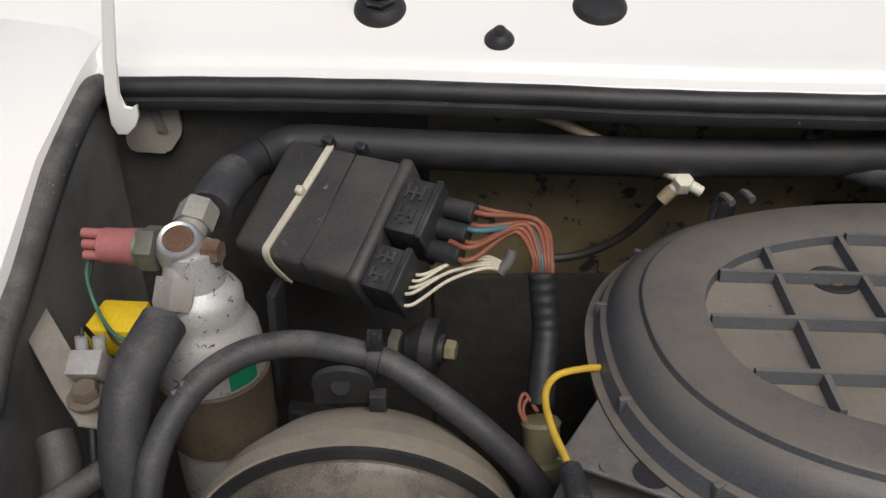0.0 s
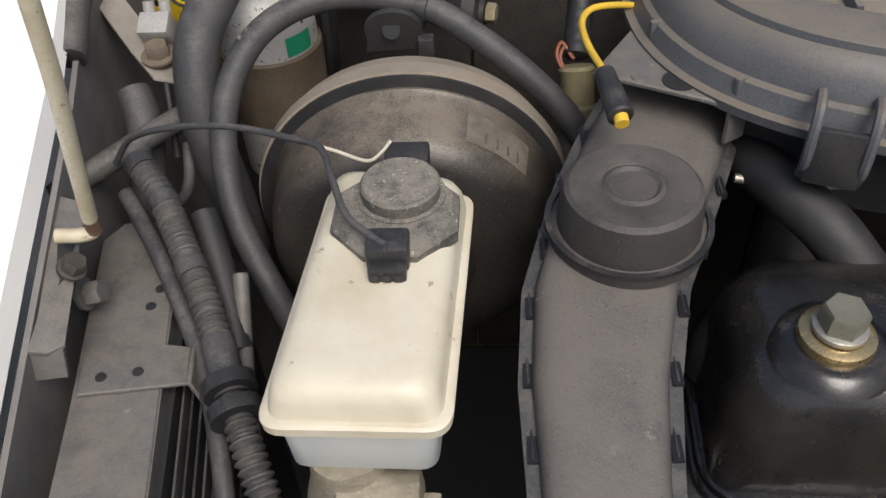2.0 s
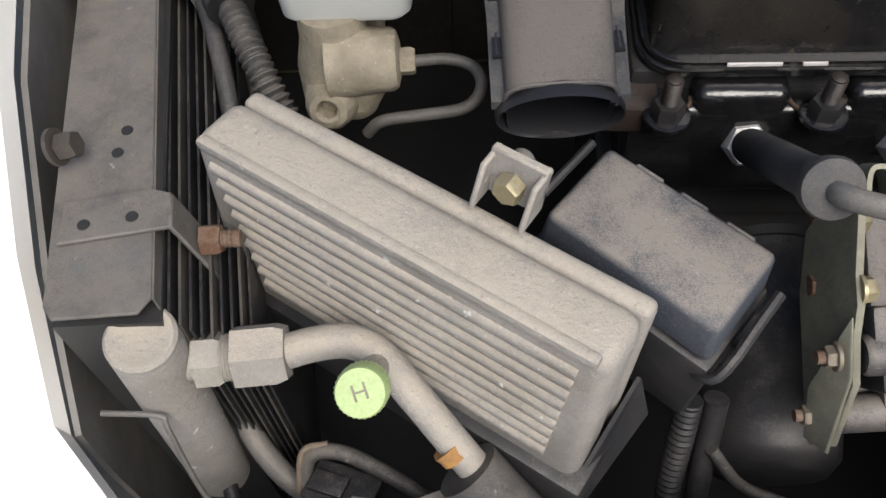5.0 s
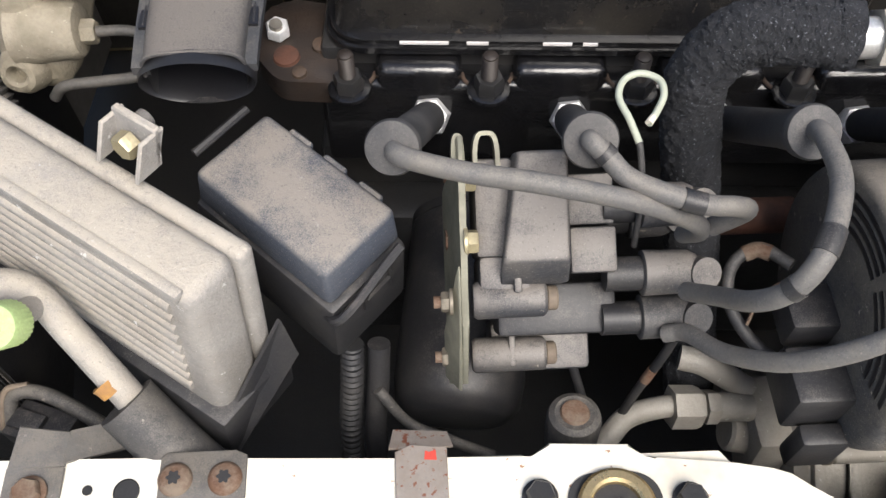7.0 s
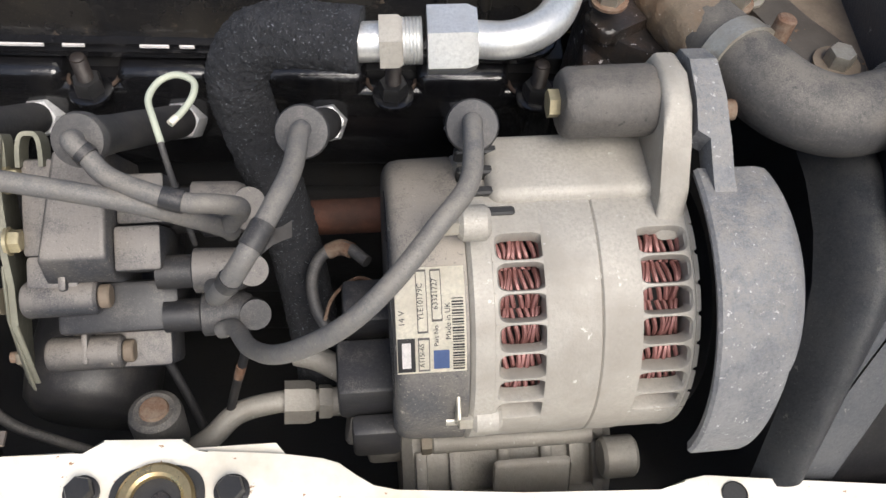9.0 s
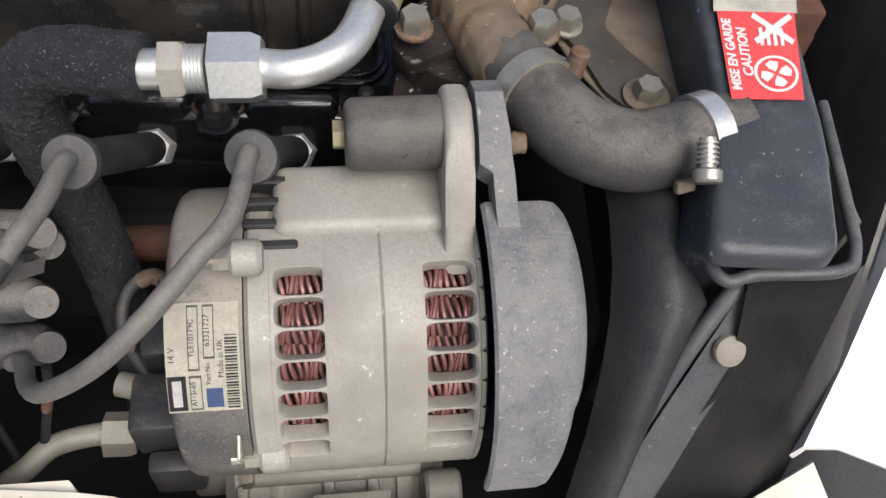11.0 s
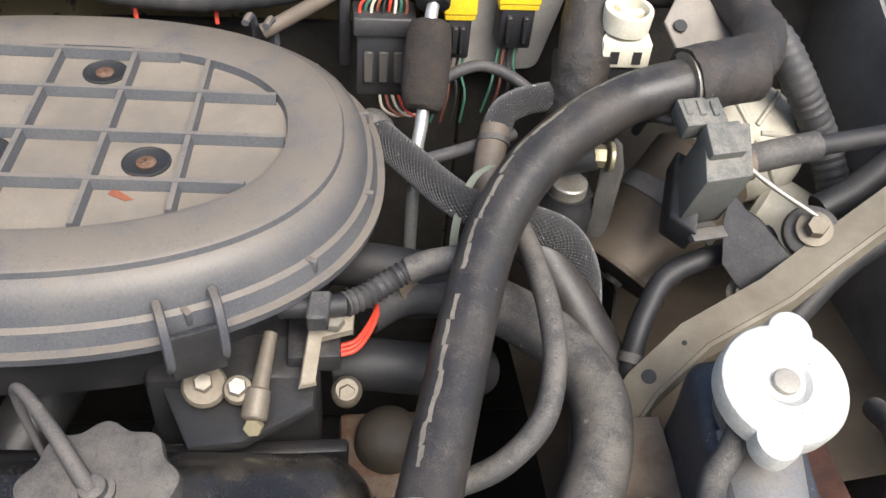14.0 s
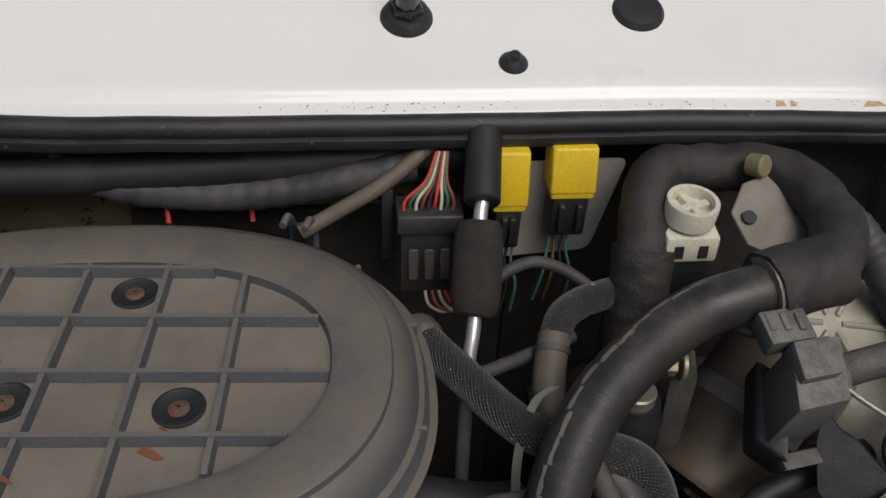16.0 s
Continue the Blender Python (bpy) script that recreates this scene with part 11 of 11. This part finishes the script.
    prism(b, [p + Vector((0, 0, 0.555)) for p in rounded([(0.048, 0.112, 0), (0.062, 0.092, 0), (0.098, 0.088, 0), (0.104, 0.150, 0), (0.060, 0.160, 0), (0.046, 0.140, 0)], 0.008)], (0, 0, 0.016), 0.003, 2)
    part("plate", b, "rust_oily", e)
    b = bm_new()
    hexa(b, (0.0605, 0.1275, 0.574), (0.1, -0.2, 1), 0.0125, 0.007, 0.2)
    nu = part("nut", b, "plug_hex", e)
    b = bm_new()
    lathe(b, (0.0605, 0.1255, 0.5805), (0.1, -0.2, 1), [(0, 0.004), (0.003, 0.0036)], 14)
    part("stud", b, "steel", nu)
    for x, y, r, m in ((0.066, 0.110, 0.008, "rust_red"), (0.074, 0.097, 0.0045, "rust_ring"), (0.086, 0.118, 0.006, "rust_ring")):
        b = bm_new()
        lathe(b, (x, y, 0.5705), (0, -0.1, 1), [(0, r), (0.003, r * 0.9), (0.0035, r * 0.5)], 20)
        part("core_plug", b, m, e)


M["rust_oily"] = material("oily_rusted_iron", (0.034, 0.023, 0.017), 0.5, dirt=(0.016, 0.014, 0.013), amount=0.55, size=40, bump=0.35)
build_front_bits()


# ---- hardware on the front panel ----
def build_slam_hardware():
    z = 0.5262
    p = thing("bolt_plate", (0.031, -0.125, z), "dusty grey bracket plate with two rusty torx bolts", "bracket")
    b = bm_new()
    prism(b, [(0.0115, -0.160, z), (0.0525, -0.160, z), (0.0520, -0.1090, z), (0.0465, -0.1065, z), (0.0140, -0.1065, z), (0.0110, -0.1090, z)], (0, 0, 0.0026), 0.0007, 2)
    part("plate", b, "grey_metal", p)
    for x, y in ((0.0190, -0.1200), (0.0425, -0.1205)):
        b = bm_new()
        lathe(b, (x, y, z + 0.0026), (0, 0, 1), [(0, 0.0082), (0.0012, 0.0080), (0.003, 0.0066), (0.0036, 0.0050)], 28)
        bo = part("torx_bolt", b, "rust", p, "rusty torx bolt head")
        # dark star on the bolt head for the depth of its socket
        b = bm_new()
        pts = []
        for i in range(36):
            a = 2 * math.pi * i / 36
            r = 0.0030 + 0.0006 * math.cos(6 * a)
            pts.append((x + r * math.cos(a), y + r * math.sin(a), z + 0.0062))
        prism(b, pts, (0, 0, 0.0003))
        part("socket", b, "dark", bo)
    q = thing("rusty_strap", (0.135, -0.13, z), "rust-speckled steel strap with a red paint spot", "bracket")
    b = bm_new()
    prism(b, [(0.1225, -0.170, z), (0.1475, -0.170, z), (0.1475, -0.1095, z), (0.1300, -0.1075, z), (0.1225, -0.1110, z)], (0, 0, 0.0024), 0.0006, 1)
    prism(b, [(0.1195, -0.1095, z + 0.0004), (0.1505, -0.1095, z + 0.0004), (0.1480, -0.0995, z - 0.0060), (0.1215, -0.0975, z - 0.0060)], (0, 0, 0.0020))
    st = part("strap", b, "rust_plate", q)
    b = bm_new()
    prism(b, [(0.1365, -0.1155, z + 0.0024), (0.1425, -0.1160, z + 0.0024), (0.1420, -0.1110, z + 0.0024), (0.1390, -0.1120, z + 0.0024), (0.1370, -0.1112, z + 0.0024)], (0, 0, 0.0003))
    part("paint_spot", b, "red_paint", st, "red paint spot")
    # the panel is not pierced: dark discs carry the shade of its holes
    for x, y, r in ((-0.004, -0.124, 0.0062), (-0.0225, -0.1225, 0.0024), (0.504, -0.160, 0.0065)):
        h = thing("panel_hole_disc", (x, y, z), "dark disc standing for a round hole in the front panel", "hole", "front panel holes")
        b = bm_new()
        lathe(b, (x, y, z - 0.0002), (0, 0, 1), [(0, r), (0.0008, r), (0.0010, r * 0.92), (0.0004, r * 0.9), (0.0004, 0.0)], 24, capped=False)
        part("rim", b, "dark", h)
    c = thing("bonnet_catch", (0.225, -0.136, z), "yellow zinc bonnet catch ring in a dark recess", "catch")
    o = Vector((0.2250, -0.1425, z))
    # recess as a flat dark sheet on the panel, its shade put in colour
    b = bm_new()
    prism(b, [o + Vector((0.0225 * math.copysign(abs(math.cos(a)) ** 0.7, math.cos(a)), 0.018 * math.copysign(abs(math.sin(a)) ** 0.7, math.sin(a)), 0.0001)) for a in [2 * math.pi * i / 40 for i in range(40)]], (0, 0, 0.0006))
    part("recess", b, "dark", c)
    b = bm_new()
    lathe(b, o + Vector((0, 0, 0.0006)), (0, 0, 1), [(0, 0.0185), (0.003, 0.0185), (0.0042, 0.0170), (0.0042, 0.0135), (0.0030, 0.0120), (0.0006, 0.0115)], 48, capped=False)
    part("ring", b, "gold_zinc", c)
    b = bm_new()
    lathe(b, o + Vector((0.002, 0, 0.0008)), (0, 0, 1), [(0, 0.0050), (0.0015, 0.0045), (0.002, 0.0)], 24, capped=False)
    part("pin_end", b, "engine", c)
    for x, y in ((0.1900, -0.1355), (0.2600, -0.1400)):
        n = thing("panel_bolt", (x, y, z), "dark hexagon bolt in the front panel", "bolt", "front panel bolts")
        bolt(n, (x, y, z + 0.002), (0, 0, 1), 0.0120, 0.006, 0.0085, "engine_dull")
    g = thing("rubber_buffer", (0.216, -0.094, 0.49), "grey rubber buffer with a rusty centre", "buffer")
    b = bm_new()
    lathe(b, (0.2150, -0.0925, 0.480), (0, 0.2, 1), [(0, 0.014), (0.022, 0.0145), (0.026, 0.0135), (0.028, 0.0105), (0.0275, 0.008)], 32)
    part("cushion", b, "hose", g)
    b = bm_new()
    lathe(b, (0.2150, -0.087, 0.5072), (0, 0.2, 1), [(0, 0.0078), (0.0015, 0.0070), (0.002, 0.0)], 24, capped=False)
    part("centre", b, "rust", g, "rusty centre disc")


build_slam_hardware()
